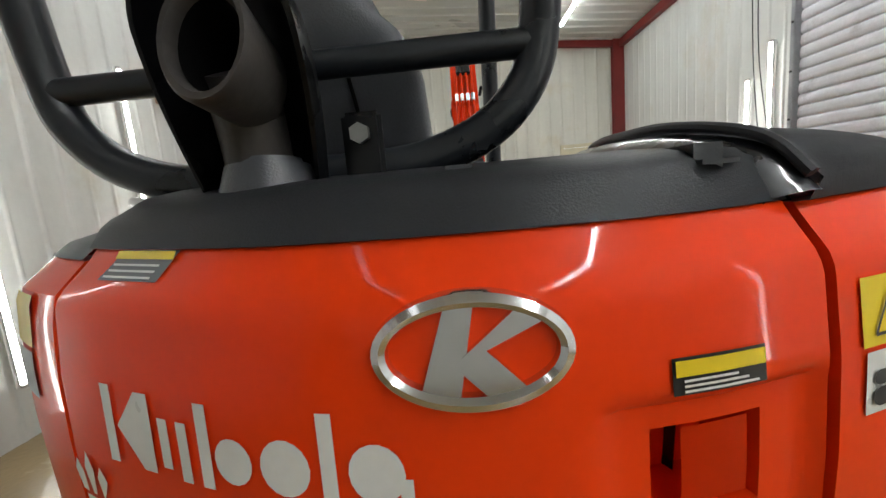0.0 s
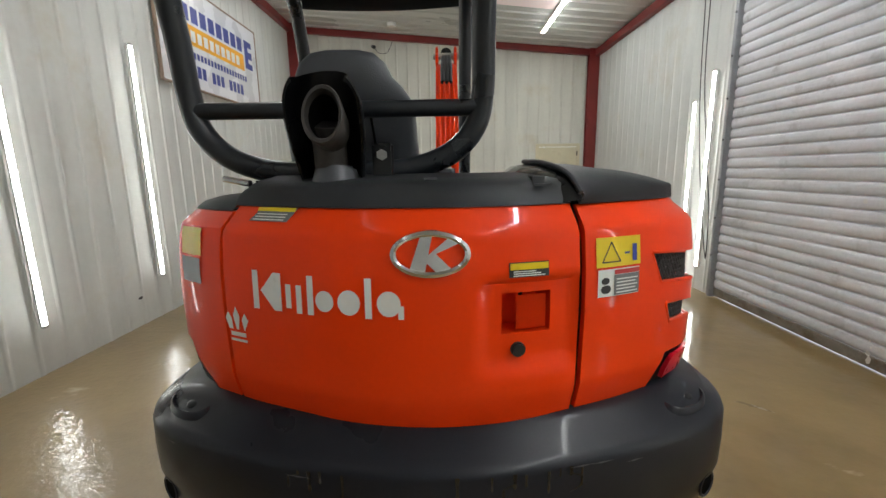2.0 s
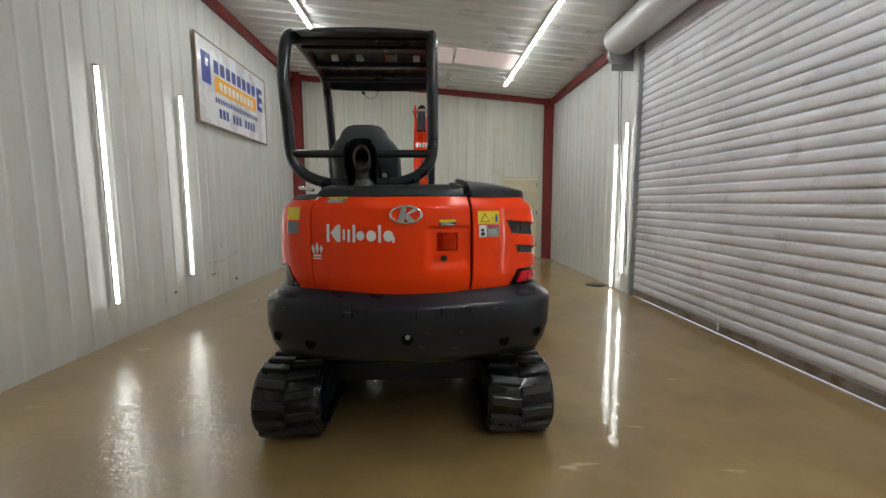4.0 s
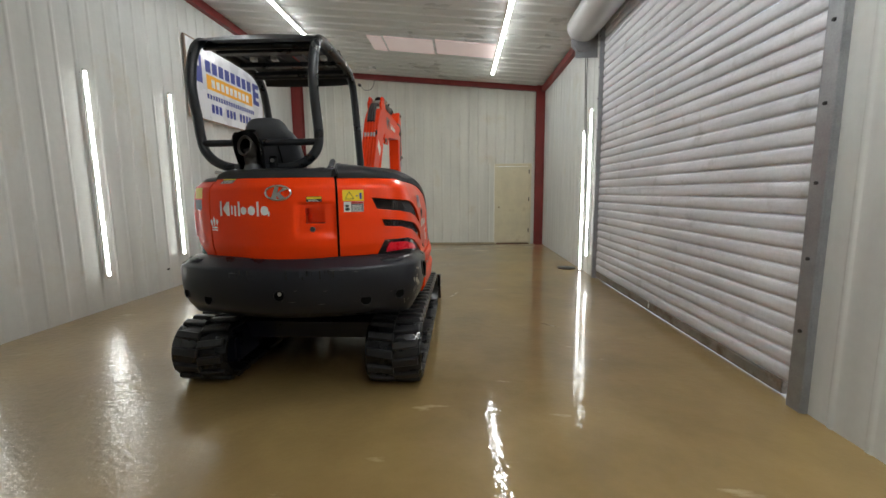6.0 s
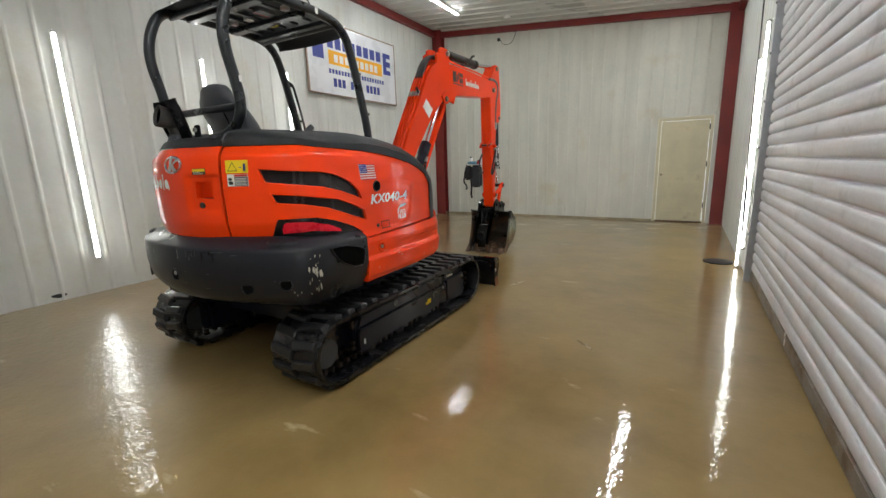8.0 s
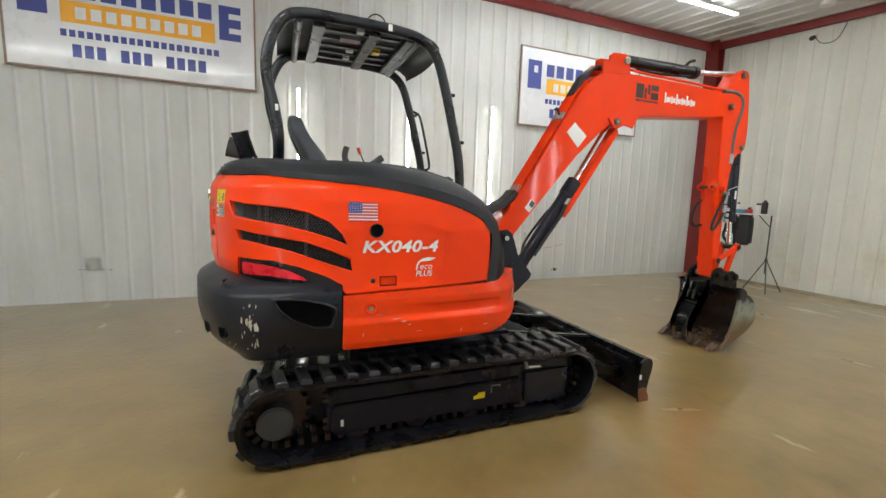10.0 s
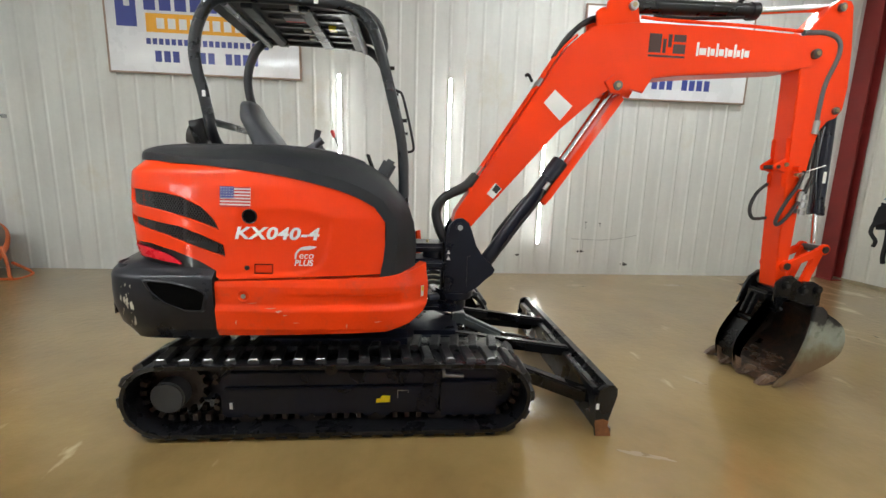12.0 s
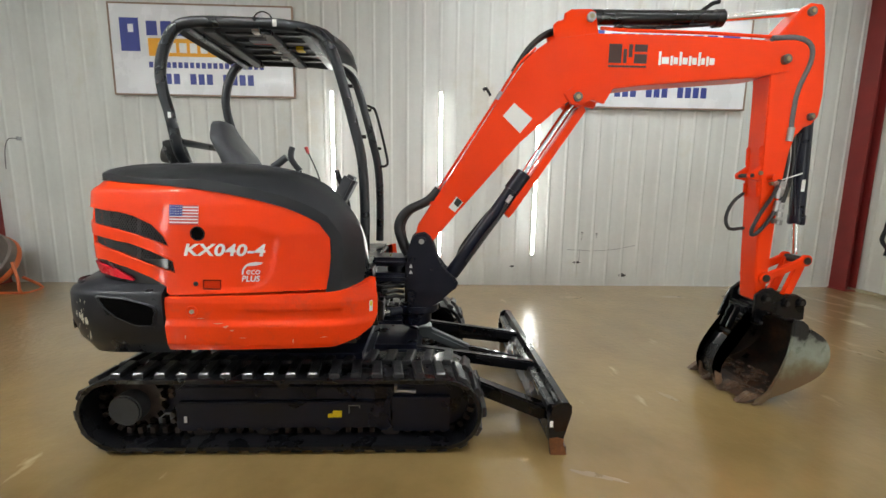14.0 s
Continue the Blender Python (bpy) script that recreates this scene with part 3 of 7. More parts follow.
def wall_tube(x, y, z0, z1, side):
    """An upright bare LED tube held by clips a little off the wall; side is the way that it faces."""
    t = thing("wall_light", "lit upright white LED tube fixed to the ribbed wall", "light", (x, y, z0), "upright wall lights")
    h = z1 - z0
    # a clear half that glows, in front of a white half that carries the board
    for name, first, m, lab in (("tube", -100, TUBE_GLOW, "glowing white tube"), ("tube_back", 100, WHITE, "white tube back")):
        span = 200 if first < 0 else 160
        arc = [radians(first + span * k / 14) for k in range(15)]
        bm = prism_z([(0.019 * side * math.cos(a), 0.019 * math.sin(a)) for a in arc], 0.02, h - 0.02)
        part(name, bm, m, t, lab, smooth=50)
    for z in (0.01, h - 0.01):
        part("end_cap", rod(bm_new(), (0, 0, z - 0.014), (0, 0, z + 0.014), 0.02, 14, bevel=0.003), STEEL, t)
    # strip added behind the tube to keep its light off the wall
    part("light_shield", box(bm_new(), (min(-0.021 * side, -0.034 * side), -0.026, 0.0), (max(-0.021 * side, -0.034 * side), 0.026, h), 0.003), WHITE, t, "slim white strip added to shade the wall behind")
    for z in (0.03, h / 2, h - 0.03):
        bm = box(bm_new(), (min(-0.012 * side, -0.055 * side), -0.009, z - 0.012), (max(-0.012 * side, -0.055 * side), 0.009, z + 0.012), 0.002)
        part("clip", bm, WHITE, t)


for y, z0, z1 in ((0.64, 0.39, 2.73), (2.137, 0.39, 2.745), (3.5, 0.455, 2.8)):
    wall_tube(WEST + 0.072, y, z0, z1, 1)
wall_tube(EAST - 0.055, 4.56, 0.005, 2.33, -1)
wall_tube(EAST - 0.055, 4.22, 0.29, 2.62, -1)
# unseen tube, added for the streaks mirrored in the hood
wall_tube(EAST - 0.055, -1.2, 0.3, 2.65, -1)

# the two southern strips are unseen, added to light the machine's tail
for x, y0, y1 in ((-1.8, 2.1, 6.98), (1.84, 2.1, 7.35), (-1.8, -5.2, -0.9), (1.84, -5.2, 0.6)):
    t = thing("ceiling_strip_light", "long lit white LED strip light under the ceiling", "light", (x, (y0 + y1) / 2, roof_z(x) - 0.04), "ceiling strip lights")
    d = (y1 - y0) / 2
    part("housing", box(bm_new(), (-0.035, -d, -0.03), (0.035, d, 0.008), 0.004), WHITE, t)
    part("tube", box(bm_new(), (-0.03, -d + 0.02, -0.042), (0.03, d - 0.02, -0.0305), 0.004), (WEST_REAR_GLOW if x < 0 else REAR_STRIP_GLOW) if y0 < 0 else STRIP_GLOW, t, "glowing white diffuser")

# ---- walk-through door in the end wall ----
door = tagged(new("door_1"), "cream six-panel door, closed, stained at its foot", "door", kind="structure")
door.location = (2.035, NORTH - 0.01, 0)
W = 0.82
bm = box(bm_new(), (0, 0.012, 0.03), (W, 0.05, 1.985))
part("door_leaf", bm, DOORM, door, smooth=0)
for x0, x1 in ((0.1, 0.36), (0.46, 0.72)):
    for z0, z1 in ((0.22, 0.80), (0.98, 1.56), (1.66, 1.85)):
        bm = box(bm_new(), (x0, 0.004, z0), (x1, 0.012, z1), 0.006)
        box(bm, (x0 + 0.035, -0.004, z0 + 0.035), (x1 - 0.035, 0.006, z1 - 0.035), 0.006)
        for lo, hi in (((x0 - 0.012, -0.006, z0 - 0.012), (x1 + 0.012, 0.011, z0 + 0.004)), ((x0 - 0.012, -0.006, z1 - 0.004), (x1 + 0.012, 0.011, z1 + 0.012)), ((x0 - 0.012, -0.006, z0 + 0.004), (x0 + 0.004, 0.011, z1 - 0.004)), ((x1 - 0.004, -0.006, z0 + 0.004), (x1 + 0.012, 0.011, z1 - 0.004))):
            box(bm, lo, hi, 0.003)
        part("door_panel", bm, DOORM, door)
bm = bm_new()
for lo, hi in (((-0.06, -0.012, 0), (-0.004, 0.05, 2.055)), ((W + 0.004, -0.012, 0), (W + 0.06, 0.05, 2.055)), ((-0.004, -0.012, 1.99), (W + 0.004, 0.05, 2.055))):
    box(bm, lo, hi, 0.004)
part("door_frame", bm, DOORM, door)
bm = rod(bm_new(), (0.06, 0.01, 0.96), (0.06, -0.05, 0.96), 0.014)
bmesh.ops.create_uvsphere(bm, u_segments=14, v_segments=8, radius=0.03, matrix=pose(0.06, -0.06, 0.96))
part("door_knob", bm, BRASS, door, "dull metal knob")
for z in (0.3, 1.1, 1.8):
    part("hinge", rod(bm_new(), (W + 0.002, -0.006, z), (W + 0.002, -0.006, z + 0.1), 0.011, 8), INK, door)
part("threshold", box(bm_new(), (-0.004, -0.06, 0), (W + 0.004, 0.05, 0.028), 0.006), mat("rusty_threshold", (0.12, 0.07, 0.035), 0.6, var=0.3, scale=9, bump=0.2), door, "rust-brown door threshold")

# ---- roller door ----
roller = tagged(new("roller_door"), "closed grey-white corrugated steel roller door with dents", "roller door", kind="structure")
roller.location = (EAST + 0.03, -0.02, 0)
PITCH, LENGTH = 0.1075, 3.96
prof = [(0.0, 0.0), (0.005, 0.0), (0.009, 0.0105), (0.02, 0.0165), (0.04, 0.0192), (0.06, 0.0196), (0.08, 0.0176), (0.096, 0.0125), (0.1015, 0.003), (0.1075, 0.0)]
bm = bm_new()
rows = []
for k in range(9):
    yy = LENGTH * k / 8
    rows.append([(-d, yy, z) for z, d in prof])
grid(bm, rows)
slat = bpy.data.meshes.new("slat")
bm.to_mesh(slat)
bm.free()
slat.polygons.foreach_set("use_smooth", [2 <= i % 9 <= 6 for i in range(len(slat.polygons))])
slat.materials.append(SLAT)
for k in range(34):
    ob = new("slat", slat)
    ob.parent = roller
    ob.location = ((random.random() - 0.5) * 0.002, 0, 0.1045 + PITCH * k)
# rail darkened for both brown dirt and the shadow line along the floor
part("bottom_bar", box(bm_new(), (-0.02, 0.16, 0.014), (0.02, LENGTH, 0.1035), 0.005), mat("dirty_shaded_rail", (0.24, 0.215, 0.18), 0.5, 0.2, var=0.25, scale=7, bump=0.08, dirt=(0.13, 0.08, 0.035), dirt_amount=0.5, dirt_scale=6), roller, "dirty steel bottom rail, darkened too for the shadow line at the floor")
for y0, y1 in ((-0.06, 0.05), (LENGTH, LENGTH + 0.05)):
    bm = box(bm_new(), (-0.075, y0, 0), (-0.06, y1, 3.75), 0.003)
    box(bm, (-0.06, y0, 0), (0.0, y0 + 0.012, 3.75)), box(bm, (-0.06, y1 - 0.012, 0), (0.0, y1, 3.75))
    g = part("guide_rail", bm, GALV, roller, "grey steel guide rail with bolts")
    for z in np.arange(0.5, 3.6, 0.44):
        part("bolt", rod(bm_new(), (-0.073, (y0 + y1) / 2, z), (-0.085, (y0 + y1) / 2, z), 0.011, 8), INK, g)
# white flecks painted for daylight that shows through small holes in the slats
for yc, zc, n in ((2.23, 2.42, 4), (2.21, 2.17, 3), (2.09, 0.22, 4), (2.33, 1.3, 2)):
    for k in range(n):
        l, w = 0.02 + 0.05 * random.random(), 0.006 + 0.012 * random.random()
        y0, z0 = yc + 0.03 * random.random(), zc - 0.05 * k
        bm = bm_new()
        bm.faces.new([bm.verts.new((-0.0225, y0 + w * q * (0.5 + random.random()), z0 + l * p)) for q, p in ((-1, -0.4), (0.3, -0.5), (1, -0.1), (0.8, 0.4), (-0.2, 0.5), (-1, 0.2))])
        part("daylight_fleck", bm, WHITE, roller, smooth=0)
bm = bm_new()
hood = [(-0.26 + 0.24 * math.cos(a), 3.8 + 0.22 * math.sin(a)) for a in (radians(150 + 15 * k) for k in range(16))] + [(-0.03, 3.94), (-0.44, 3.94)]
rows = [[(x, yy, z) for x, z in hood] for yy in (-0.25, LENGTH + 0.28)]
vs = grid(bm, rows)
bm.faces.new(vs[0]), bm.faces.new(vs[1][::-1])
part("roll_hood", bm, mat("grey_hood_steel", (0.5, 0.5, 0.5), 0.4, 0.3, var=0.1, scale=2), roller, smooth=30)
for yy in (-0.28, LENGTH + 0.285):
    bm = box(bm_new(), (-0.36, yy, 3.36), (-0.03, yy + 0.012, 3.78))
    rod(bm, (-0.26, yy - 0.03, 3.6), (-0.26, yy + 0.05, 3.6), 0.16, 24)
    part("end_bracket", bm, GALV, roller)
for strand in ([(-0.15, 4.36, 3.6), (-0.14, 4.33, 2.5), (-0.15, 4.1, 1.5), (-0.15, 4.0, 1.05), (-0.14, 3.98, 0.6), (-0.13, 4.0, 0.45)], [(-0.15, 4.46, 3.6), (-0.13, 4.42, 2.4), (-0.13, 4.26, 1.4), (-0.12, 4.1, 0.7), (-0.13, 4.0, 0.45)]):
    part("chain_strand", tube(bm_new(), strand, 0.006, 6), INK, roller)


# ---- boards on the wall ----
def flat(bm, y0, y1, z0, z1, x):
    bm.faces.new([bm.verts.new((x, y, z)) for y, z in ((y0, z0), (y1, z0), (y1, z1), (y0, z1))])
    return bm


def sign(y0, y1, z0, z1):
    """A white board with coloured shapes: heading blocks, an orange panel and two rows of bars."""
    w, h = y1 - y0, z1 - z0
    t = thing("sign_board", "white advertising board with blue blocks and an orange panel", "sign", (WEST + 0.045, y0, z0), "boards on the wall")
    part("board", box(bm_new(), (-0.012, 0, 0), (0.012, w, h)), BOARD, t, smooth=0)
    bm = bm_new()
    for lo, hi in (((-0.014, -0.02, -0.02), (0.02, 0.0, h + 0.02)), ((-0.014, w, -0.02), (0.02, w + 0.02, h + 0.02)), ((-0.014, 0, -0.02), (0.02, w, 0.0)), ((-0.014, 0, h), (0.02, w, h + 0.02))):
        box(bm, lo, hi)
    part("border", bm, TRIMWOOD, t, smooth=0)
    f = lambda a, b, c, d, x=0.0135, bm=None: flat(bm or bm_new(), a * w, b * w, h * (1 - d), h * (1 - c), x)
    part("heading_block", f(0.05, 0.155, 0.15, 0.52), BLUE, t, smooth=0)
    part("heading_inset", f(0.095, 0.125, 0.22, 0.31, 0.0155), BOARD, t, smooth=0)
    part("heading_block", f(0.84, 0.94, 0.17, 0.52), BLUE, t, smooth=0)
    part("heading_inset", f(0.885, 0.94, 0.245, 0.3, 0.0155), BOARD, t, smooth=0)
    part("heading_inset", f(0.885, 0.94, 0.39, 0.445, 0.0155), BOARD, t, smooth=0)
    for k in range(8):
        a = 0.195 + k * 0.079
        bm = f(a, a + 0.06, 0.18, 0.34)
        part("heading_block", bm, BLUE, t, smooth=0)
    part("orange_panel", f(0.2, 0.82, 0.37, 0.57), ORANGE, t, smooth=0)
    for k in range(9):
        a = 0.255 + k * 0.058
        part("bar", f(a, a + 0.04, 0.42, 0.53, 0.0155), WHITE, t, smooth=0)
    for k in range(20):
        a = 0.195 + k * 0.0325
        part("bar", f(a, a + 0.023, 0.635, 0.7), BLUE, t, smooth=0)
    for k in range(12):
        if k not in (3, 7):
            a = 0.235 + k * 0.046
            part("bar", f(a, a + 0.034, 0.765, 0.885), BLUE, t, smooth=0)


sign(-2.245, 0.125, 2.632, 3.76)
sign(3.985, 6.41, 2.585, 3.765)

# ---- small things on the end wall and the floor ----
t = thing("wall_camera", "small dark wall camera on a bracket with a hanging lead", "camera", (-1.43, NORTH - 0.03, 4.05))
part("body", rod(bm_new(), (0, -0.03, 0.0), (0.05, -0.16, -0.05), 0.035, 14, bevel=0.006), INK, t)
part("bracket", rod(bm_new(), (0, 0.03, 0.03), (0, -0.06, 0.0), 0.015, 10), GALV, t)
part("lead", tube(bm_new(), [(0.02, -0.03, 0), (0.12, 0.0, -0.12), (0.3, 0.01, -0.1), (0.42, 0.0, 0.15)], 0.006, 6), GREYHOSE, t)
t = thing("smoke_detector", "small white round detector under the ceiling", "detector", (-0.95, 7.6, roof_z(-0.95) - 0.05))
part("base", rod(bm_new(), (0, 0, -0.03), (0, 0, 0.03), 0.09, 20, bevel=0.01), WHITE, t)

t = thing("tripod_stand", "slim black three-legged stand with a small white shelf", "stand", (-1.72, 7.7, 0))
part("shelf", box(bm_new(), (-0.24, -0.11, 1.24), (0.37, 0.11, 1.262), 0.005), WHITE, t)
part("pole", rod(bm_new(), (0.35, 0, 0.3), (0.35, 0, 1.24), 0.011, 10), INK, t)
part("hub", rod(bm_new(), (0.35, 0, 0.5), (0.35, 0, 0.55), 0.02, 12, bevel=0.004), INK, t)
part("shelf_brace", rod(bm_new(), (0.35, 0, 1.05), (0.16, 0, 1.24), 0.008, 8), INK, t)
for a in (-0.9, 1.1, 3.3):
    part("leg", rod(bm_new(), (0.35, 0, 0.53), (0.35 + 0.28 * math.cos(a), 0.28 * math.sin(a), 0.008), 0.008, 8), INK, t)


def soft_box(lo, hi, amount, scale):
    bm = box(bm_new(), lo, hi, 0.04, 3)
    bmesh.ops.subdivide_edges(bm, edges=bm.edges, cuts=2)
    for v in bm.verts:
        v.co += amount * noise.noise_vector(v.co * scale)
    return bm


t = thing("hanging_bag", "dark slate cloth bag hanging from the stand's shelf", "bag", (-1.75, 7.68, 0.71))
part("pouch", soft_box((-0.14, -0.05, 0.02), (0.13, 0.05, 0.53), 0.02, 5), mat("slate_cloth", (0.03, 0.031, 0.035), 0.85, var=0.25, scale=10, bump=0.3), t)
part("strap", tube(bm_new(), [(-0.1, 0, 0.5), (-0.06, 0.02, 0.545), (0.08, 0.02, 0.545), (0.1, 0, 0.5)], 0.012, 6), CLOTH, t)
t = thing("hanging_jacket", "black cloth jacket draped over the stand's edge", "jacket", (-1.95, 7.66, 0.87))
part("body", soft_box((-0.1, -0.06, 0.05), (0.11, 0.06, 0.37), 0.05, 7), CLOTH, t)
part("sleeve", tube(bm_new(), [(-0.08, 0, 0.2), (-0.12, -0.02, 0.0), (-0.06, 0, -0.12), (-0.08, 0.01, -0.2)], 0.022, 8), CLOTH, t)
part("sleeve", tube(bm_new(), [(0.05, 0, 0.1), (0.08, -0.02, -0.1), (0.06, 0, -0.3), (0.07, 0.01, -0.4)], 0.024, 8), CLOTH, t)
t = thing("folded_cloth", "crumpled blue cloth lying on the stand's shelf", "cloth", (-1.84, 7.68, 1.263))
bm = box(bm_new(), (-0.1, -0.12, 0.0), (0.13, 0.1, 0.06), 0.02, 2)
bmesh.ops.subdivide_edges(bm, edges=bm.edges, cuts=2)
for v in bm.verts:
    v.co += 0.025 * noise.noise_vector(v.co * 14) * (1 if v.co.z > 0.02 else 0)
part("folds", bm, BLUECLOTH, t)
for x, y, h, r, m, lab in ((-1.49, 7.7, 0.19, 0.045, INK, "black plastic bottle standing on the shelf"), (-1.93, 7.74, 0.15, 0.04, WHITE, "white plastic bottle standing on the shelf"), (-1.6, 7.73, 0.14, 0.06, WHITE, "white plastic jug standing on the shelf"), (-1.68, 7.64, 0.07, 0.045, REDINK, "small red tin standing on the shelf")):
    t = thing("bottle" if h > 0.1 else "tin", lab, "container", (x, y, 1.262))
    part("body", rod(bm_new(), (0, 0, 0), (0, 0, h), r, 16, bevel=0.008), m, t)
    part("cap", rod(bm_new(), (0, 0, h), (0, 0, h + 0.03), r * 0.5, 12), INK, t)

t = thing("wall_hook", "thin bent wire hook on the wall sheet", "hook", (WEST + 0.01, -3.82, 1.8))
part("wire", tube(bm_new(), [(0.03, -0.03, -0.2), (0.04, 0.0, 0.05), (0.04, 0.06, 0.2), (0.03, 0.17, 0.215)], 0.006, 6), GREYHOSE, t)
part("plate", box(bm_new(), (-0.012, 0.15, 0.19), (0.03, 0.2, 0.24), 0.004), GALV, t)
t = thing("tilting_drum", "brown-grey round drum in an orange tubular frame on the floor", "drum", (-2.55, -3.75, 0))
bm = bm_new()
tiltm = pose(0, 0, 0.4, 0, 55, 0)
prof = [(0.02, -0.16), (0.3, -0.15), (0.37, -0.06), (0.38, 0.1), (0.36, 0.12), (0.34, 0.08), (0.02, -0.1)]
grid(bm, [[tiltm @ Vector((r * math.cos(a), r * math.sin(a), z)) for r, z in prof] for a in (2 * math.pi * k / 32 for k in range(33))])
part("bowl", bm, DRUM, t)
bm = bm_new()
tube(bm, [(0.1, 0.44, 0.42), (0.12, 0.5, 0.2), (0.12, 0.53, 0.02), (-0.2, 0.5, 0.02), (0.0, 0.45, 0.2)], 0.018, 8, 3)
tube(bm, [(0.1, -0.44, 0.42), (0.12, -0.5, 0.2), (0.12, -0.53, 0.02), (-0.2, -0.5, 0.02)], 0.018, 8, 3)
rod(bm, (0.12, -0.53, 0.02), (0.12, 0.53, 0.02), 0.018, 8)
part("frame", bm, ORANGEPAINT, t, "orange tubular frame")
bm = bm_new()
grid(bm, [[tiltm @ Vector((r * math.cos(a), r * math.sin(a), z)) for r, z in ((0.375, -0.07), (0.388, -0.05), (0.388, 0.0), (0.38, 0.01))] for a in (2 * math.pi * k / 32 for k in range(33))])
part("band", bm, ORANGEPAINT, t)
t = thing("drain_cover", "dark round drain cover in the floor", "drain", (2.97, 4.78, 0.004))
part("lid", rod(bm_new(), (0, 0, 0), (0, 0, 0.008), 0.16, 24), IRON, t)
for y, z, s in ((4.24, 0.80, 0.025), (4.46, 0.785, 0.025), (4.19, 0.352, 0.07), (4.89, 0.166, 0.075), (3.225, 0.285, 0.05), (0.25, 0.06, 0.09)):
    t = thing("wall_puncture", "small torn dark hole in the wall sheet", "damage", (WEST + 0.004, y, z))
    bm = bm_new()
    vs = [bm.verts.new((0.002, s * (0.5 + 0.5 * random.random()) * math.cos(a), 0.4 * s * (0.5 + 0.5 * random.random()) * math.sin(a))) for a in (k * math.pi / 4 for k in range(8))]
    top = bm.verts.new((0.006, 0, 0))
    for i in range(8):
        bm.faces.new((vs[i], vs[(i + 1) % 8], top))
    part("rim", bm, INK, t)


# ---- the excavator ----
excavator = thing("mini_excavator", "red and black compact tracked excavator with open canopy, arm lowered", "excavator", (0, 0, 0))
EX = excavator

# -- bodywork: a skin round the engine, with u along its plan from the middle of the tail and z upward --
_right = [(0, 0), (0.2, 0.022), (0.373, 0.078), (0.495, 0.128), (0.61, 0.19), (0.70, 0.262), (0.752, 0.36), (0.78, 0.5), (0.797, 0.83), (0.80, 1.2), (0.785, 1.45), (0.745, 1.60), (0.66, 1.70)]
_plan = np.array([(-x, y) for x, y in _right[:0:-1]] + _right)
_plan = np.array([tuple(p)[:2] for p in smooth_path([(x, y, 0) for x, y in _plan], 10)])
_len = np.r_[0, np.cumsum(np.linalg.norm(np.diff(_plan, axis=0), axis=1))]
_len -= np.interp(0.0, _plan[:, 0][np.abs(_plan[:, 0]) < 0.69], _len[np.abs(_plan[:, 0]) < 0.69])


def u_x(x):
    k = (np.abs(_plan[:, 0]) < 0.72) & (_plan[:, 1] < 0.4)
    return float(np.interp(x, _plan[k, 0], _len[k]))


def u_y(y, side=1):
    k = (_plan[:, 0] * side > 0.68) & (_plan[:, 1] > 0.24)
    ys, us = _plan[k, 1], _len[k]
    o = np.argsort(ys)
    return float(np.interp(y, ys[o], us[o]))


def plan(u):
    e = 0.004
    p = np.array([np.interp(u, _len, _plan[:, i]) for i in (0, 1)])
    q = np.array([np.interp(u + e, _len, _plan[:, i]) - np.interp(u - e, _len, _plan[:, i]) for i in (0, 1)])
    q /= np.linalg.norm(q)
    return p, np.array([q[1], -q[0]])


def ease(x):
    x = min(1.0, max(0.0, x))
    return x * x * (3 - 2 * x)


SIDE = u_y(1.2) - 1.2


def dent(u, z):
    """Pressed relief: the scoop round the rear latch and the shallow field round the model number."""
    d = 0.017 * ease((u - 0.085) / 0.05) * ease((0.345 - u) / 0.022) * ease((z - 1.055) / 0.06) * ease((1.30 - z) / 0.018)
    y = u - SIDE
    end = float(np.interp(z, (0.90, 0.922, 0.948, 1.002, 1.092, 1.158, 1.2), (1.04, 1.12, 1.172, 1.203, 1.224, 1.231, 1.225)))
    d += 0.009 * ease((end - y) / 0.014) * ease((z - 0.9) / 0.012) * ease((1.235 - z - 0.25 * max(0.0, y - 1.09)) / 0.05) * ease((y - 0.7) / 0.3)
    d += 0.03 * ease((abs(u) - 0.15) / 0.55) * ease((1.5 - abs(u)) / 0.5) * ease((z - 1.385) / 0.065)
    if z < 0.87:
        d += 0.013 * ease((y - 0.92) / 0.4) * ease((z - 0.725) / 0.022) * ease((0.808 - z) / 0.016) * ease((1.575 - y) / 0.045)
    return d


def surf(u, z, off=0.0):
    """A point of the bodywork's skin, off metres outside it."""
    off = off - dent(u, z)
    p, n = plan(u)
    w = min(1, max(0, (abs(u) - 0.7) / 0.35))
    w = w * w * (3 - 2 * w)
    rear = np.interp(z, (0.9, 0.99, 1.02, 1.2, 1.30, 1.385, 1.402, 1.45, 1.47), (0.022, 0.0, -0.007, -0.012, -0.009, 0.0, 0.005, 0.032, 0.045))
    side = np.interp(z, (0.56, 0.62, 0.72, 0.75, 0.84, 0.9, 1.0, 1.19, 1.33, 1.41, 1.45), (0.004, -0.026, -0.036, -0.024, -0.026, -0.012, -0.004, 0.0, 0.024, 0.05, 0.075))
    p = p + n * (off - (1 - w) * rear - w * side)
    return Vector((p[0], p[1], z))


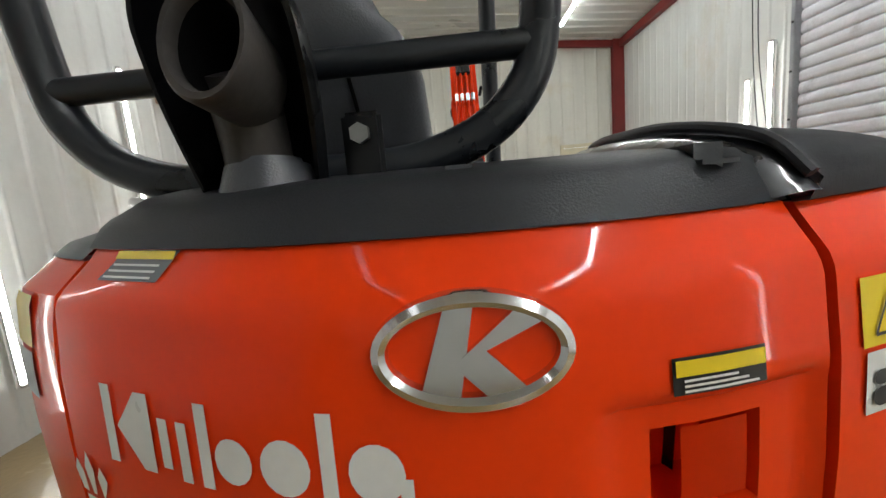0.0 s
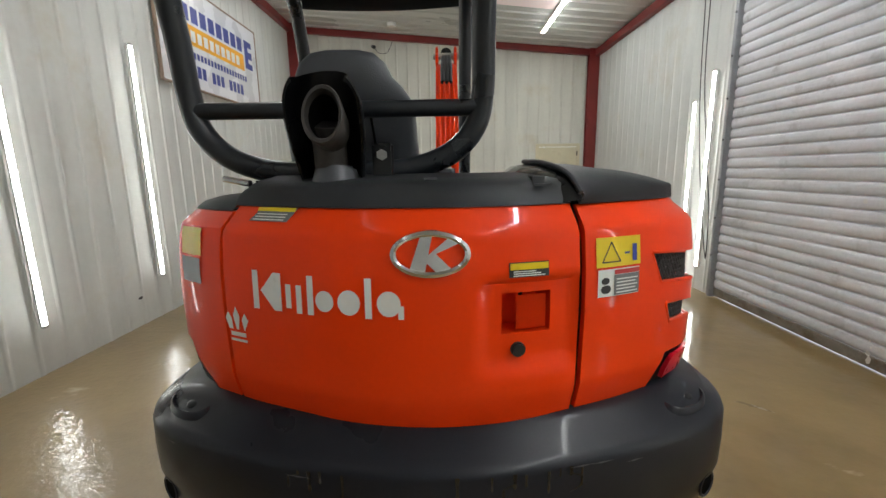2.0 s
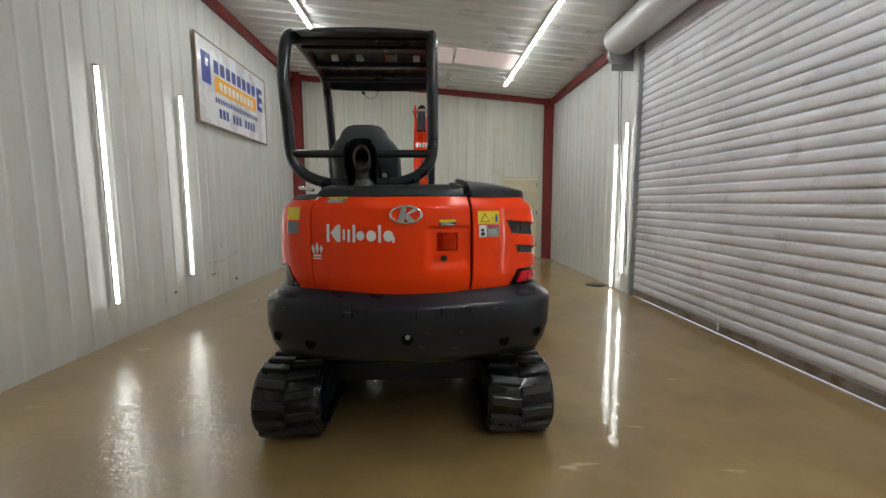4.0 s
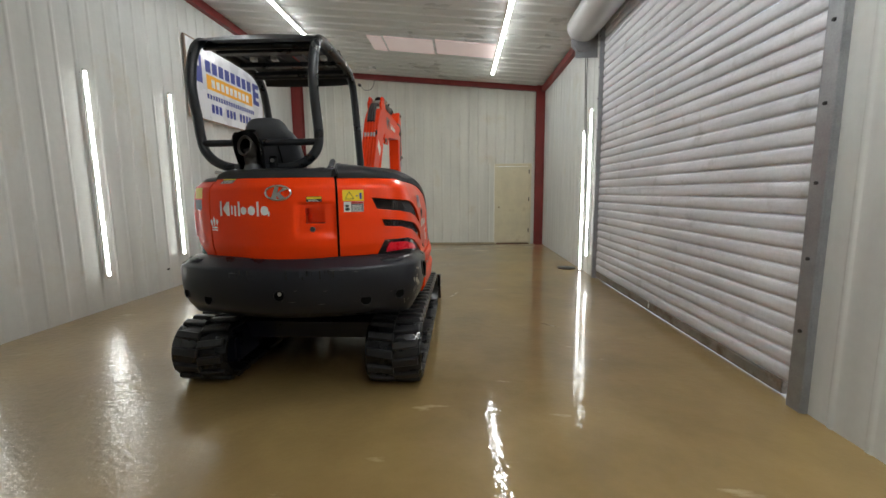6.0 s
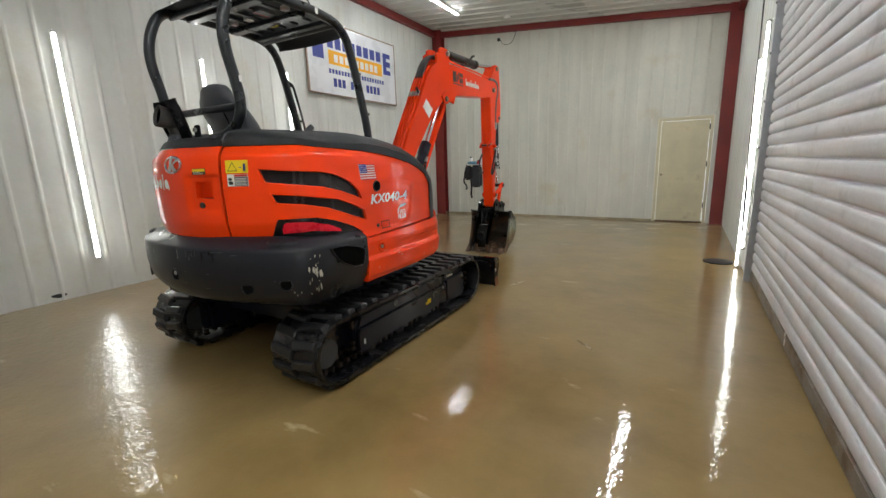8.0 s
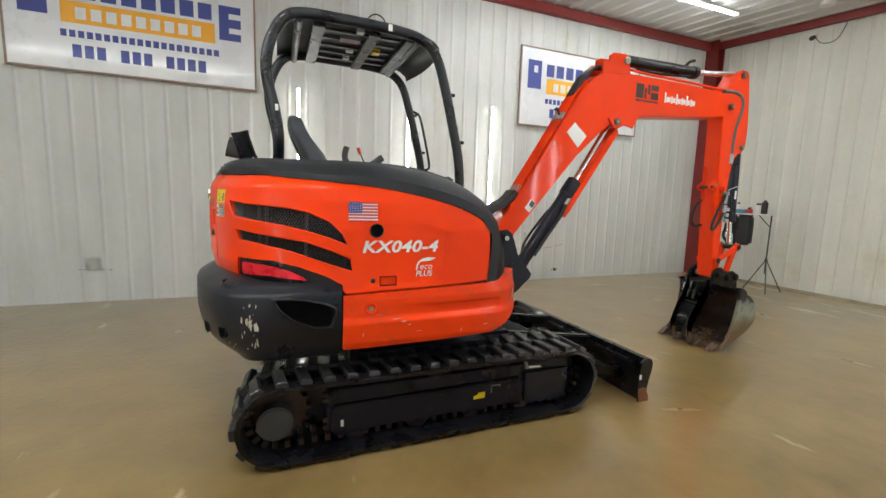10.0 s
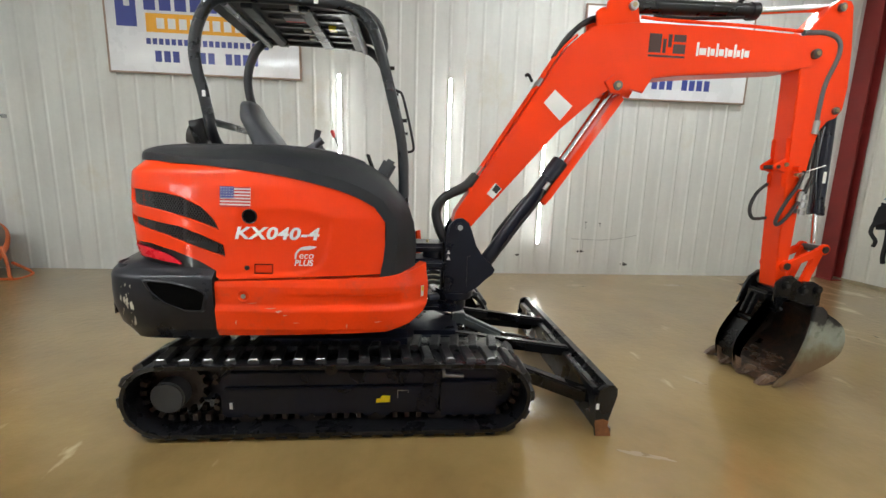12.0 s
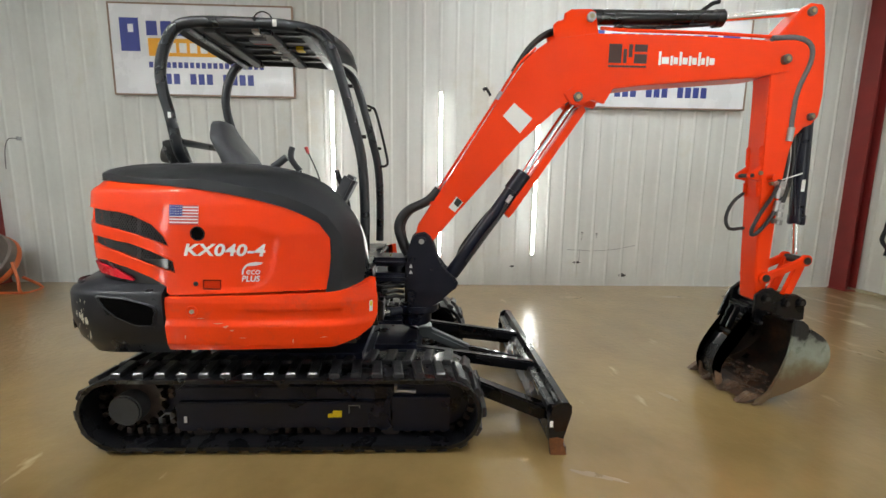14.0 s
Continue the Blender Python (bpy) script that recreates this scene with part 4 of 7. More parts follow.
def skin(name, u0, u1, zb, zt, material, parent, holes=(), label="", depth=0.03, nu=26, nz=12, off=0.0):
    """A panel of the bodywork between u0 and u1; holes are convex outlines in u and z; its rims turn inward."""
    fb = zb if callable(zb) else (lambda u: zb)
    ft = zt if callable(zt) else (lambda u: zt)
    bm = bm_new()
    us = np.linspace(u0, u1, nu + 1)
    grid(bm, [[(u, fb(u) + (ft(u) - fb(u)) * j / nz, 0) for u in us] for j in range(nz + 1)])
    for hole in holes:
        k = len(hole)
        for i in range(k):
            a, b = Vector((*hole[i], 0)), Vector((*hole[(i + 1) % k], 0))
            d = b - a
            near = [f for f in bm.faces if min(v.co.x for v in f.verts) < max(h[0] for h in hole) + 0.01 and max(v.co.x for v in f.verts) > min(h[0] for h in hole) - 0.01]
            geom = list({v for f in near for v in f.verts}) + list({e for f in near for e in f.edges}) + near
            bmesh.ops.bisect_plane(bm, geom=geom, plane_co=a, plane_no=(d.y, -d.x, 0), dist=1e-6)

        def inside(f):
            c = f.calc_center_median()
            odd = False
            for i in range(k):
                (x0, y0), (x1, y1) = hole[i], hole[(i + 1) % k]
                if (y0 > c.y) != (y1 > c.y) and c.x < x0 + (c.y - y0) / (y1 - y0) * (x1 - x0):
                    odd = not odd
            return odd
        bmesh.ops.delete(bm, geom=[f for f in bm.faces if inside(f)], context="FACES")
    if depth:
        rim = [e for e in bm.edges if e.is_boundary]
        for cut in (0.004, depth):
            g = bmesh.ops.extrude_edge_only(bm, edges=rim)["geom"]
            rim = [e for e in g if isinstance(e, bmesh.types.BMEdge) and e.is_boundary]
            for v in {v for e in rim for v in e.verts}:
                v.co.z = -cut
    for v in bm.verts:
        v.co = surf(v.co.x, v.co.y, v.co.z + off)
    return part(name, bm, material, parent, label, smooth=30)


def decal(name, u0, u1, z0, z1, material, parent, off=0.0025, label="", slant=0.0):
    bm = bm_new()
    n = max(1, int((u1 - u0) / 0.03))
    m = max(1, int((z1 - z0) / 0.012))
    grid(bm, [[surf(u0 + (u1 - u0) * i / n + slant * k / m, z0 + (z1 - z0) * k / m, off) for i in range(n + 1)] for k in range(m + 1)])
    return part(name, bm, material, parent, label)


def shape(name, outline, material, parent, off=0.003, label=""):
    """A flat shape in u and z laid on the skin."""
    bm = bm_new()
    bm.faces.new([bm.verts.new((*p, 0)) for p in outline])
    bmesh.ops.triangulate(bm, faces=bm.faces)
    for v in bm.verts:
        v.co = surf(v.co.x, v.co.y, off)
    return part(name, bm, material, parent, label)


def letter(name, words, u, z, size, material, parent, label="", shear=0.0, spacing=1.0, bold=0.0, off=0.003, wide=1.0):
    bm = text_mesh(words, size, shear, spacing, bold)
    bmesh.ops.triangulate(bm, faces=bm.faces)
    for v in bm.verts:
        v.co = surf(u + v.co.x * wide, z + v.co.y, off)
    return part(name, bm, material, parent, label)


uL, uR = u_x(-0.515), u_x(0.338)
gap = 0.006
side_top = lambda u: float(np.interp(plan(u)[0][1] if u > 0.75 else 0.0, (0.3, 0.4, 0.6, 0.8, 0.95, 1.1, 1.25, 1.35, 1.42, 1.46, 1.482, 1.493), (1.446, 1.436, 1.427, 1.41, 1.391, 1.363, 1.327, 1.291, 1.256, 1.226, 1.198, 1.165)))
side_low = lambda u: float(np.interp(plan(u)[0][1] if u > 0.75 else 0.0, (0.3, 0.62, 0.68, 1.46), (0.915, 0.925, 0.873, 0.905)))

# rear door with its latch pocket
pocket = [(u_x(0.155), 1.165), (u_x(0.27), 1.165), (u_x(0.27), 1.26), (u_x(0.155), 1.26)]
# black strip behind the cover's gap, painted for the shade inside it
skin("gap_shade", uR - 0.03, uR + 0.03, 0.915, 1.455, SOOT_SHADE, EX, (), "", 0, 4, 12, -0.014)
rear_door = skin("engine_cover", uL + gap, uR - gap, 0.915, 1.449, RED, EX, [pocket], "glossy red closed engine cover", depth=0.072, nu=84, nz=48)
skin("latch_pocket", u_x(0.15), u_x(0.275), 1.16, 1.265, RED, rear_door, (), "", 0, 8, 6, -0.07)
bm = bm_new()
g = grid(bm, [[surf(u, z, -0.006) for u in np.linspace(u_x(0.19), u_x(0.262), 5)] for z in np.linspace(1.172, 1.252, 5)])
bmesh.ops.solidify(bm, geom=bm.faces[:], thickness=0.012)
part("latch_handle", bm, RED, rear_door)
bm = bm_new()
c, n = surf(u_x(0.193), 1.128, 0.0), Vector((*plan(u_x(0.193))[1], 0))
rod(bm, c - n * 0.02, c + n * 0.012, 0.017, 16, bevel=0.003)
part("key_lock", bm, INK, rear_door, "black key lock cap")
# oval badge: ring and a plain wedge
bm = bm_new()
ring = []
for k in range(49):
    a = 2 * math.pi * k / 48
    ring.append([surf(0.0 + (0.086 + d) * math.cos(a), 1.356 + (0.051 + d) * math.sin(a), o) for d, o in ((0.0, 0.0), (-0.002, 0.009), (-0.009, 0.012), (-0.014, 0.008), (-0.015, 0.0))])
grid(bm, ring)
part("badge_ring", bm, CHROME, rear_door, "chrome oval badge ring")
bm = bm_new()
for outline in ([(-0.046, 1.315), (-0.018, 1.402), (0.006, 1.405), (-0.012, 1.315)], [(-0.008, 1.352), (0.045, 1.395), (0.058, 1.378), (0.012, 1.357), (0.05, 1.318), (0.018, 1.312), (-0.01, 1.34)]):
    lo = [bm.verts.new(surf(u, z, 0.001)) for u, z in outline]
    hi = [bm.verts.new(surf(u, z, 0.008)) for u, z in outline]
    bm.faces.new(hi)
    for i in range(len(lo)):
        bm.faces.new((lo[i], lo[(i + 1) % len(lo)], hi[(i + 1) % len(lo)], hi[i]))
part("badge_wedge", bm, CHROME, rear_door, "chrome wedge in the badge")
# maker's mark as plain white bars, discs and wedges


def mark_bar(x0, x1, z0, z1, lean=0.0):
    shape("mark_bar", [(u_x(x0), z0), (u_x(x1), z0), (u_x(x1 + lean), z1), (u_x(x0 + lean), z1)], WHITE, rear_door)


mb = 1.214
disc = lambda x, r: shape("mark_disc", [(u_x(x) + r * math.cos(a), mb + 0.034 + 1.1 * r * math.sin(a)) for a in (2 * math.pi * k / 18 for k in range(18))], WHITE, rear_door)
mark_bar(-0.42, -0.404, mb, mb + 0.093)
shape("mark_wedge", [(u_x(-0.398), mb + 0.046), (u_x(-0.362), mb + 0.09), (u_x(-0.342), mb + 0.09), (u_x(-0.342), mb), (u_x(-0.362), mb)], WHITE, rear_door)
mark_bar(-0.33, -0.316, mb + 0.01, mb + 0.066), mark_bar(-0.303, -0.289, mb, mb + 0.066)
mark_bar(-0.275, -0.26, mb, mb + 0.09)
disc(-0.234, 0.022), disc(-0.178, 0.026)
mark_bar(-0.142, -0.127, mb, mb + 0.09)
disc(-0.09, 0.026)
mark_bar(-0.07, -0.058, mb, mb + 0.03)
decal("caution_label", u_x(0.166), u_x(0.255), 1.299, 1.332, INK, rear_door, label="black and yellow caution label")
decal("label_stripe", u_x(0.168), u_x(0.253), 1.316, 1.330, YELLOW, rear_door, 0.0045)
for k in range(3):
    decal("label_line", u_x(0.175), u_x(0.245 - 0.01 * k), 1.302 + 0.0045 * k, 1.3042 + 0.0045 * k, WHITE, rear_door, 0.0045)
decal("top_label", u_x(-0.445), u_x(-0.335), 1.418, 1.449, GREYINK, rear_door, label="grey and yellow notice label", slant=0.02)
decal("label_stripe", u_x(-0.433), u_x(-0.32), 1.440, 1.4485, YELLOW, rear_door, 0.0045)
for k in range(3):
    decal("label_line", u_x(-0.435) + 0.003 * k, u_x(-0.345) + 0.003 * k, 1.421 + 0.006 * k, 1.4232 + 0.006 * k, WHITE, rear_door, 0.0045)
# plant-like white sticker
for k, (du, h) in enumerate(((-0.02, 0.045), (0.0, 0.06), (0.02, 0.045))):
    cx = u_x(-0.478) + du
    shape("sticker_leaf", [(cx - 0.004 + 0.3 * du, 1.15), (cx - 0.011 + 0.4 * du, 1.15 + h * 0.6), (cx + 0.4 * du, 1.15 + h), (cx + 0.011 + 0.4 * du, 1.15 + h * 0.6), (cx + 0.004, 1.15)], WHITE, rear_door)
decal("sticker_bar", u_x(-0.502), u_x(-0.455), 1.132, 1.143, WHITE, rear_door)
decal("sticker_bar", u_x(-0.504), u_x(-0.453), 1.118, 1.125, WHITE, rear_door)

# right-hand hood with its grilles and tail lamp
gA = [(0.56, 1.324), (0.7, 1.312), (0.86, 1.301), (0.94, 1.294), (1.02, 1.276), (1.12, 1.232), (1.182, 1.172), (1.205, 1.113), (1.12, 1.146), (1.03, 1.176), (0.91, 1.206), (0.78, 1.224), (0.598, 1.243)]
gB = [(0.622, 1.186), (0.77, 1.172), (0.93, 1.148), (1.005, 1.136), (1.12, 1.094), (1.22, 1.048), (1.228, 0.981), (1.108, 1.02), (1.0, 1.06), (0.927, 1.086), (0.77, 1.12), (0.646, 1.13)]
lampo = [(0.585, 0.86), (0.6, 0.95), (0.645, 1.043), (0.76, 1.044), (0.85, 1.042), (0.976, 1.01), (1.1, 0.962), (1.18, 0.915), (1.18, 0.86)]
hood_right = skin("side_hood", uR + gap * 1.6, u_y(1.49), side_low, side_top, RED, EX, [gA, gB, lampo], "glossy red right side hood", nu=116, nz=46)
# black sheet behind the slots, put there for the hood's inner shade
skin("slot_shade", 0.55, 1.25, 0.96, 1.335, SOOT_SHADE, hood_right, (), "black sheet standing for the shade behind the side slots", 0, 24, 8, -0.075)
# expanded mesh: crossing slanted wires
for lean in (0.6, -0.6):
    bm = bm_new()
    for k in range(-26, 78):
        u0 = 0.55 + 0.0135 * k
        pts = [(u0 + lean * 0.36 * q, 0.968 + 0.36 * q) for q in np.linspace(0, 1, 13)]
        pts = [surf(u, z, -0.02) for u, z in pts if 0.55 < u < 1.245]
        if len(pts) > 1:
            tube(bm, pts, 0.0021, 4, 0)
    tagged(part("grille", bm, MESH, hood_right, "black expanded-metal grille", smooth=60), kind="stuff")
for u in (0.74, 0.79, 1.0):
    part("grille_bracket", tube(bm_new(), [surf(u, 0.98, -0.045), surf(u + 0.01, 1.32, -0.05)], 0.008, 8, 0), GREYHOSE, hood_right)
for hole in (gA, gB):
    bm = bm_new()
    tube(bm, [surf(u, z, -0.003) for u, z in hole + hole[:1]], 0.0055, 8, 0)
    part("slot_rim", bm, RED, hood_right, smooth=70)
skin("lamp_surround", 0.595, 1.185, lambda u: side_low(u) - 0.01, 1.055, BLACK, hood_right, (), "black tail lamp surround", 0, 20, 8, -0.012)
lens_low = lambda u: float(np.interp(u, (0.655, 0.68, 0.83, 1.008), (0.955, 0.962, 0.966, 0.943)))
lens_top = lambda u: float(np.interp(u, (0.655, 0.68, 0.75, 0.82, 0.925, 1.0, 1.008), (0.958, 1.024, 1.023, 1.018, 0.993, 0.957, 0.945)))
skin("tail_lamp", 0.664, 1.008, lens_low, lens_top, LENS, hood_right, (), "long red tail lamp lens", 0.012, 26, 5, 0.003)
decal("warning_label", u_x(0.373), u_x(0.495), 1.302, 1.371, YELLOW, hood_right, label="yellow warning label with a triangle")
tc = u_x(0.412)
for p0, p1 in (((tc - 0.026, 1.314), (tc, 1.36)), ((tc, 1.36), (tc + 0.026, 1.314)), ((tc - 0.026, 1.314), (tc + 0.026, 1.314))):
    d = Vector((p1[0] - p0[0], p1[1] - p0[1])).normalized() * 0.0016
    shape("label_line", [(p0[0] - d.y, p0[1] + d.x), (p1[0] - d.y, p1[1] + d.x), (p1[0] + d.y, p1[1] - d.x), (p0[0] + d.y, p0[1] - d.x)], INK, hood_right, 0.0045)
decal("label_line", u_x(0.47), u_x(0.483), 1.312, 1.352, BLUE, hood_right, 0.0045)
decal("label_line", u_x(0.448), u_x(0.462), 1.33, 1.335, BLUE, hood_right, 0.0045)
decal("notice_label", u_x(0.378), u_x(0.492), 1.232, 1.297, WHITE, hood_right, label="white and black notice label")
decal("label_panel", u_x(0.42), u_x(0.49), 1.234, 1.283, GREYINK, hood_right, 0.0045)
decal("label_stripe", u_x(0.42), u_x(0.49), 1.284, 1.295, REDINK, hood_right, 0.0045)
for k in range(5):
    decal("label_line", u_x(0.425), u_x(0.484 - 0.006 * (k % 2)), 1.239 + 0.008 * k, 1.242 + 0.008 * k, WHITE, hood_right, 0.006)
for du, z, s in ((0.012, 1.27, 0.012), (0.014, 1.25, 0.015)):
    shape("label_mark", [(u_x(0.385) + du + s * math.cos(a), z + 0.7 * s * math.sin(a)) for a in (k * math.pi / 5 for k in range(10))], INK, hood_right, 0.0045)
# flag sticker
f0, f1, fz0, fz1 = u_y(0.692), u_y(0.838), 1.232, 1.33
decal("flag_sticker", f0, f1, fz0, fz1, WHITE, hood_right, label="small striped flag sticker")
for k in range(7):
    h = (fz1 - fz0) / 13
    decal("flag_stripe", f0, f1, fz1 - h * (2 * k + 1), fz1 - h * 2 * k, REDINK, hood_right, 0.0042)
decal("flag_canton", f0, f0 + (f1 - f0) * 0.46, fz1 - (fz1 - fz0) * 0.56, fz1, BLUE, hood_right, 0.0058)
bm = bm_new()
for i in range(5):
    for j in range(4):
        c0 = (f0 + (f1 - f0) * (0.05 + 0.09 * i), fz1 - (fz1 - fz0) * (0.07 + 0.125 * j))
        bm.faces.new([bm.verts.new(surf(c0[0] + 0.0028 * math.cos(a), c0[1] + 0.0028 * math.sin(a), 0.0068)) for a in (k * math.pi / 2.5 for k in range(5))])
part("flag_dots", bm, WHITE, hood_right)
# fuel cap hole, its shaded depth drawn as a near-black disc
c, n = surf(u_y(0.832), 1.188, 0.0), Vector((*plan(u_y(0.832))[1], 0))
part("filler_hole", rod(bm_new(), c - n * 0.04, c + n * 0.003, 0.030, 22), SOOT_SHADE, hood_right, "round black hole")
bm = bm_new()
grid(bm, [[c + n * o + r * (Vector((0, 1, 0)) * math.cos(a) + Vector((0, 0, 1)) * math.sin(a)) for r, o in ((0.030, 0.0035), (0.034, 0.006), (0.037, 0.001))] for a in (2 * math.pi * k / 24 for k in range(25))])
part("hole_rim", bm, BLACK, hood_right)
letter("model_number", "KX040-4", u_y(0.755), 1.078, 0.083, WHITE, hood_right, "white slanted model number", 0.22, 1.05, 0.0024, 0.003, 1.27)
letter("side_words", "eco", u_y(1.062), 0.982, 0.05, WHITE, hood_right, "white words with a leaf outline", 0.2)
letter("side_words", "PLUS", u_y(1.04), 0.946, 0.042, WHITE, hood_right, "", 0.2, 1.0, 0.0008)
for leaf in ([(1.043, 0.995), (1.046, 1.03), (1.062, 1.056), (1.072, 1.05), (1.056, 1.026), (1.052, 0.997)], [(1.062, 1.056), (1.085, 1.072), (1.12, 1.078), (1.16, 1.075), (1.145, 1.062), (1.118, 1.054), (1.09, 1.052), (1.072, 1.05)]):
    shape("leaf_mark", [(u_y(1.042 + (yy - 1.043) * 0.95), 0.978 + (zz - 0.995) * 0.82) for yy, zz in leaf], WHITE, hood_right)
bm = bm_new()
grid(bm, [[surf(u, z, 0.004) for u in np.linspace(u_y(0.855), u_y(0.93), 4)] for z in (0.912, 0.945)])
bmesh.ops.solidify(bm, geom=bm.faces[:], thickness=0.006)
part("side_latch", bm, RED, hood_right)
for y0, y1, z0, z1 in ((0.848, 0.937, 0.904, 0.909), (0.848, 0.937, 0.948, 0.953), (0.848, 0.852, 0.909, 0.948), (0.933, 0.937, 0.909, 0.948)):
    decal("latch_gap", u_y(y0), u_y(y1), z0, z1, SOOT_SHADE, hood_right, 0.0015)
c, n = surf(u_y(0.812), 0.932, 0.0), Vector((*plan(u_y(0.812))[1], 0))
part("key_lock", rod(bm_new(), c - n * 0.01, c + n * 0.006, 0.012, 14, bevel=0.002), INK, hood_right)
# left-hand rear corner
hood_left = skin("side_hood", u_y(0.9, -1), uL - gap, 0.915, 1.435, RED, EX, [[(u_y(0.5, -1), 0.917), (u_x(-0.585), 0.917), (u_x(-0.605), 0.94), (u_x(-0.672), 1.068), (u_x(-0.69), 1.08), (u_y(0.5, -1), 1.02)]], "glossy red left side hood", nu=40, nz=14)
skin("lamp_surround", u_y(0.55, -1), u_x(-0.575), 0.91, 1.09, BLACK, hood_left, (), "", 0, 12, 6, -0.012)
shape("tail_lamp", [(u_y(0.46, -1), 0.945), (u_x(-0.655), 0.97), (u_x(-0.665), 1.02), (u_x(-0.685), 1.06), (u_y(0.46, -1), 1.0)], LENS, hood_left, -0.004, "red tail lamp lens")
decal("warning_label", u_x(-0.665), u_x(-0.585), 1.325, 1.395, YELLOW, hood_left, label="yellow warning label")
decal("notice_label", u_x(-0.665), u_x(-0.59), 1.252, 1.318, GREYINK, hood_left, label="grey notice label")

# lower skirts
skirt_top = lambda u: float(np.interp(plan(u)[0][1], (0.62, 0.68, 1.46, 1.52, 1.60, 1.66, 1.72), (0.862, 0.866, 0.892, 0.898, 0.912, 0.932, 0.96)))
skirt_low = lambda u: float(np.interp(plan(u)[0][1], (0.62, 0.7, 1.5, 1.6, 1.66, 1.72), (0.585, 0.582, 0.6, 0.64, 0.69, 0.8)))
skirt = skin("side_skirt", u_y(0.662), _len[-1] - 0.01, skirt_low, skirt_top, RED_WORN, EX, (), "scuffed red lower side cover", 0.05, 70, 42, 0.012)
c, n = surf(u_y(0.80), 0.795, 0.012), Vector((*plan(u_y(0.8))[1], 0))
part("cover_bolt", rod(bm_new(), c, c + n * 0.008, 0.012, 6), STEEL, skirt)
bm = bm_new()
grid(bm, [[c + n * o + r * (Vector((-n.y, n.x, 0)) * math.cos(a) + Vector((0, 0, 1)) * math.sin(a)) for r, o in ((0.013, 0.001), (0.022, 0.0015), (0.027, 0.005), (0.032, 0.001))] for a in (2 * math.pi * k / 24 for k in range(25))])
part("bolt_dish", bm, RED_WORN, skirt, smooth=60)
decal("skirt_label", u_y(1.652), u_y(1.666), 0.77, 0.83, WHITE, skirt, 0.0145, "small white and yellow label")
decal("label_panel", u_y(1.654), u_y(1.664), 0.8, 0.826, YELLOW, skirt, 0.016)
scuff = mat("pale_scuff", (0.75, 0.35, 0.25), 0.5, var=0.2)
for yy, zz, l, h in ((0.84, 0.76, 0.025, 0.002), (0.93, 0.735, 0.03, 0.0025), (1.0, 0.70, 0.012, 0.004), (0.76, 0.66, 0.004, 0.012), (1.05, 0.66, 0.02, 0.002), (1.3, 0.64, 0.004, 0.014), (0.97, 0.72, 0.018, 0.006), (1.45, 0.66, 0.02, 0.0025)):
    shape("paint_scuff", [(u_y(yy) - l, zz), (u_y(yy), zz - h), (u_y(yy) + l, zz + h * 0.8), (u_y(yy) + l * 0.2, zz + h)], scuff, skirt, 0.0145)
skin("side_skirt", _len[0] + 0.01, u_y(0.662, -1), lambda u: skirt_low(-u) if -u <= _len[-1] else 0.8, lambda u: skirt_top(-u) if -u <= _len[-1] else 0.98, RED_WORN, EX, (), "scuffed red lower side cover", 0.05, 30, 8, 0.012)

# counterweight
cw_right = [(0, -0.082), (0.2, -0.066), (0.4, -0.022), (0.55, 0.028), (0.68, 0.088), (0.765, 0.152), (0.815, 0.24), (0.836, 0.37), (0.838, 0.655)]
cw_plan = smooth_path([(-x, y, 0) for x, y in cw_right[:0:-1]] + [(x, y, 0) for x, y in cw_right], 8)
prof = [(0.34, 0.965), (0.105, 0.948), (0.085, 0.935), (0.02, 0.898), (0.006, 0.888), (0.0, 0.872), (-0.002, 0.80), (0.0, 0.73), (0.012, 0.66), (0.04, 0.607), (0.085, 0.568), (0.13, 0.55), (0.4, 0.547)]
rows = []
for i, p in enumerate(cw_plan):
    d = (cw_plan[min(i + 1, len(cw_plan) - 1)] - cw_plan[max(i - 1, 0)]).normalized()
    n = Vector((-d.y, d.x, 0))
    k = min(1, max(0, (abs(p.x) - 0.6) / 0.2))
    rows.append([(p.x + n.x * o * (1 - 0.45 * k * (o > 0.02)), p.y + n.y * o * (1 - 0.45 * k * (o > 0.02)), z - 0.02 * k * (z > 0.9) + 0.03 * k * (z < 0.7) * (o < 0.1)) for o, z in prof])
bm = bm_new()
vs = grid(bm, rows)
for row in (vs[0], vs[-1]):
    bm.faces.new(row)
cw = part("counterweight", bm, IRON, EX, "charcoal painted cast counterweight, scraped at a corner", smooth=50)


def cw_point(x, z, out=0.0):
    k = min(range(len(cw_plan)), key=lambda i: abs(cw_plan[i].x - x) + 10 * (cw_plan[i].y > 0.5))
    d = (cw_plan[k + 1] - cw_plan[k - 1]).normalized()
    n = Vector((d.y, -d.x, 0))
    o = float(np.interp(z, (0.55, 0.568, 0.607, 0.66, 0.73, 0.872), (0.13, 0.085, 0.04, 0.012, 0.0, 0.0)))
    return Vector((cw_plan[k].x, cw_plan[k].y, z)) + n * (out - o), n


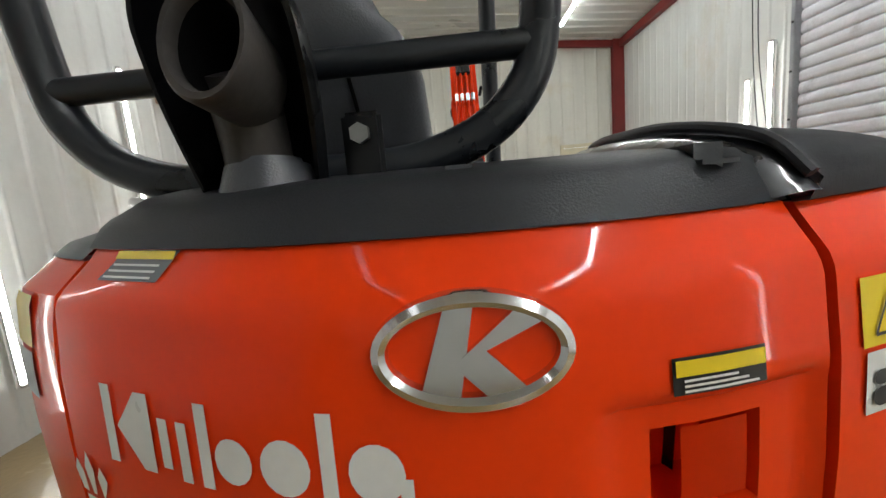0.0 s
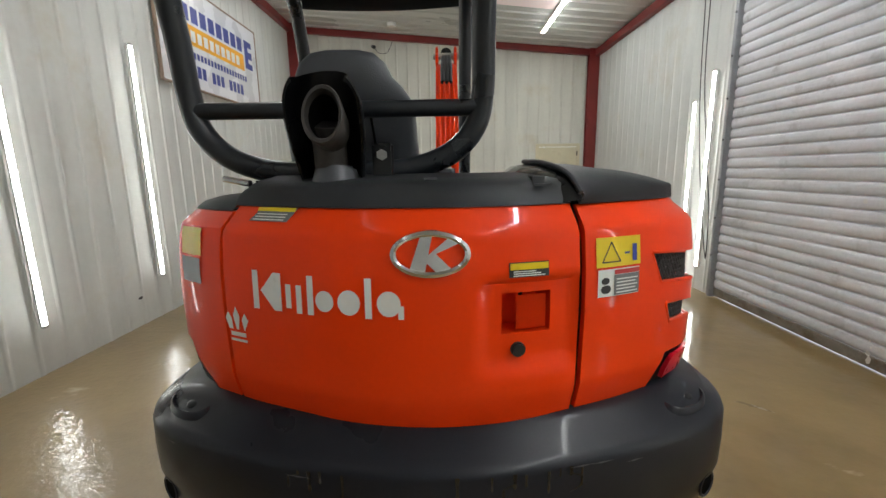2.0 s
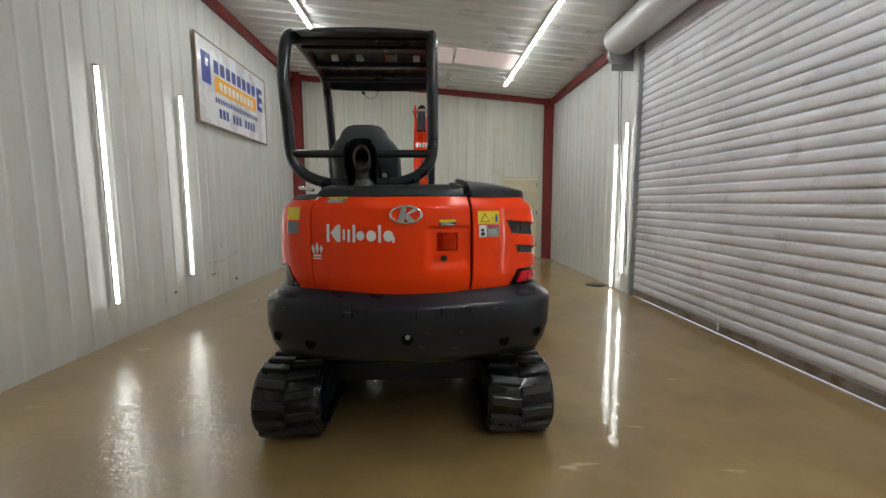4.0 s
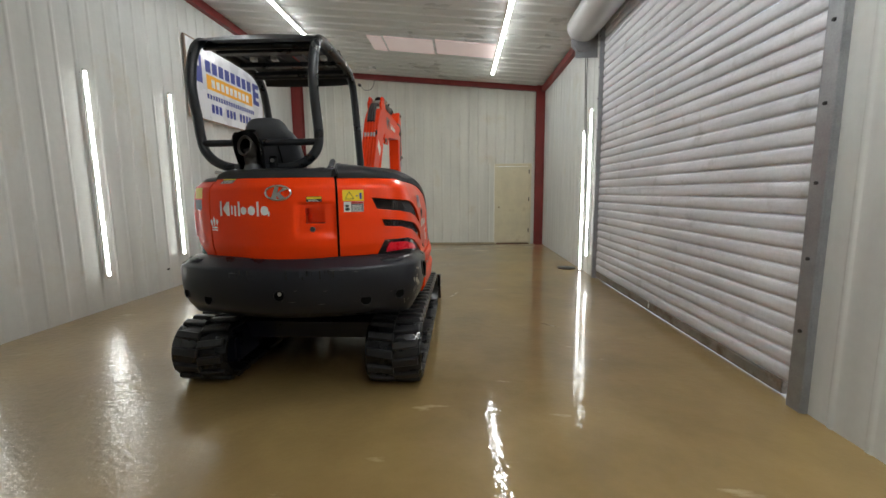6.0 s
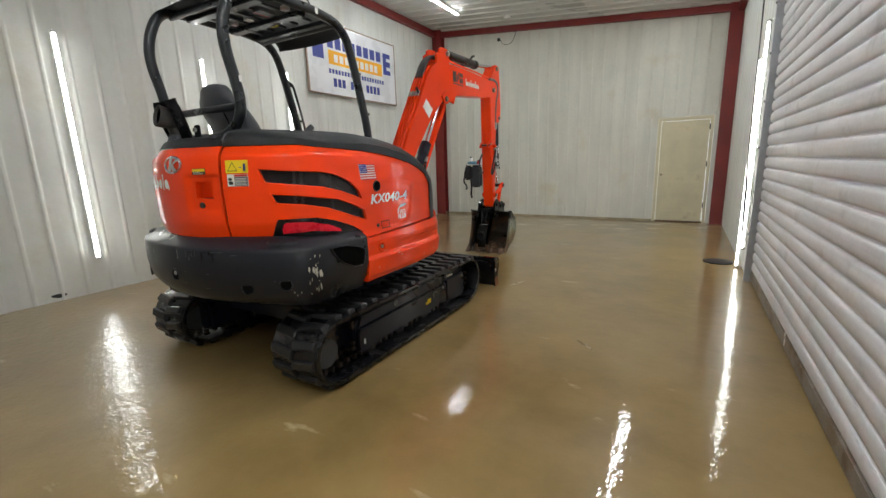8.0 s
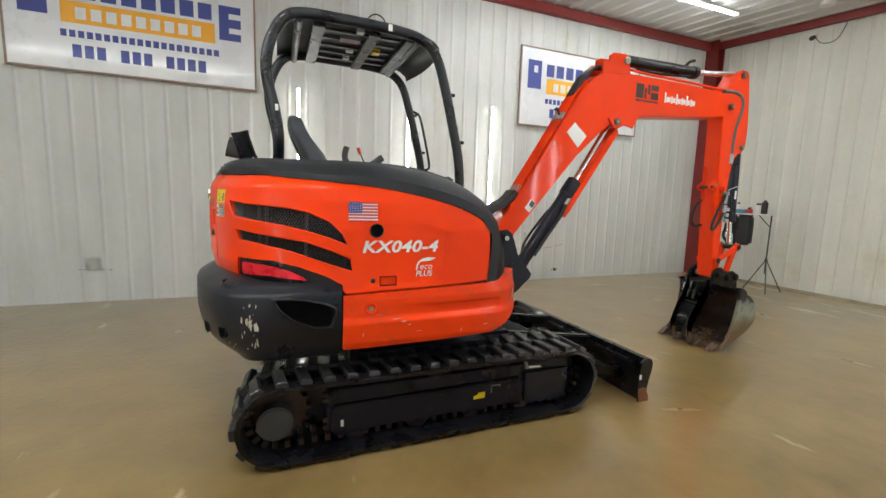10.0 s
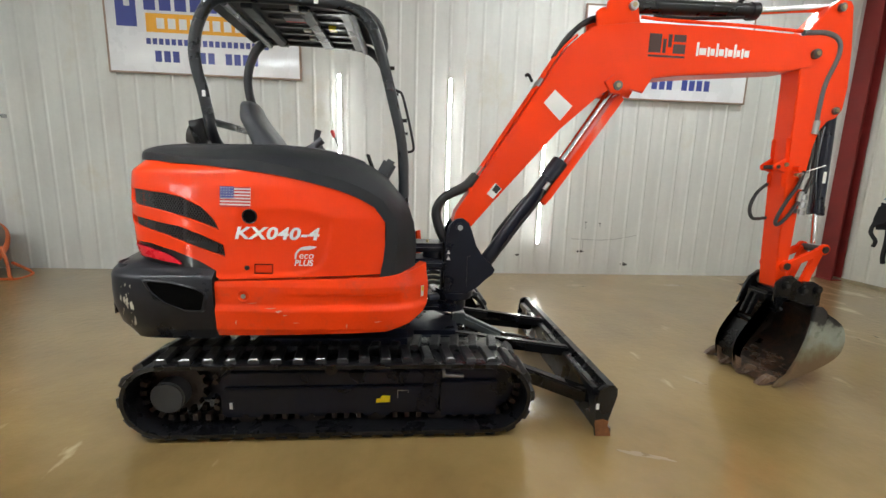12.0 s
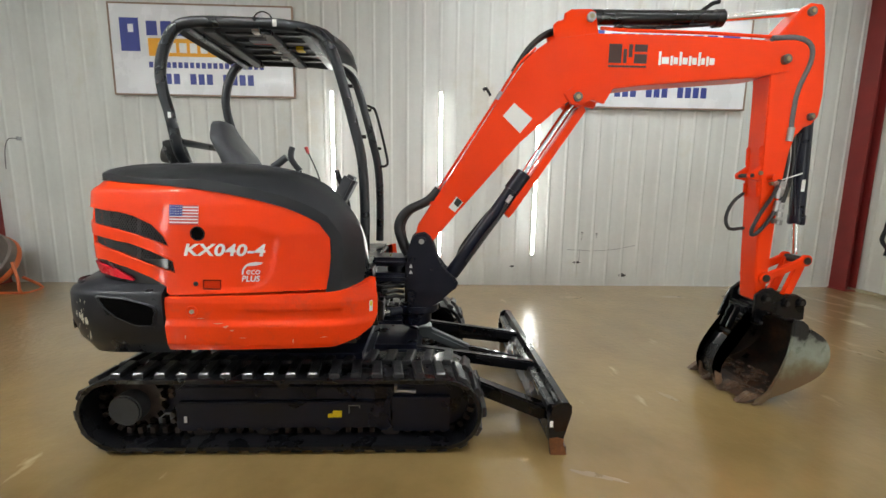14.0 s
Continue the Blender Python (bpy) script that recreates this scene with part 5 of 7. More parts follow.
# near-black discs, slightly proud, stand for the shaded depth of the sockets
for x, z, r in ((-0.005, 0.728, 0.031), (-0.52, 0.68, 0.033), (0.52, 0.68, 0.033), (-0.72, 0.70, 0.03), (0.72, 0.70, 0.03)):
    c, n = cw_point(x, z)
    s = part("tie_socket", rod(bm_new(), c - n * 0.06, c + n * 0.0025, r, 20), SOOT_SHADE, cw, "dark round socket")
    part("socket_rim", tube(bm_new(), [c + n * 0.002 + (r + 0.003) * (Vector((-n.y, n.x, 0)) * math.cos(a) + Vector((0, 0, 1)) * math.sin(a)) for a in (2 * math.pi * k / 20 for k in range(21))], 0.004, 6, 0), IRON, cw)
    if abs(x) < 0.1:
        part("socket_bolt", rod(bm_new(), c + n * 0.001 + Vector((0.004, 0, 0.012)), c + n * 0.006 + Vector((0.004, 0, 0.012)), 0.013, 8), STEEL, cw)
for sgn in (-1, 1):
    turn = Matrix.Translation((0.66 * sgn, 0.165, 0.924)) @ Matrix.Rotation(radians(38 * sgn), 4, "Z") @ Matrix.Rotation(radians(6), 4, "X")
    bm = bm_new()
    ring = [[turn @ Vector((0.085 * k * math.cos(a), 0.045 * k * math.sin(a), h)) for k, h in ((1.08, -0.012), (1.0, 0.002), (0.9, 0.006), (0.8, -0.004), (0.72, -0.006), (0.01, -0.006))] for a in (2 * math.pi * j / 24 for j in range(25))]
    grid(bm, ring)
    part("lifting_recess", bm, IRON, cw, smooth=50)
    bm = bm_new()
    bmesh.ops.create_uvsphere(bm, u_segments=16, v_segments=8, radius=0.026, matrix=turn @ Matrix.Translation((0.012, 0, -0.006)) @ Matrix.Diagonal((1, 0.8, 0.55, 1)))
    part("lifting_boss", bm, BLACK, cw, smooth=60)
    out = [Vector((0, *p)) for p in ((0.35, 0.86), (0.36, 0.868), (0.47, 0.859), (0.575, 0.832), (0.612, 0.812), (0.618, 0.795), (0.602, 0.732), (0.592, 0.722), (0.52, 0.726), (0.43, 0.766), (0.375, 0.815))]
    # near-black plate, flush with the side, painted for the vent's shade
    part("side_vent", prism(bm_new(), [(p.y, p.z) for p in out], 0.8 * sgn, 0.8415 * sgn), SOOT_SHADE, cw, "side vent, its shaded recess drawn as a black plate", smooth=0)
    bm = bm_new()
    for k in range(26):
        for lean in (0.5, -0.5):
            y0 = 0.28 + 0.0135 * k
            seg = [(y0 + lean * 0.15 * q, 0.72 + 0.15 * q) for q in np.linspace(0, 1, 9)]
            seg = [(0.8415 * sgn, yy, zz) for yy, zz in seg if 0.37 < yy < 0.6 and 0.728 + max(0.0, 0.5 - yy) * 0.35 < zz < 0.862 - max(0.0, yy - 0.45) * 0.26]
            if len(seg) > 1:
                tube(bm, seg, 0.0014, 4, 0)
    tagged(part("vent_mesh", bm, SOOT_SHADE, cw, "black wire mesh", smooth=60), kind="stuff")
    bm = bm_new()
    ctr = Vector((0.84 * sgn, 0.5, 0.79))
    grid(bm, [[Vector((x * sgn, *(ctr + (p + Vector((0.84 * sgn, 0, 0)) - ctr) * k)[1:])) for x, k in ((0.838, 0.99), (0.8445, 0.995), (0.847, 1.03), (0.845, 1.08), (0.836, 1.15))] for p in out + out[:1]])
    part("vent_rim", bm, IRON, cw, smooth=60)
# chipped paint on the exposed corner
chip = mat("bare_chipped_metal", (0.42, 0.4, 0.33), 0.5, 0.2, var=0.2)
scratch = mat("grey_scratch", (0.09, 0.09, 0.095), 0.5, 0.2, var=0.2)
def chip_at(x, z, size, tall=1.2):
    c, n = cw_point(x, z, 0.0025)
    side = Vector((-n.y, n.x, 0))
    bm = bm_new()
    rim = [bm.verts.new(c + side * size * q * 0.55 * math.cos(a) + Vector((0, 0, 1)) * size * q * tall * math.sin(a)) for a, q in ((j * math.pi / 6.5, 0.35 + 0.9 * random.random()) for j in range(13))]
    hub = bm.verts.new(c)
    for j in range(13):
        bm.faces.new((hub, rim[j], rim[(j + 1) % 13]))
    part("paint_chip", bm, chip, cw)


for x, z, size in ((0.817, 0.75, 0.026), (0.821, 0.738, 0.022), (0.812, 0.765, 0.014), (0.813, 0.845, 0.009), (0.822, 0.84, 0.007)):
    chip_at(x, z, size)
for k in range(12):
    chip_at(0.80 + 0.024 * random.random(), 0.63 + 0.23 * random.random(), 0.003 + 0.008 * random.random() ** 2, 1.9)
for k in range(8):
    chip_at(0.74 + 0.08 * random.random(), 0.625 + 0.03 * random.random(), 0.003 + 0.004 * random.random())
for k in range(10):
    x = -0.7 + 1.4 * random.random()
    z = 0.86 + 0.025 * random.random() if k % 2 else 0.62 + 0.2 * random.random()
    c, n = cw_point(x, z, 0.0025)
    side = Vector((-n.y, n.x, 0))
    bm = bm_new()
    l = 0.008 + 0.03 * random.random()
    bm.faces.new([bm.verts.new(c + side * l * a + Vector((0, 0, 1)) * 0.0022 * b) for a, b in ((-1, 0), (0, -1), (1, 0.4), (0, 1))])
    part("paint_scratch", bm, scratch, cw)

drip = mat("dark_wet_drip", (0.006, 0.0065, 0.009), 0.14, var=0.1, coat=0.6)
for k in range(16):
    x = (-0.34 + 0.2 * random.random()) if k < 5 else (0.02 + 0.42 * random.random())
    z1 = 0.884 - 0.006 * random.random()
    l, w = 0.02 + 0.05 * random.random(), 0.0022 + 0.003 * random.random()
    bm = bm_new()
    rows = []
    for j in range(6):
        c, n = cw_point(x + 0.004 * math.sin(j + k), z1 - l * j / 5, 0.0018)
        side = Vector((-n.y, n.x, 0)) * w * (1 - 0.12 * j + (0.5 if j == 4 else 0))
        rows.append([c - side, c + side])
    grid(bm, rows)
    part("drip_mark", bm, drip, cw)

# grey plastic cap over the rear door
bm = bm_new()
rows = []
for u in np.linspace(uL - 0.004, uR - gap, 36):
    p, n = plan(u)
    e = min(1, abs(u - uL) / 0.05)
    row = [surf(u, 1.4505, 0.006), surf(u, 1.475, 0.002), surf(u, 1.495 - 0.01 * (1 - e), -0.012), surf(u, 1.506 - 0.012 * (1 - e), -0.032)]
    q = row[-1]
    row += [Vector((q.x, q.y + (0.30 - q.y) * k, 1.509 + 0.012 * k - 0.012 * (1 - e))) for k in (0.2, 0.5, 1.0)]
    rows.append(row)
vs = grid(bm, rows)
bmesh.ops.solidify(bm, geom=bm.faces[:], thickness=0.004)
cap = part("rear_cap", bm, GREY, EX, "textured dark grey plastic cap", smooth=45)
bm = rod(bm_new(), (-0.235, 0.175, 1.48), (-0.235, 0.18, 1.542), 0.066, 28, 0.048, bevel=0.008)
part("pipe_collar", bm, GREY, cap)
for x in (-0.03, 0.215):
    bm = box(bm_new(), (x, 0.08, 1.475), (x + 0.06, 0.2, 1.512), 0.016, 4)
    part("moulded_rib", bm, GREY, cap)

# right-hand top cap: from the hood's upper rim over a crest to the inner wall
O, I = [], []
for u in np.linspace(uR + gap, u_y(1.493), 30):
    O.append(surf(u, side_top(u) + 0.002, 0.008))
for z in (1.12, 1.06, 0.98, 0.92, 0.888):
    O.append(surf(u_y(float(np.interp(z, (0.888, 1.0, 1.12), (1.462, 1.485, 1.495)))), z, 0.008))
crest = smooth_path([(0.348, 0.088, 1.47), (0.325, 0.14, 1.52), (0.296, 0.27, 1.546), (0.288, 0.42, 1.552), (0.305, 0.6, 1.556), (0.36, 0.86, 1.556), (0.43, 1.1, 1.537), (0.47, 1.3, 1.492), (0.52, 1.45, 1.42), (0.57, 1.56, 1.31), (0.62, 1.625, 1.2), (0.66, 1.65, 1.06), (0.69, 1.645, 0.925)], 8)
cl = np.r_[0, np.cumsum([(b - a).length for a, b in zip(crest, crest[1:])])]
ol = np.r_[0, np.cumsum([(b - a).length for a, b in zip(O, O[1:])])]
ol = ol / ol[-1]
for i, o in enumerate(O):
    # the crest's share of its length at which it has passed the same part of the hood
    s = float(np.interp(ol[i], (0.0, 0.12, 0.24, 0.75, 0.82, 1.0), (0.0, 0.02, 0.1, 0.66, 0.76, 1.0))) * cl[-1]
    I.append(Vector([float(np.interp(s, cl, [p[k] for p in crest])) for k in range(3)]))
rows = []
for i, (o, c) in enumerate(zip(O, I)):
    # an upright band along the hood's rim, then past a crease a gentle slope up to the crest
    k = ease((0.85 - o.y) / 0.45) * ease((c.z - o.z - 0.03) / 0.03)
    toward = Vector((c.x - o.x, c.y - o.y, 0)).normalized()
    way = (O[min(i + 1, len(O) - 1)] - O[max(i - 1, 0)])
    rise = Vector((0, -way.z, way.y)).normalized() if way.y > 0 or way.z < 0 else Vector((0, 0, 1))
    wide = ease((o.y - 0.45) / 0.4)
    band = o + Vector((0, 0, 0.036 * k)) * (1 - wide) + rise * (0.052 * wide) + toward * (0.008 + 0.006 * wide)
    mid = c - band
    out = Vector((o.x - 0.2, o.y - 0.9, 0.0)).normalized() * 0.3 + Vector((0, 0, 0.6))
    row = [o, o + (band - o) * 0.85 - toward * 0.004 * k, band]
    for j in range(1, 11):
        t_ = j / 10
        row.append(band + mid * t_ + out * ((0.16 - 0.1 * k) * mid.length) * math.sin(math.pi * min(1, t_ * 1.05)) * (1 - 0.5 * t_))
    rows.append(row)
bm = bm_new()
grid(bm, rows)
bmesh.ops.solidify(bm, geom=bm.faces[:], thickness=0.006)
top_cap = part("side_cap", bm, GREY, EX, "textured dark grey plastic cap over the side hood", smooth=30)
# inner liner of that cap
bm = bm_new()
inner = [p + Vector((-0.012, 0.0, -0.012)) for p in crest]
grid(bm, [[p + Vector((dx, 0, dz * max(0.15, p.z - 0.95))) for dx, dz in ((0.012, 0.0), (0.0, 0.0), (-0.035, -0.01), (-0.07, -0.05), (-0.1, -0.13), (-0.12, -0.3), (-0.13, -0.6), (-0.13, -1.0))] for p in inner])
liner = part("inner_liner", bm, BLACK, top_cap, "glossy black inner wall of the cap", smooth=60)
bm = bm_new()
tube(bm, [p + Vector((-0.003, 0, -0.002)) for p in crest[1:60]], 0.007, 8, 0)
part("edge_bead", bm, GREY, top_cap)

# frame deck and operator's platform
bm = bm_new()
box(bm, (-0.74, 0.34, 0.585), (0.74, 1.62, 0.66), 0.02)
box(bm, (-0.5, 1.5, 0.6), (0.5, 1.72, 0.78), 0.03)
part("deck", bm, BLACK, EX)
bm = bm_new()
box(bm, (-0.74, 0.62, 0.66), (0.34, 1.64, 0.94), 0.02)
box(bm, (-0.72, 0.3, 0.92), (0.30, 0.95, 1.2), 0.02)
platform = part("operator_floor", bm, BLACK, EX, "black ribbed operator's floor")
bm = bm_new()
box(bm, (0.30, 0.3, 0.9), (0.66, 1.5, 1.3), 0.04)
part("inner_housing", bm, BLACK, EX)
bm = bm_new()
box(bm, (-0.5, 0.3, 1.42), (0.30, 0.33, 1.508), 0.006)
box(bm, (-0.6, 0.3, 1.2), (0.32, 0.36, 1.43))
part("rear_crossmember", bm, BLACK, EX)
bm = bm_new()
rows = []
for u in np.linspace(u_y(0.9, -1), uL - gap, 24):
    p, n = plan(u)
    row = [surf(u, 1.437, 0.005), surf(u, 1.455, -0.005), surf(u, 1.466, -0.04)]
    q = row[-1]
    row.append(Vector((max(q.x, -0.52) if q.x < -0.52 else q.x, max(q.y, 0.3), 1.47)))
    rows.append(row)
grid(bm, rows)
bmesh.ops.solidify(bm, geom=bm.faces[:], thickness=0.004)
part("left_cap", bm, GREY, EX, smooth=50)

part("side_rail", rod(bm_new(), (-0.685, 0.5, 1.513), (-0.585, 0.47, 1.496), 0.011, 12, bevel=0.003), CHROME, EX, "bright metal rail end")

# exhaust outlet in its shield
bm = bm_new()
tube(bm, [(-0.245, 0.19, 1.44), (-0.245, 0.18, 1.54), (-0.243, 0.165, 1.60), (-0.241, 0.15, 1.64)], 0.04, 20, 5)
pipe = part("exhaust_pipe", bm, EXHAUST, EX, "grey exhaust tailpipe", smooth=50)
ax = Vector((0.0, -0.96, 0.25)).normalized()
c = Vector((-0.231, 0.08, 1.65))
s1 = Vector((1, 0, 0))
s2 = ax.cross(s1).normalized()
bm = bm_new()
grid(bm, [[c + ax * o + r * (0.96 * s1 * math.cos(a) + 1.42 * s2 * math.sin(a)) for r, o in ((0.040, -0.09), (0.045, -0.02), (0.047, 0.006), (0.045, 0.010), (0.040, 0.009), (0.0365, 0.0), (0.0355, -0.012))] for a in (2 * math.pi * k / 28 for k in range(29))])
part("pipe_mouth", bm, EXHAUST, pipe, "dull thick-rimmed pipe mouth", smooth=50)
bm = bm_new()
grid(bm, [[c - ax * o + r * (0.96 * s1 * math.cos(a) + 1.42 * s2 * math.sin(a)) for r, o in ((0.0352, 0.006), (0.034, 0.05), (0.03, 0.088), (0.001, 0.089))] for a in (2 * math.pi * k / 24 for k in range(25))])
part("pipe_bore", bm, SOOT_SHADE, pipe)
bm = bm_new()
rows = []
for t_ in np.linspace(0, 1, 19):
    yy, zz = 0.245 - 0.075 * t_, 1.50 + 0.235 * t_
    w = (0.072 + 0.016 * math.sin(math.pi * t_ * 0.8)) * (1 if t_ < 0.75 else math.sqrt(max(0.15, 1 - 0.45 * ((t_ - 0.75) / 0.25) ** 2)))
    row = []
    for k in range(13):
        a = math.pi * (-0.12 + 1.24 * k / 12)
        row.append((-0.243 + w * math.cos(a), yy - 0.075 + 0.1 * max(0.0, math.sin(a)) ** 0.6, zz + 0.012 * math.sin(a) + (0.02 * math.sin(a) if t_ == 1 else 0)))
    rows.append(row)
grid(bm, rows)
bmesh.ops.solidify(bm, geom=bm.faces[:], thickness=0.005)
part("heat_shield", bm, BLACK, EX, "black curved exhaust heat shield", smooth=50)
bm = bm_new()
box(bm, (-0.155, 0.235, 1.50), (-0.10, 0.25, 1.6), 0.006)
part("shield_bracket", bm, BLACK, EX)
bm = rod(bm_new(), (-0.128, 0.232, 1.57), (-0.128, 0.22, 1.57), 0.014, 6)
part("bracket_bolt", bm, STEEL, EX)

# canopy frame
XL, XR, TR = -0.69, 0.142, 0.033


def hoop(x):
    return [(x, 0.375, 1.74), (x, 0.352, 1.88), (x, 0.325, 2.0), (x, 0.318, 2.12), (x, 0.348, 2.25), (x, 0.42, 2.37), (x, 0.54, 2.415), (x, 0.87, 2.418), (x, 1.1, 2.41), (x, 1.26, 2.382), (x, 1.36, 2.3), (x, 1.42, 2.15), (x, 1.50, 1.85), (x, 1.555, 1.6), (x, 1.57, 1.3), (x, 1.565, 0.97)]


bend = lambda x, s: [(x + 0.31 * s, 0.37, 1.527), (x + 0.20 * s, 0.372, 1.536), (x + 0.09 * s, 0.376, 1.578), (x + 0.022 * s, 0.378, 1.65)]
cx = (XL + XR) / 2
path = [(cx, 0.37, 1.527)] + bend(XL, 1) + hoop(XL)
frame_l = part("canopy_post", tube(bm_new(), path, TR, 14, 5), PIPE, EX, "bent dark grey canopy tube", smooth=60)
path = [(cx, 0.37, 1.527)] + bend(XR, -1) + hoop(XR)
frame_r = part("canopy_post", tube(bm_new(), path, TR, 14, 5), PIPE, EX, "bent dark grey canopy tube", smooth=60)
part("cross_bar", rod(bm_new(), (XL, 0.372, 1.703), (XR, 0.372, 1.703), 0.0235, 16), PIPE, EX)
for y, z in ((0.5, 2.40), (1.24, 2.39)):
    part("roof_cross_tube", rod(bm_new(), (XL, y, z - 0.02), (XR, y, z - 0.02), 0.022, 14), PIPE, EX)
bm = bm_new()
rows = []
for x in np.linspace(XL + 0.02, XR - 0.02, 9):
    e = abs(2 * (x - cx) / (XR - XL))
    rows.append([(x, 0.38, 2.385), (x, 0.45, 2.42 + 0.02 * (1 - e ** 2)), (x, 0.6, 2.437 + 0.02 * (1 - e ** 2)), (x, 1.1, 2.434 + 0.02 * (1 - e ** 2)), (x, 1.28, 2.418 + 0.022 * (1 - e ** 2)), (x, 1.345 + 0.015 * (1 - e ** 2), 2.393 + 0.03 * (1 - e ** 2)), (x, 1.385 + 0.04 * (1 - e ** 2), 2.36 + 0.025 * (1 - e ** 2)), (x, 1.39 + 0.05 * (1 - e ** 2), 2.33)])
grid(bm, rows)
bmesh.ops.solidify(bm, geom=bm.faces[:], thickness=0.02)
roof = part("roof_panel", bm, ROOF, EX, "black pressed canopy roof", smooth=50)
for y in (0.62, 0.96, 1.2):
    part("roof_brace", box(bm_new(), (XL + 0.03, y - 0.035, 2.365), (XR - 0.03, y + 0.035, 2.395), 0.004), PIPE, roof)
for k in range(5):
    x = XL + 0.11 + 0.14 * k
    part("pressed_rib", box(bm_new(), (x - 0.025, 0.66, 2.398), (x + 0.025, 1.16, 2.412), 0.006), ROOF, roof)
for x, y, w, l, m in ((-0.517, 0.87, 0.04, 0.045, WHITE), (-0.347, 0.87, 0.045, 0.05, WHITE), (-0.132, 0.84, 0.075, 0.13, GREYINK), (0.04, 0.88, 0.045, 0.045, WHITE), (-0.307, 1.054, 0.06, 0.05, YELLOW)):
    label = part("roof_label", box(bm_new(), (x - w / 2, y - l / 2, 2.392), (x + w / 2, y + l / 2, 2.42)), m, roof, smooth=0)
    if l > 0.11:
        part("label_stripe", box(bm_new(), (x - w / 2, y - l / 2, 2.3905), (x - w / 2 + 0.012, y + l / 2, 2.3918)), REDINK, label, smooth=0)
part("hook_wire", tube(bm_new(), [(XR, 0.9, 2.445), (XR, 0.93, 2.475), (XR, 0.965, 2.485), (XR, 1.0, 2.47), (XR, 1.02, 2.44)], 0.004, 6), BLACK, frame_r)
part("tube_label", box(bm_new(), (XR + 0.0325, 1.03, 2.39), (XR + 0.0345, 1.055, 2.43)), WHITE, frame_r, smooth=0)
part("tube_label", box(bm_new(), (XR + 0.031, 0.362, 1.84), (XR + 0.0345, 0.38, 1.875)), WHITE, frame_r, smooth=0)
for x in (XL, XR):
    par = frame_l if x == XL else frame_r
    for y, z in ((1.45, 2.06), (1.53, 1.75)):
        part("knob", rod(bm_new(), (x, y + 0.02, z), (x, y + 0.055, z), 0.012, 10), BLACK, par)
part("grab_handle", tube(bm_new(), [(XL - 0.01, 1.44, 2.1), (XL - 0.01, 1.5, 2.085), (XL - 0.01, 1.545, 2.03), (XL - 0.01, 1.63, 1.68), (XL - 0.01, 1.62, 1.61), (XL - 0.01, 1.56, 1.605)], 0.011, 8), BLACK, frame_l)
# seat, levers, console
seat = bm_new()
rows = []
for z, w, y0, d in ((1.28, 0.21, 0.62, 0.14), (1.40, 0.225, 0.585, 0.17), (1.52, 0.222, 0.55, 0.18), (1.63, 0.216, 0.51, 0.165), (1.70, 0.214, 0.478, 0.14), (1.745, 0.207, 0.458, 0.125), (1.785, 0.178, 0.445, 0.118), (1.81, 0.15, 0.44, 0.112), (1.85, 0.13, 0.438, 0.1), (1.876, 0.1, 0.446, 0.075), (1.884, 0.06, 0.455, 0.045)):
    rows.append([(-0.274 + w * math.copysign(abs(math.cos(a)) ** 0.55, math.cos(a)), y0 + d / 2 + d / 2 * math.copysign(abs(math.sin(a)) ** 0.6, math.sin(a)), z) for a in (2 * math.pi * k / 28 for k in range(29))])
vs = grid(seat, rows)
seat.faces.new(vs[-1][:-1])
bmesh.ops.remove_doubles(seat, verts=seat.verts, dist=0.0005)
seat_back = part("seat_backrest", seat, VINYL, EX, "black vinyl backrest with headrest", smooth=60)
part("seat_seam", tube(bm_new(), [(-0.20, 0.462, 1.74), (-0.19, 0.504, 1.63), (-0.19, 0.545, 1.52), (-0.19, 0.585, 1.39)], 0.004, 6), SOOT_SHADE, seat_back)
part("seat_cushion", box(bm_new(), (-0.48, 0.62, 1.18), (-0.05, 1.08, 1.32), 0.05, 3), VINYL, EX)
for x in (-0.56, 0.03):
    con = part("side_console", box(bm_new(), (x - 0.07, 0.62, 1.1), (x + 0.07, 1.1, 1.42), 0.03, 3), BLACK, EX)
    far = x < 0
    stem, grip = ([(0.98, 1.4), (0.965, 1.5), (0.935, 1.56)], [(0.94, 1.55), (0.9, 1.6), (0.872, 1.65), (0.874, 1.7), (0.886, 1.74)]) if far else ([(0.93, 1.4), (0.925, 1.5), (0.945, 1.56)], [(0.94, 1.555), (0.975, 1.575), (1.01, 1.603), (1.035, 1.62)])
    part("control_lever", tube(bm_new(), [(x, *p) for p in stem], 0.008, 8), BLACK, con)
    part("lever_grip", tube(bm_new(), [(x, *p) for p in grip], 0.024, 12), VINYL, con)
    part("armrest", box(bm_new(), (x - 0.04, 0.68, 1.5), (x + 0.04, 0.95, 1.55), 0.015, 3), VINYL, con)
part("red_lever", tube(bm_new(), [(-0.6, 1.14, 1.2), (-0.6, 1.08, 1.5), (-0.6, 1.0, 1.7)], 0.006, 6), INK, EX)
part("lever_knob", rod(bm_new(), (-0.6, 1.0, 1.69), (-0.6, 0.982, 1.745), 0.012, 10, 0.016, bevel=0.004), REDINK, EX, "red lever knob")
part("travel_lever", tube(bm_new(), [(-0.3, 1.4, 0.95), (-0.3, 1.38, 1.3), (-0.3, 1.3, 1.55)], 0.01, 8), BLACK, EX)
part("travel_lever", tube(bm_new(), [(-0.2, 1.4, 0.95), (-0.2, 1.38, 1.3), (-0.2, 1.3, 1.55)], 0.01, 8), BLACK, EX)
bm = bar(bm_new(), (0.12, 1.395, 1.325), (0.12, 1.49, 1.5), 0.14, 0.085, 0.02)
part("display_console", bm, GREY, EX, "grey instrument box")
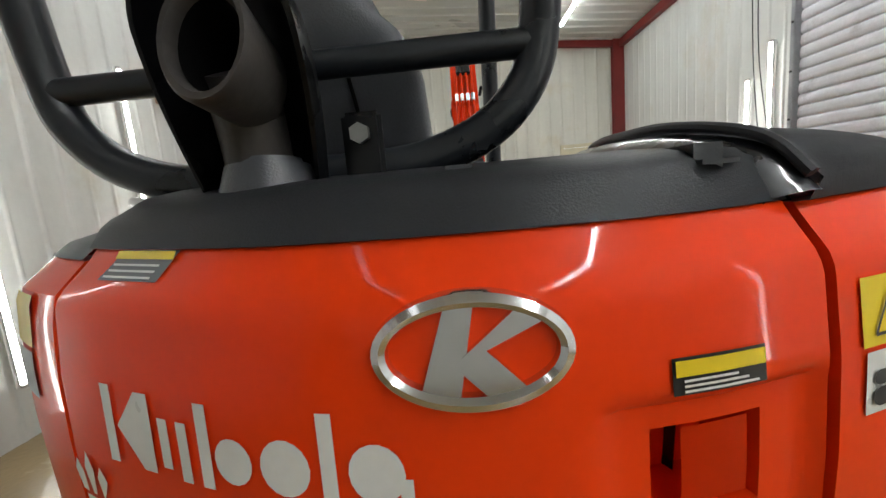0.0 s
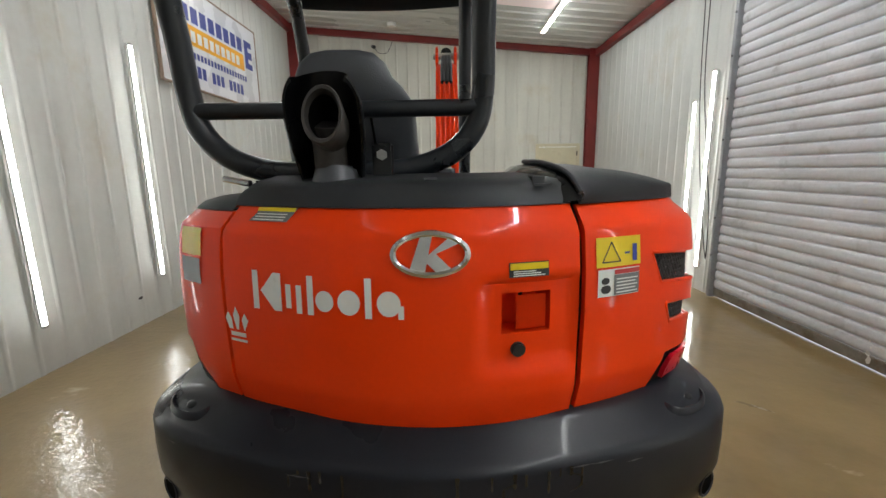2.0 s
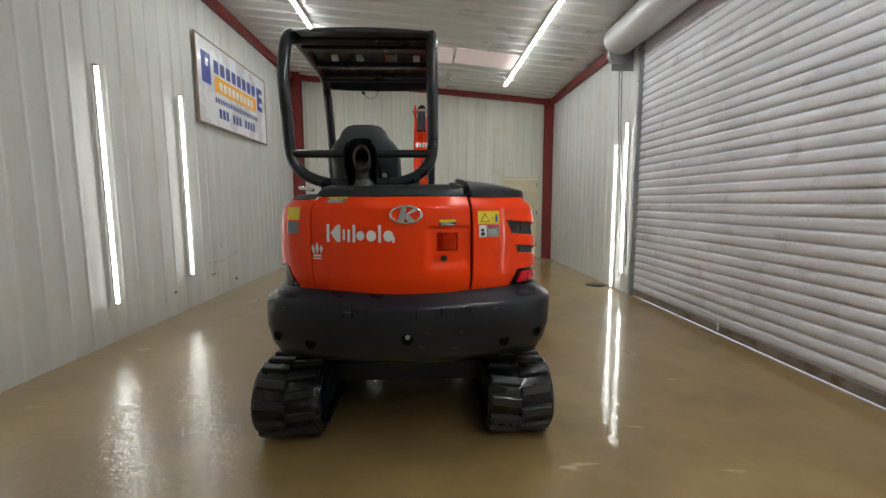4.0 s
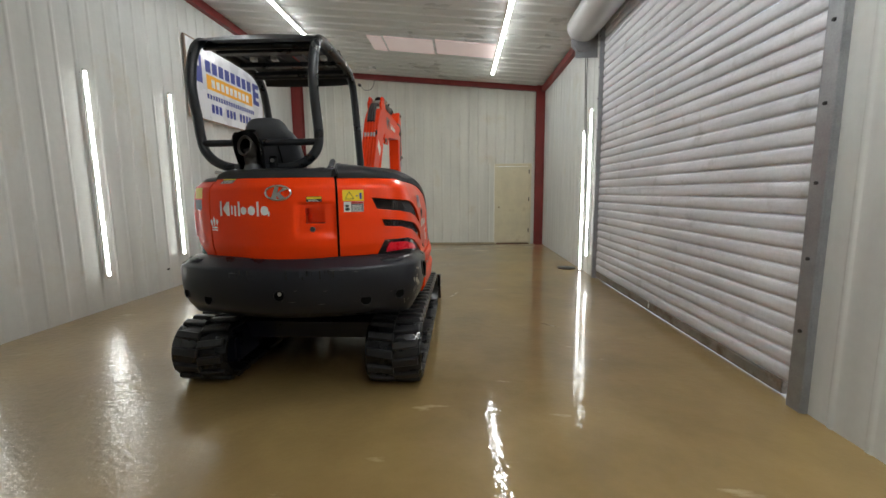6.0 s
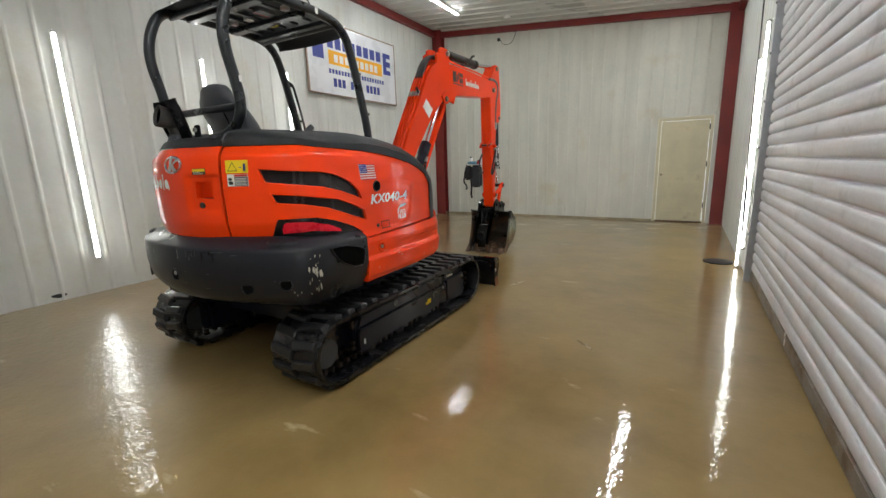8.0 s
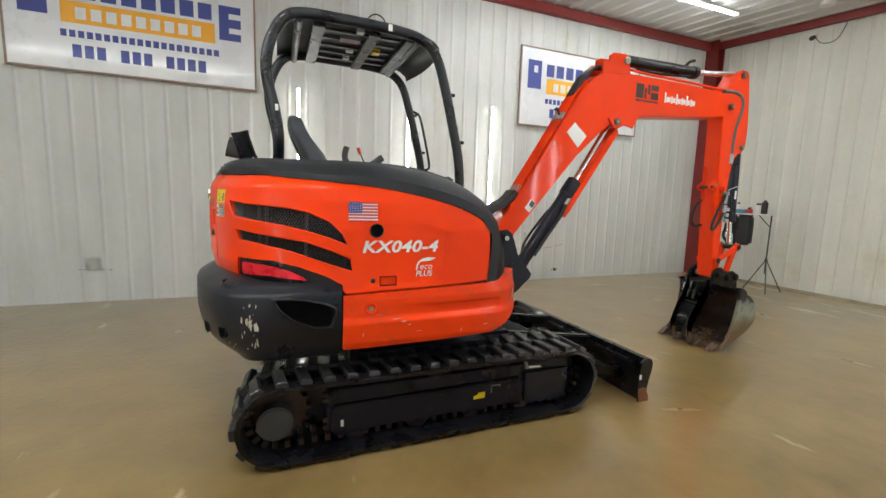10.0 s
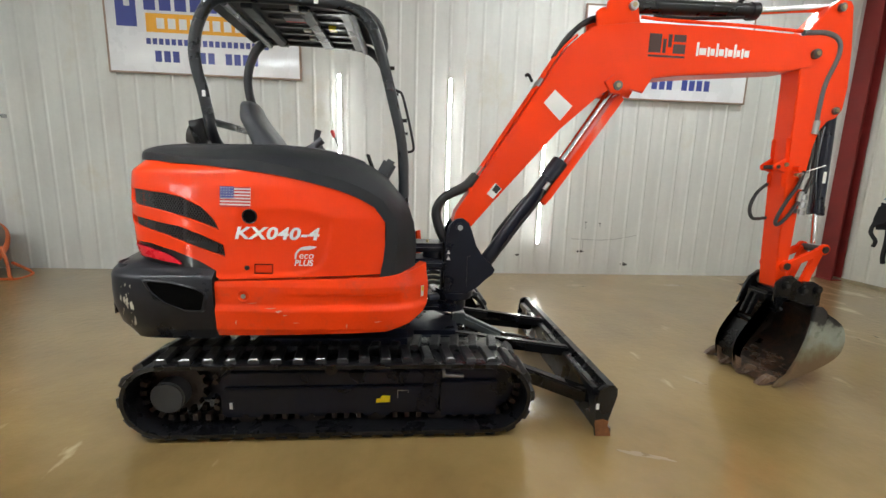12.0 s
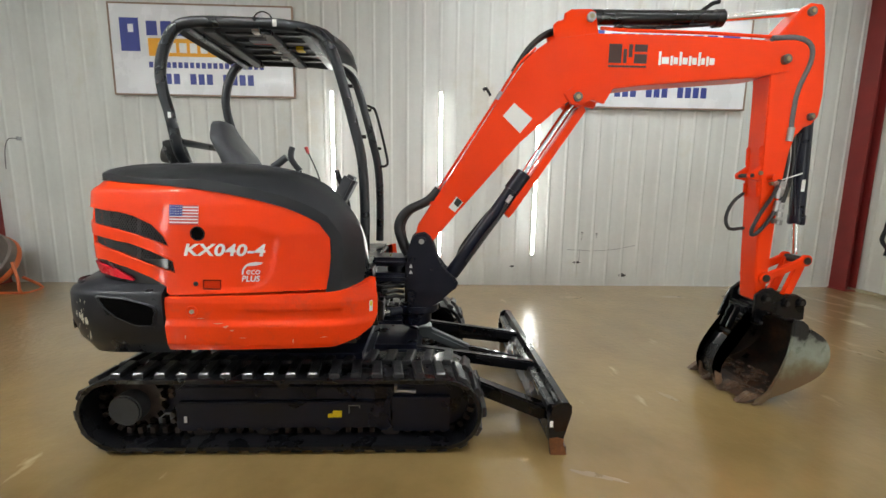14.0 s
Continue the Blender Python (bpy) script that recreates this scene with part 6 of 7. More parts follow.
part("console_post", rod(bm_new(), (0.12, 1.4, 0.95), (0.12, 1.40, 1.36), 0.02, 10), BLACK, EX)


# -- undercarriage --
Y0, Y1, ZC = 0.362, 2.088, 0.227


def loop(s, r):
    """A point at s metres along the track's run (radius r at its ends), and the way outward."""
    straight, arc = Y1 - Y0, math.pi * r
    s %= 2 * straight + 2 * arc
    if s < straight:
        return (Y0 + s, ZC + r), (0, 1)
    s -= straight
    if s < arc:
        a = math.pi / 2 - s / r
        return (Y1 + r * math.cos(a), ZC + r * math.sin(a)), (math.cos(a), math.sin(a))
    s -= arc
    if s < straight:
        return (Y1 - s, ZC - r), (0, -1)
    a = -math.pi / 2 - (s - straight) / r
    return (Y0 + r * math.cos(a), ZC + r * math.sin(a)), (math.cos(a), math.sin(a))


def lug_mesh():
    bm = bm_new()
    w, l, h = 0.18, 0.058, 0.024
    low = [(-w / 2, -l / 2 - 0.012), (w / 2, -l / 2 + 0.012), (w / 2, l / 2 + 0.012), (-w / 2, l / 2 - 0.012)]
    a = [bm.verts.new((x, y, -0.004)) for x, y in low]
    b = [bm.verts.new((x * 0.95, y * 0.88, h)) for x, y in low]
    bm.faces.new(b)
    for i in range(4):
        bm.faces.new((a[i], a[(i + 1) % 4], b[(i + 1) % 4], b[i]))
    bmesh.ops.bevel(bm, geom=[e for e in bm.edges if e.verts[0] in b and e.verts[1] in b], offset=0.006, segments=1, affect="EDGES")
    me = bpy.data.meshes.new("tread_lug")
    bmesh.ops.recalc_face_normals(bm, faces=bm.faces)
    bm.to_mesh(me)
    bm.free()
    me.materials.append(WORN_RUBBER)
    return me


LUG = lug_mesh()


def crawler(sgn):
    """One rubber track with its side frame; the running gear's middle lies a little to the left of the body's."""
    xi, xo = (0.455, 0.84) if sgn > 0 else (-0.52, -0.908)
    xm = (xi + xo) / 2
    at = lambda d: xo - (0.84 - d) * sgn
    R = 0.205
    bm = bm_new()
    prof = [(xi, R - 0.03), (xi, R - 0.006), (xi + 0.012 * sgn, R), (xo - 0.012 * sgn, R), (xo, R - 0.006), (xo, R - 0.026), (xo - 0.012 * sgn, R - 0.03), (xi + 0.012 * sgn, R - 0.032), (xi, R - 0.03)]
    total = 2 * (Y1 - Y0) + 2 * math.pi * R
    n = 110
    rows = []
    for k in range(n + 1):
        (y, z), d = loop(total * k / n, R)
        rows.append([(x, y + d[0] * (r - R), z + d[1] * (r - R)) for x, r in prof])
    grid(bm, rows)
    bmesh.ops.remove_doubles(bm, verts=bm.verts, dist=0.0005)
    belt = part("rubber_track", bm, RUBBER, EX, "wet black rubber track with staggered lugs", smooth=50)
    count = 42
    for k in range(count):
        for half, x in ((0, xm + 0.086), (0.5, xm - 0.086)):
            (y, z), d = loop(total * (k + half) / count, R)
            up = Vector((0, d[0], d[1]))
            m = Matrix((Vector((1, 0, 0)), up.cross(Vector((1, 0, 0))), up)).transposed().to_4x4()
            ob = new("tread_lug", LUG)
            ob.parent = belt
            ob.matrix_basis = Matrix.Translation((x, y, z)) @ m @ Matrix.Diagonal((-1 if half else 1, 1, 1, 1))
    bm = bm_new()
    for k in range(70):
        (y, z), d = loop(total * k / 70, R)
        if d[1] > 0.3:
            continue
        c = Vector((xm, y - d[0] * 0.045, z - d[1] * 0.045))
        up = Vector((0, d[0], d[1]))
        m = Matrix((Vector((1, 0, 0)), up.cross(Vector((1, 0, 0))), up)).transposed().to_4x4()
        for dx in (-0.05, 0.05):
            bmesh.ops.create_cube(bm, size=1, matrix=Matrix.Translation(c + Vector((dx, 0, 0))) @ m @ Matrix.Diagonal((0.035, 0.026, 0.04, 1)))
    tagged(part("guide_teeth", bm, LINK, belt, "rust-brown inner drive teeth", smooth=0), kind="stuff")
    # side frame: a box beam with a bevelled upper edge, a face plate with arches over the rollers and a flat cover in front
    f = part("track_frame", prism(bm_new(), [(0.60, 0.30), (0.66, 0.345), (2.10, 0.35), (2.135, 0.31), (2.135, 0.11), (2.05, 0.085), (0.66, 0.075), (0.60, 0.11)], at(0.60), at(0.715), 0.01), NAVY, EX, "blue-black track side frame")
    face = [(0.615, 0.225), (0.635, 0.252), (1.79, 0.258), (1.79, 0.082)]
    for y in (1.62, 1.27, 0.92):
        face += [(y + 0.11, 0.082), (y + 0.095, 0.098), (y - 0.095, 0.098), (y - 0.11, 0.082)]
    face += [(0.64, 0.082), (0.615, 0.105)]
    part("frame_plate", prism(bm_new(), face, at(0.715), at(0.745), 0.006), NAVY, f)
    part("frame_slope", prism(bm_new(), [(0.64, 0.256), (0.66, 0.335), (1.80, 0.338), (1.80, 0.262)], at(0.715), at(0.728), 0.005), NAVY, f)
    part("cover_plate", prism(bm_new(), [(1.80, 0.282), (2.12, 0.282), (2.12, 0.08), (1.80, 0.08)], at(0.716), at(0.749), 0.004), NAVY, f, "flat front cover plate")
    for y in (0.74, 1.09, 1.44, 1.79):
        bm = rod(bm_new(), (at(0.60), y, 0.085), (at(0.735), y, 0.085), 0.05, 20, bevel=0.006)
        rod(bm, (at(0.735), y, 0.085), (at(0.748), y, 0.085), 0.018, 10)
        part("track_roller", bm, mat_roller, f)
    part("top_roller", rod(bm_new(), (at(0.60), 1.2, 0.355), (at(0.74), 1.2, 0.355), 0.034, 16, bevel=0.005), mat_roller, f)
    bm = bm_new()
    n = 15
    ring = []
    for k in range(n):
        a = 2 * math.pi * k / n
        for da, r in ((-0.09, 0.13), (-0.04, 0.155), (0.04, 0.155), (0.09, 0.13)):
            ring.append((Y0 + r * math.cos(a + da), ZC + r * math.sin(a + da)))
    prism(bm, ring, at(0.62), at(0.66))
    part("drive_sprocket", bm, LINK, f)
    part("drive_housing", box(bm_new(), (min(at(0.47), at(0.61)), 0.36, 0.1), (max(at(0.47), at(0.61)), 0.7, 0.36), 0.03), NAVY, f)
    bm = rod(bm_new(), (at(0.58), 0.338, 0.2), (at(0.742), 0.338, 0.2), 0.089, 32, bevel=0.008)
    part("motor_cover", bm, MOTOR, f, "round dark grey motor cover")
    bm = rod(bm_new(), (at(0.60), Y1 - 0.01, ZC), (at(0.70), Y1 - 0.01, ZC), 0.15, 32, bevel=0.012)
    part("idler_wheel", bm, NAVY, f)
    for z in (0.13, 0.17, 0.28, 0.31):
        part("muddy_bolt", rod(bm_new(), (at(0.70), 0.585, z), (at(0.725), 0.585, z), 0.016, 6, bevel=0.002), LINK, f)
    if sgn > 0:
        part("frame_label", prism(bm_new(), [(1.443, 0.163), (1.52, 0.165), (1.522, 0.203), (1.475, 0.204), (1.468, 0.187), (1.445, 0.185)], 0.745, 0.7475), YELLOW, f, "small yellow label", smooth=0)
        part("frame_label", prism(bm_new(), [(0.66, 0.135), (0.676, 0.135), (0.676, 0.172), (0.66, 0.172)], 0.745, 0.7475), WHITE, f, smooth=0)
        part("shackle", tube(bm_new(), [(0.749, 1.562, 0.19), (0.749, 1.562, 0.235), (0.749, 1.62, 0.235), (0.749, 1.62, 0.222)], 0.003, 6, 0), STEEL, f)
        part("tension_fitting", box(bm_new(), (0.70, 1.81, 0.30), (0.735, 1.825, 0.345), 0.003), STEEL, f)
        part("tension_fitting", rod(bm_new(), (0.725, 1.825, 0.312), (0.725, 1.93, 0.305), 0.012, 10, bevel=0.003), STEEL, f)
    return belt


LINK = mat("rusty_link_steel", (0.034, 0.022, 0.016), 0.42, 0.2, var=0.4, scale=20, bump=0.2)
MOTOR = mat("grey_motor_paint", (0.05, 0.052, 0.056), 0.55, var=0.12, scale=20)
mat_pin = mat("oiled_pin_steel", (0.16, 0.15, 0.13), 0.4, 0.7, var=0.3, scale=15)
mat_roller = mat("muddy_roller_steel", (0.024, 0.018, 0.015), 0.5, 0.3, var=0.3)
crawler(1), crawler(-1)
bm = bm_new()
box(bm, (-0.62, 0.75, 0.28), (0.62, 1.65, 0.47), 0.04)
box(bm, (-0.35, 1.6, 0.28), (0.35, 1.95, 0.42), 0.03)
prism(bm, [(0.75, 0.3), (0.55, 0.24), (0.55, 0.36), (0.75, 0.45)], -0.6, 0.6, 0.01)
part("car_body", bm, NAVY, EX, "blue-black centre frame")
part("swing_bearing", rod(bm_new(), (0, 1.2, 0.46), (0, 1.2, 0.6), 0.42, 40, bevel=0.01), NAVY, EX)

# -- dozer blade --
bm = bm_new()
face = [(2.695, 0.0), (2.715, 0.0), (2.745, 0.028), (2.732, 0.09), (2.725, 0.155), (2.732, 0.225), (2.765, 0.288), (2.755, 0.302), (2.715, 0.302), (2.695, 0.235), (2.685, 0.155), (2.69, 0.07)]
prism(bm, face, -0.845, 0.845, 0.003)
blade = part("dozer_blade", bm, BLACK, EX, "black dozer blade with a worn rusty edge")
for sgn in (-1, 1):
    x0, x1 = sorted((0.832 * sgn, 0.85 * sgn))
    part("end_plate", prism(bm_new(), [(2.65, 0.17), (2.655, 0.08), (2.667, 0.0), (2.757, 0.0), (2.745, 0.035), (2.733, 0.066), (2.737, 0.1), (2.747, 0.135), (2.774, 0.24), (2.772, 0.283), (2.752, 0.302), (2.70, 0.305), (2.668, 0.285)], x0, x1, 0.003), BLACK, blade)
    tipx = 0.8505 * sgn
    part("worn_tip", prism(bm_new(), [(2.656, 0.078), (2.668, 0.002), (2.756, 0.002), (2.744, 0.035), (2.732, 0.066), (2.735, 0.093), (2.70, 0.105), (2.655, 0.098)], min(tipx, tipx + 0.003 * sgn), max(tipx, tipx + 0.003 * sgn)), mat("rust_brown_steel", (0.2, 0.075, 0.025), 0.6, 0.1, var=0.35, scale=20, bump=0.3), blade, "rust-brown worn corner", smooth=0)
    part("blade_arm", bar(bm_new(), (0.31 * sgn, 1.85, 0.33), (0.62 * sgn, 2.70, 0.12), 0.075, 0.09, 0.012), BLACK, blade)
    part("blade_strut", bar(bm_new(), (0.28 * sgn, 1.9, 0.37), (0.28 * sgn, 2.70, 0.26), 0.06, 0.07, 0.01), BLACK, blade)
part("wear_edge", prism(bm_new(), [(2.692, -0.0), (2.754, 0.0), (2.752, 0.05), (2.735, 0.05)], -0.852, 0.852, 0.002), RUST, blade, "rusty worn cutting edge")
part("stiffener", bar(bm_new(), (-0.8, 2.68, 0.24), (0.8, 2.68, 0.24), 0.05, 0.05, 0.008), BLACK, blade)
bm = bar(bm_new(), (0.0, 1.94, 0.42), (0.0, 2.3, 0.255), 0.09, 0.07, 0.02)
box(bm, (-0.05, 1.93, 0.37), (0.06, 2.02, 0.45), 0.006)
part("blade_cylinder", bm, mat("grey_cylinder_paint", (0.06, 0.07, 0.075), 0.4, var=0.15), EX, "dark grey blade cylinder")
part("blade_rod", rod(bm_new(), (0, 1.78, 0.49), (0, 1.95, 0.414), 0.028, 14), CHROME, EX)
part("blade_clevis", bar(bm_new(), (0, 2.28, 0.262), (0, 2.7, 0.17), 0.05, 0.06, 0.01), BLACK, EX)
for x in (-0.835, 0.853):
    part("number_sticker", prism(bm_new(), [(2.655, 0.165), (2.672, 0.165), (2.672, 0.2), (2.655, 0.2)], x, x + 0.0015), WHITE, blade, smooth=0)

# -- boom foot, boom, arm --
BX = 0.05


def near(p, x=0.14):
    """From the boom's middle plane to its side plate, along the sight of the outline."""
    k = (2.9 - x) / (2.9 - BX)
    return 2.0 + (p[0] - 2.0) * k, 1.45 + (p[1] - 1.45) * k


bm = bm_new()
post = [(1.85, 1.0), (1.875, 1.09), (1.915, 1.13), (1.965, 1.14), (2.005, 1.11), (2.03, 1.05), (2.06, 0.96), (2.113, 0.88), (2.16, 0.84), (2.195, 0.795), (2.18, 0.76), (2.135, 0.725), (2.082, 0.673)]
post += [(2.0, 0.62), (1.85, 0.62)]
prism(bm, post, BX + 0.075, BX + 0.125, 0.008), prism(bm, post, BX - 0.125, BX - 0.075, 0.008)
box(bm, (BX - 0.08, 1.83, 0.6), (BX + 0.08, 2.0, 0.96), 0.02)
bracket = part("swing_bracket", bm, NAVY, EX, "blue-black boom swing bracket")
part("swing_pin", rod(bm_new(), (BX, 1.925, 0.62), (BX, 1.925, 0.98), 0.082, 28, bevel=0.01), NAVY, bracket)
part("post_collar", rod(bm_new(), (BX, 1.925, 0.575), (BX, 1.925, 0.642), 0.14, 32, bevel=0.014), NAVY, bracket)
part("foot_boss", rod(bm_new(), (BX, 1.9, 0.49), (BX, 1.9, 0.58), 0.115, 28, bevel=0.012), NAVY, bracket)
part("collar_rim", rod(bm_new(), (BX, 1.925, 0.64), (BX, 1.925, 0.652), 0.105, 28, bevel=0.004), STEEL, bracket, "worn bright ring")
for x in (BX - 0.13, BX + 0.1):
    part("post_rib", box(bm_new(), (x, 1.99, 0.665), (x + 0.032, 2.035, 0.9), 0.012), NAVY, bracket)
for z0, z1, y1 in ((0.905, 0.965, 1.86), (0.785, 0.86, 1.86), (0.5, 0.56, 1.84)):
    part("swing_lug", box(bm_new(), (BX - 0.13, 1.6, z0), (BX + 0.13, y1, z1), 0.026, 3), NAVY, bracket)
part("lug_web", rod(bm_new(), (BX, 1.78, 0.8), (BX, 1.78, 0.95), 0.075, 24, bevel=0.008), NAVY, bracket)
part("grease_fitting", rod(bm_new(), (BX + 0.05, 1.735, 0.965), (BX + 0.05, 1.735, 0.985), 0.009, 8, bevel=0.002), BRASS, bracket)
part("pivot_pin", rod(bm_new(), (BX - 0.14, 1.945, 1.08), (BX + 0.145, 1.945, 1.08), 0.03, 18, bevel=0.004), NAVY, bracket)
part("pin_head", rod(bm_new(), (BX + 0.14, 1.945, 1.08), (BX + 0.15, 1.945, 1.08), 0.018, 12), STEEL, bracket)
part("swing_rod", rod(bm_new(), (0.27, 1.55, 0.603), (0.2, 1.75, 0.603), 0.019, 14), CHROME, EX)
part("rod_eye", rod(bm_new(), (0.21, 1.735, 0.603), (0.17, 1.81, 0.603), 0.03, 14, bevel=0.004), NAVY, EX)
for k in range(2):
    part("bracket_mark", prism(bm_new(), [(1.862, 0.86 + 0.04 * k), (1.887, 0.86 + 0.04 * k), (1.8745, 0.888 + 0.04 * k)], BX + 0.125, BX + 0.127), WHITE, bracket, smooth=0)

part("bracket_gusset", prism(bm_new(), [(2.06, 0.84), (2.155, 0.83), (2.19, 0.79), (2.08, 0.69)], BX - 0.07, BX + 0.07, 0.01), NAVY, bracket)
for k in range(5):
    zz = 0.68 + 0.03 * k
    part("swing_hose", tube(bm_new(), [(BX + 0.15 - 0.02 * k, 1.56, zz - 0.02), (BX + 0.17 - 0.015 * k, 1.66, zz + 0.01 * (k % 3)), (BX + 0.14 - 0.02 * k, 1.76, zz + 0.03), (BX + 0.09 - 0.03 * k, 1.82, zz + 0.01)], 0.014, 8), HOSE, bracket, "black hydraulic hose")
for k in range(3):
    part("hose_fitting", rod(bm_new(), (BX + 0.16 - 0.02 * k, 1.60, 0.70 + 0.09 * k), (BX + 0.17 - 0.02 * k, 1.645, 0.71 + 0.09 * k), 0.017, 6, bevel=0.002), STEEL, bracket)

# boom: two side plates round a box section
back = [(1.90, 1.10), (1.915, 1.17), (2.455, 2.019), (2.535, 2.15), (2.612, 2.262), (2.70, 2.345), (2.808, 2.418), (2.92, 2.44), (3.2, 2.445), (3.7, 2.445), (4.2, 2.43), (4.36, 2.405)]
tip = [(4.425, 2.36), (4.44, 2.29), (4.40, 2.235)]
under = [(4.182, 2.192), (3.8, 2.16), (3.4, 2.125), (3.22, 2.10), (3.05, 2.075), (2.96, 2.05), (2.90, 2.00), (2.836, 1.955), (2.6, 1.74), (2.155, 1.225), (2.03, 1.075), (1.955, 1.04)]
outline = [near(p, 0.135) for p in back + tip + under]
bm = prism(bm_new(), outline, BX - 0.085, BX + 0.085, 0.006)
boom = part("boom", bm, RED, EX, "red cranked boom", smooth=25)
ears = [near(p, 0.135) for p in ((2.80, 2.40), (2.79, 2.49), (2.82, 2.515), (2.856, 2.51), (2.862, 2.56), (2.9, 2.585), (3.03, 2.59), (3.06, 2.57), (3.09, 2.44))]
for x in (BX - 0.088, BX + 0.066):
    part("cylinder_ear", prism(bm_new(), ears, x, x + 0.022, 0.004), RED, boom)
lug = [near(p, 0.135) for p in ((2.88, 2.06), (2.94, 2.11), (3.05, 2.15), (3.22, 2.125), (3.15, 2.0), (3.06, 2.02), (2.99, 1.985), (2.93, 1.99))]
for x in (BX - 0.1, BX + 0.078):
    part("cylinder_ear", prism(bm_new(), lug, x, x + 0.022, 0.004), RED, boom)
for p, r in (((2.973, 2.04), 0.03), ((3.031, 2.538), 0.028), ((4.36, 2.309), 0.03)):
    y, z = near(p)
    pin = part("pin", rod(bm_new(), (BX - 0.11, y, z), (BX + 0.112, y, z), r, 18, bevel=0.004), STEEL if r < 0.03 else mat_pin, boom, "greased pin")
    part("pin_bolt", rod(bm_new(), (BX + 0.112, y, z), (BX + 0.119, y, z), 0.016, 6, bevel=0.002), BRASS, pin)
y, z = near((2.578, 1.9))
sq = [near(p, 0.135) for p in ((2.479, 1.911), (2.551, 1.996), (2.677, 1.897), (2.598, 1.800))]
part("blank_sticker", prism(bm_new(), sq, BX + 0.085, BX + 0.0875), WHITE, boom, "blank white square sticker", smooth=0)
part("lift_label", prism(bm_new(), [near(p, 0.135) for p in ((2.125, 1.30), (2.17, 1.265), (2.225, 1.335), (2.18, 1.375))], BX + 0.085, BX + 0.0875), WHITE, boom, smooth=0)
part("label_panel", prism(bm_new(), [near(p, 0.135) for p in ((2.16, 1.325), (2.19, 1.30), (2.22, 1.338), (2.185, 1.367))], BX + 0.0875, BX + 0.089), INK, boom, smooth=0)
# dealer mark: dark plain blocks; maker's mark: white plain blocks
for y0, y1, z0, z1 in ((3.165, 3.25, 2.262, 2.38), (3.262, 3.285, 2.262, 2.35), (3.297, 3.322, 2.30, 2.38), (3.335, 3.42, 2.335, 2.38), (3.335, 3.42, 2.262, 2.32), (3.165, 3.42, 2.235, 2.248)):
    q = [near(p, 0.135) for p in ((y0, z0), (y1, z0), (y1, z1), (y0, z1))]
    part("dealer_mark", prism(bm_new(), q, BX + 0.085, BX + 0.0872), mat_dark, boom, smooth=0)
yy = 3.50
for wdt, tall in ((0.07, 1), (0.05, 0), (0.055, 1), (0.052, 0), (0.045, 1), (0.055, 0)):
    h = 0.085 if tall else 0.06
    for a, b, c, d in ((0, 0.016, 0, h), (0.022, wdt, 0.008, 0.05)):
        q = [near(p, 0.135) for p in ((yy + a, 2.255 + c), (yy + b, 2.255 + c), (yy + b, 2.255 + d), (yy + a, 2.255 + d))]
        part("mark_block", prism(bm_new(), q, BX + 0.085, BX + 0.0872), WHITE, boom, smooth=0)
    yy += wdt + 0.01
# pipes along the boom's back and top
for k, x in enumerate((-0.052, -0.018, 0.018, 0.052)):
    lowp = [near(p, 0.135) for p in ((2.0, 1.303), (2.2, 1.618), (2.455, 2.019), (2.535, 2.15), (2.612, 2.262), (2.70, 2.345))]
    part("hydraulic_pipe", tube(bm_new(), [(BX + x, y - 0.012, z + 0.008) for y, z in lowp], 0.0085, 8, 4), RED, boom)
for p in ((2.03, 1.345), (2.46, 2.02)):
    y, z = near(p, 0.135)
    for x in (-0.052, -0.018, 0.018, 0.052):
        part("pipe_fitting", rod(bm_new(), (BX + x, y - 0.022, z + 0.0), (BX + x, y + 0.008, z + 0.05), 0.0135, 6, bevel=0.002), STEEL, boom)
    part("pipe_clamp", box(bm_new(), (BX - 0.075, y - 0.03, z - 0.03), (BX + 0.075, y + 0.005, z - 0.005), 0.006), RED, boom)
for x in (-0.03, 0.0, 0.03):
    part("boom_hose", tube(bm_new(), [(BX + x, *near((2.56, 2.225))), (BX + x, *near((2.66, 2.375))), (BX + x * 0.8, *near((2.79, 2.47))), (BX + x * 0.5, *near((2.95, 2.49)))], 0.017, 10), HOSE, boom, "black hydraulic hose")
for k, x in enumerate((-0.045, 0.0, 0.045)):
    part("foot_hose", tube(bm_new(), [(BX + x, *near((2.06, 1.42))), (BX + x, 1.985, 1.345), (BX + x, 1.86 - 0.006 * k, 1.275), (BX + x * 1.1, 1.80 - 0.006 * k, 1.18), (BX + x * 1.2, 1.81, 1.07), (BX + x * 1.3, 1.85, 0.98)], 0.031, 10), HOSE, boom, "thick black sheathed hose")
    part("hose_fitting", rod(bm_new(), (BX + x, *near((2.06, 1.42))), (BX + x, *near((2.10, 1.48))), 0.016, 8, bevel=0.003), STEEL, boom)
for x in (0.06,):
    part("top_pipe", tube(bm_new(), [(BX + x, *near(p, 0.11)) for p in ((3.1, 2.475), (3.3, 2.465), (3.8, 2.462), (4.2, 2.45), (4.3, 2.455))], 0.011, 8), RED, boom)
part("boom_lamp_bracket", tube(bm_new(), [(BX + 0.09, 2.38, 2.02), (BX + 0.1, 2.35, 2.06), (BX + 0.1, 2.33, 2.05)], 0.01, 6), BLACK, boom)

# boom cylinder under the boom
bm = rod(bm_new(), (BX, 2.15, 0.83), (BX, 2.605, 1.485), 0.05, 22, bevel=0.006)
rod(bm, (BX, 2.555, 1.413), (BX, 2.64, 1.535), 0.06, 22, bevel=0.006)
boom_cyl = part("boom_cylinder", bm, NAVY, EX, "blue-black hydraulic cylinder")
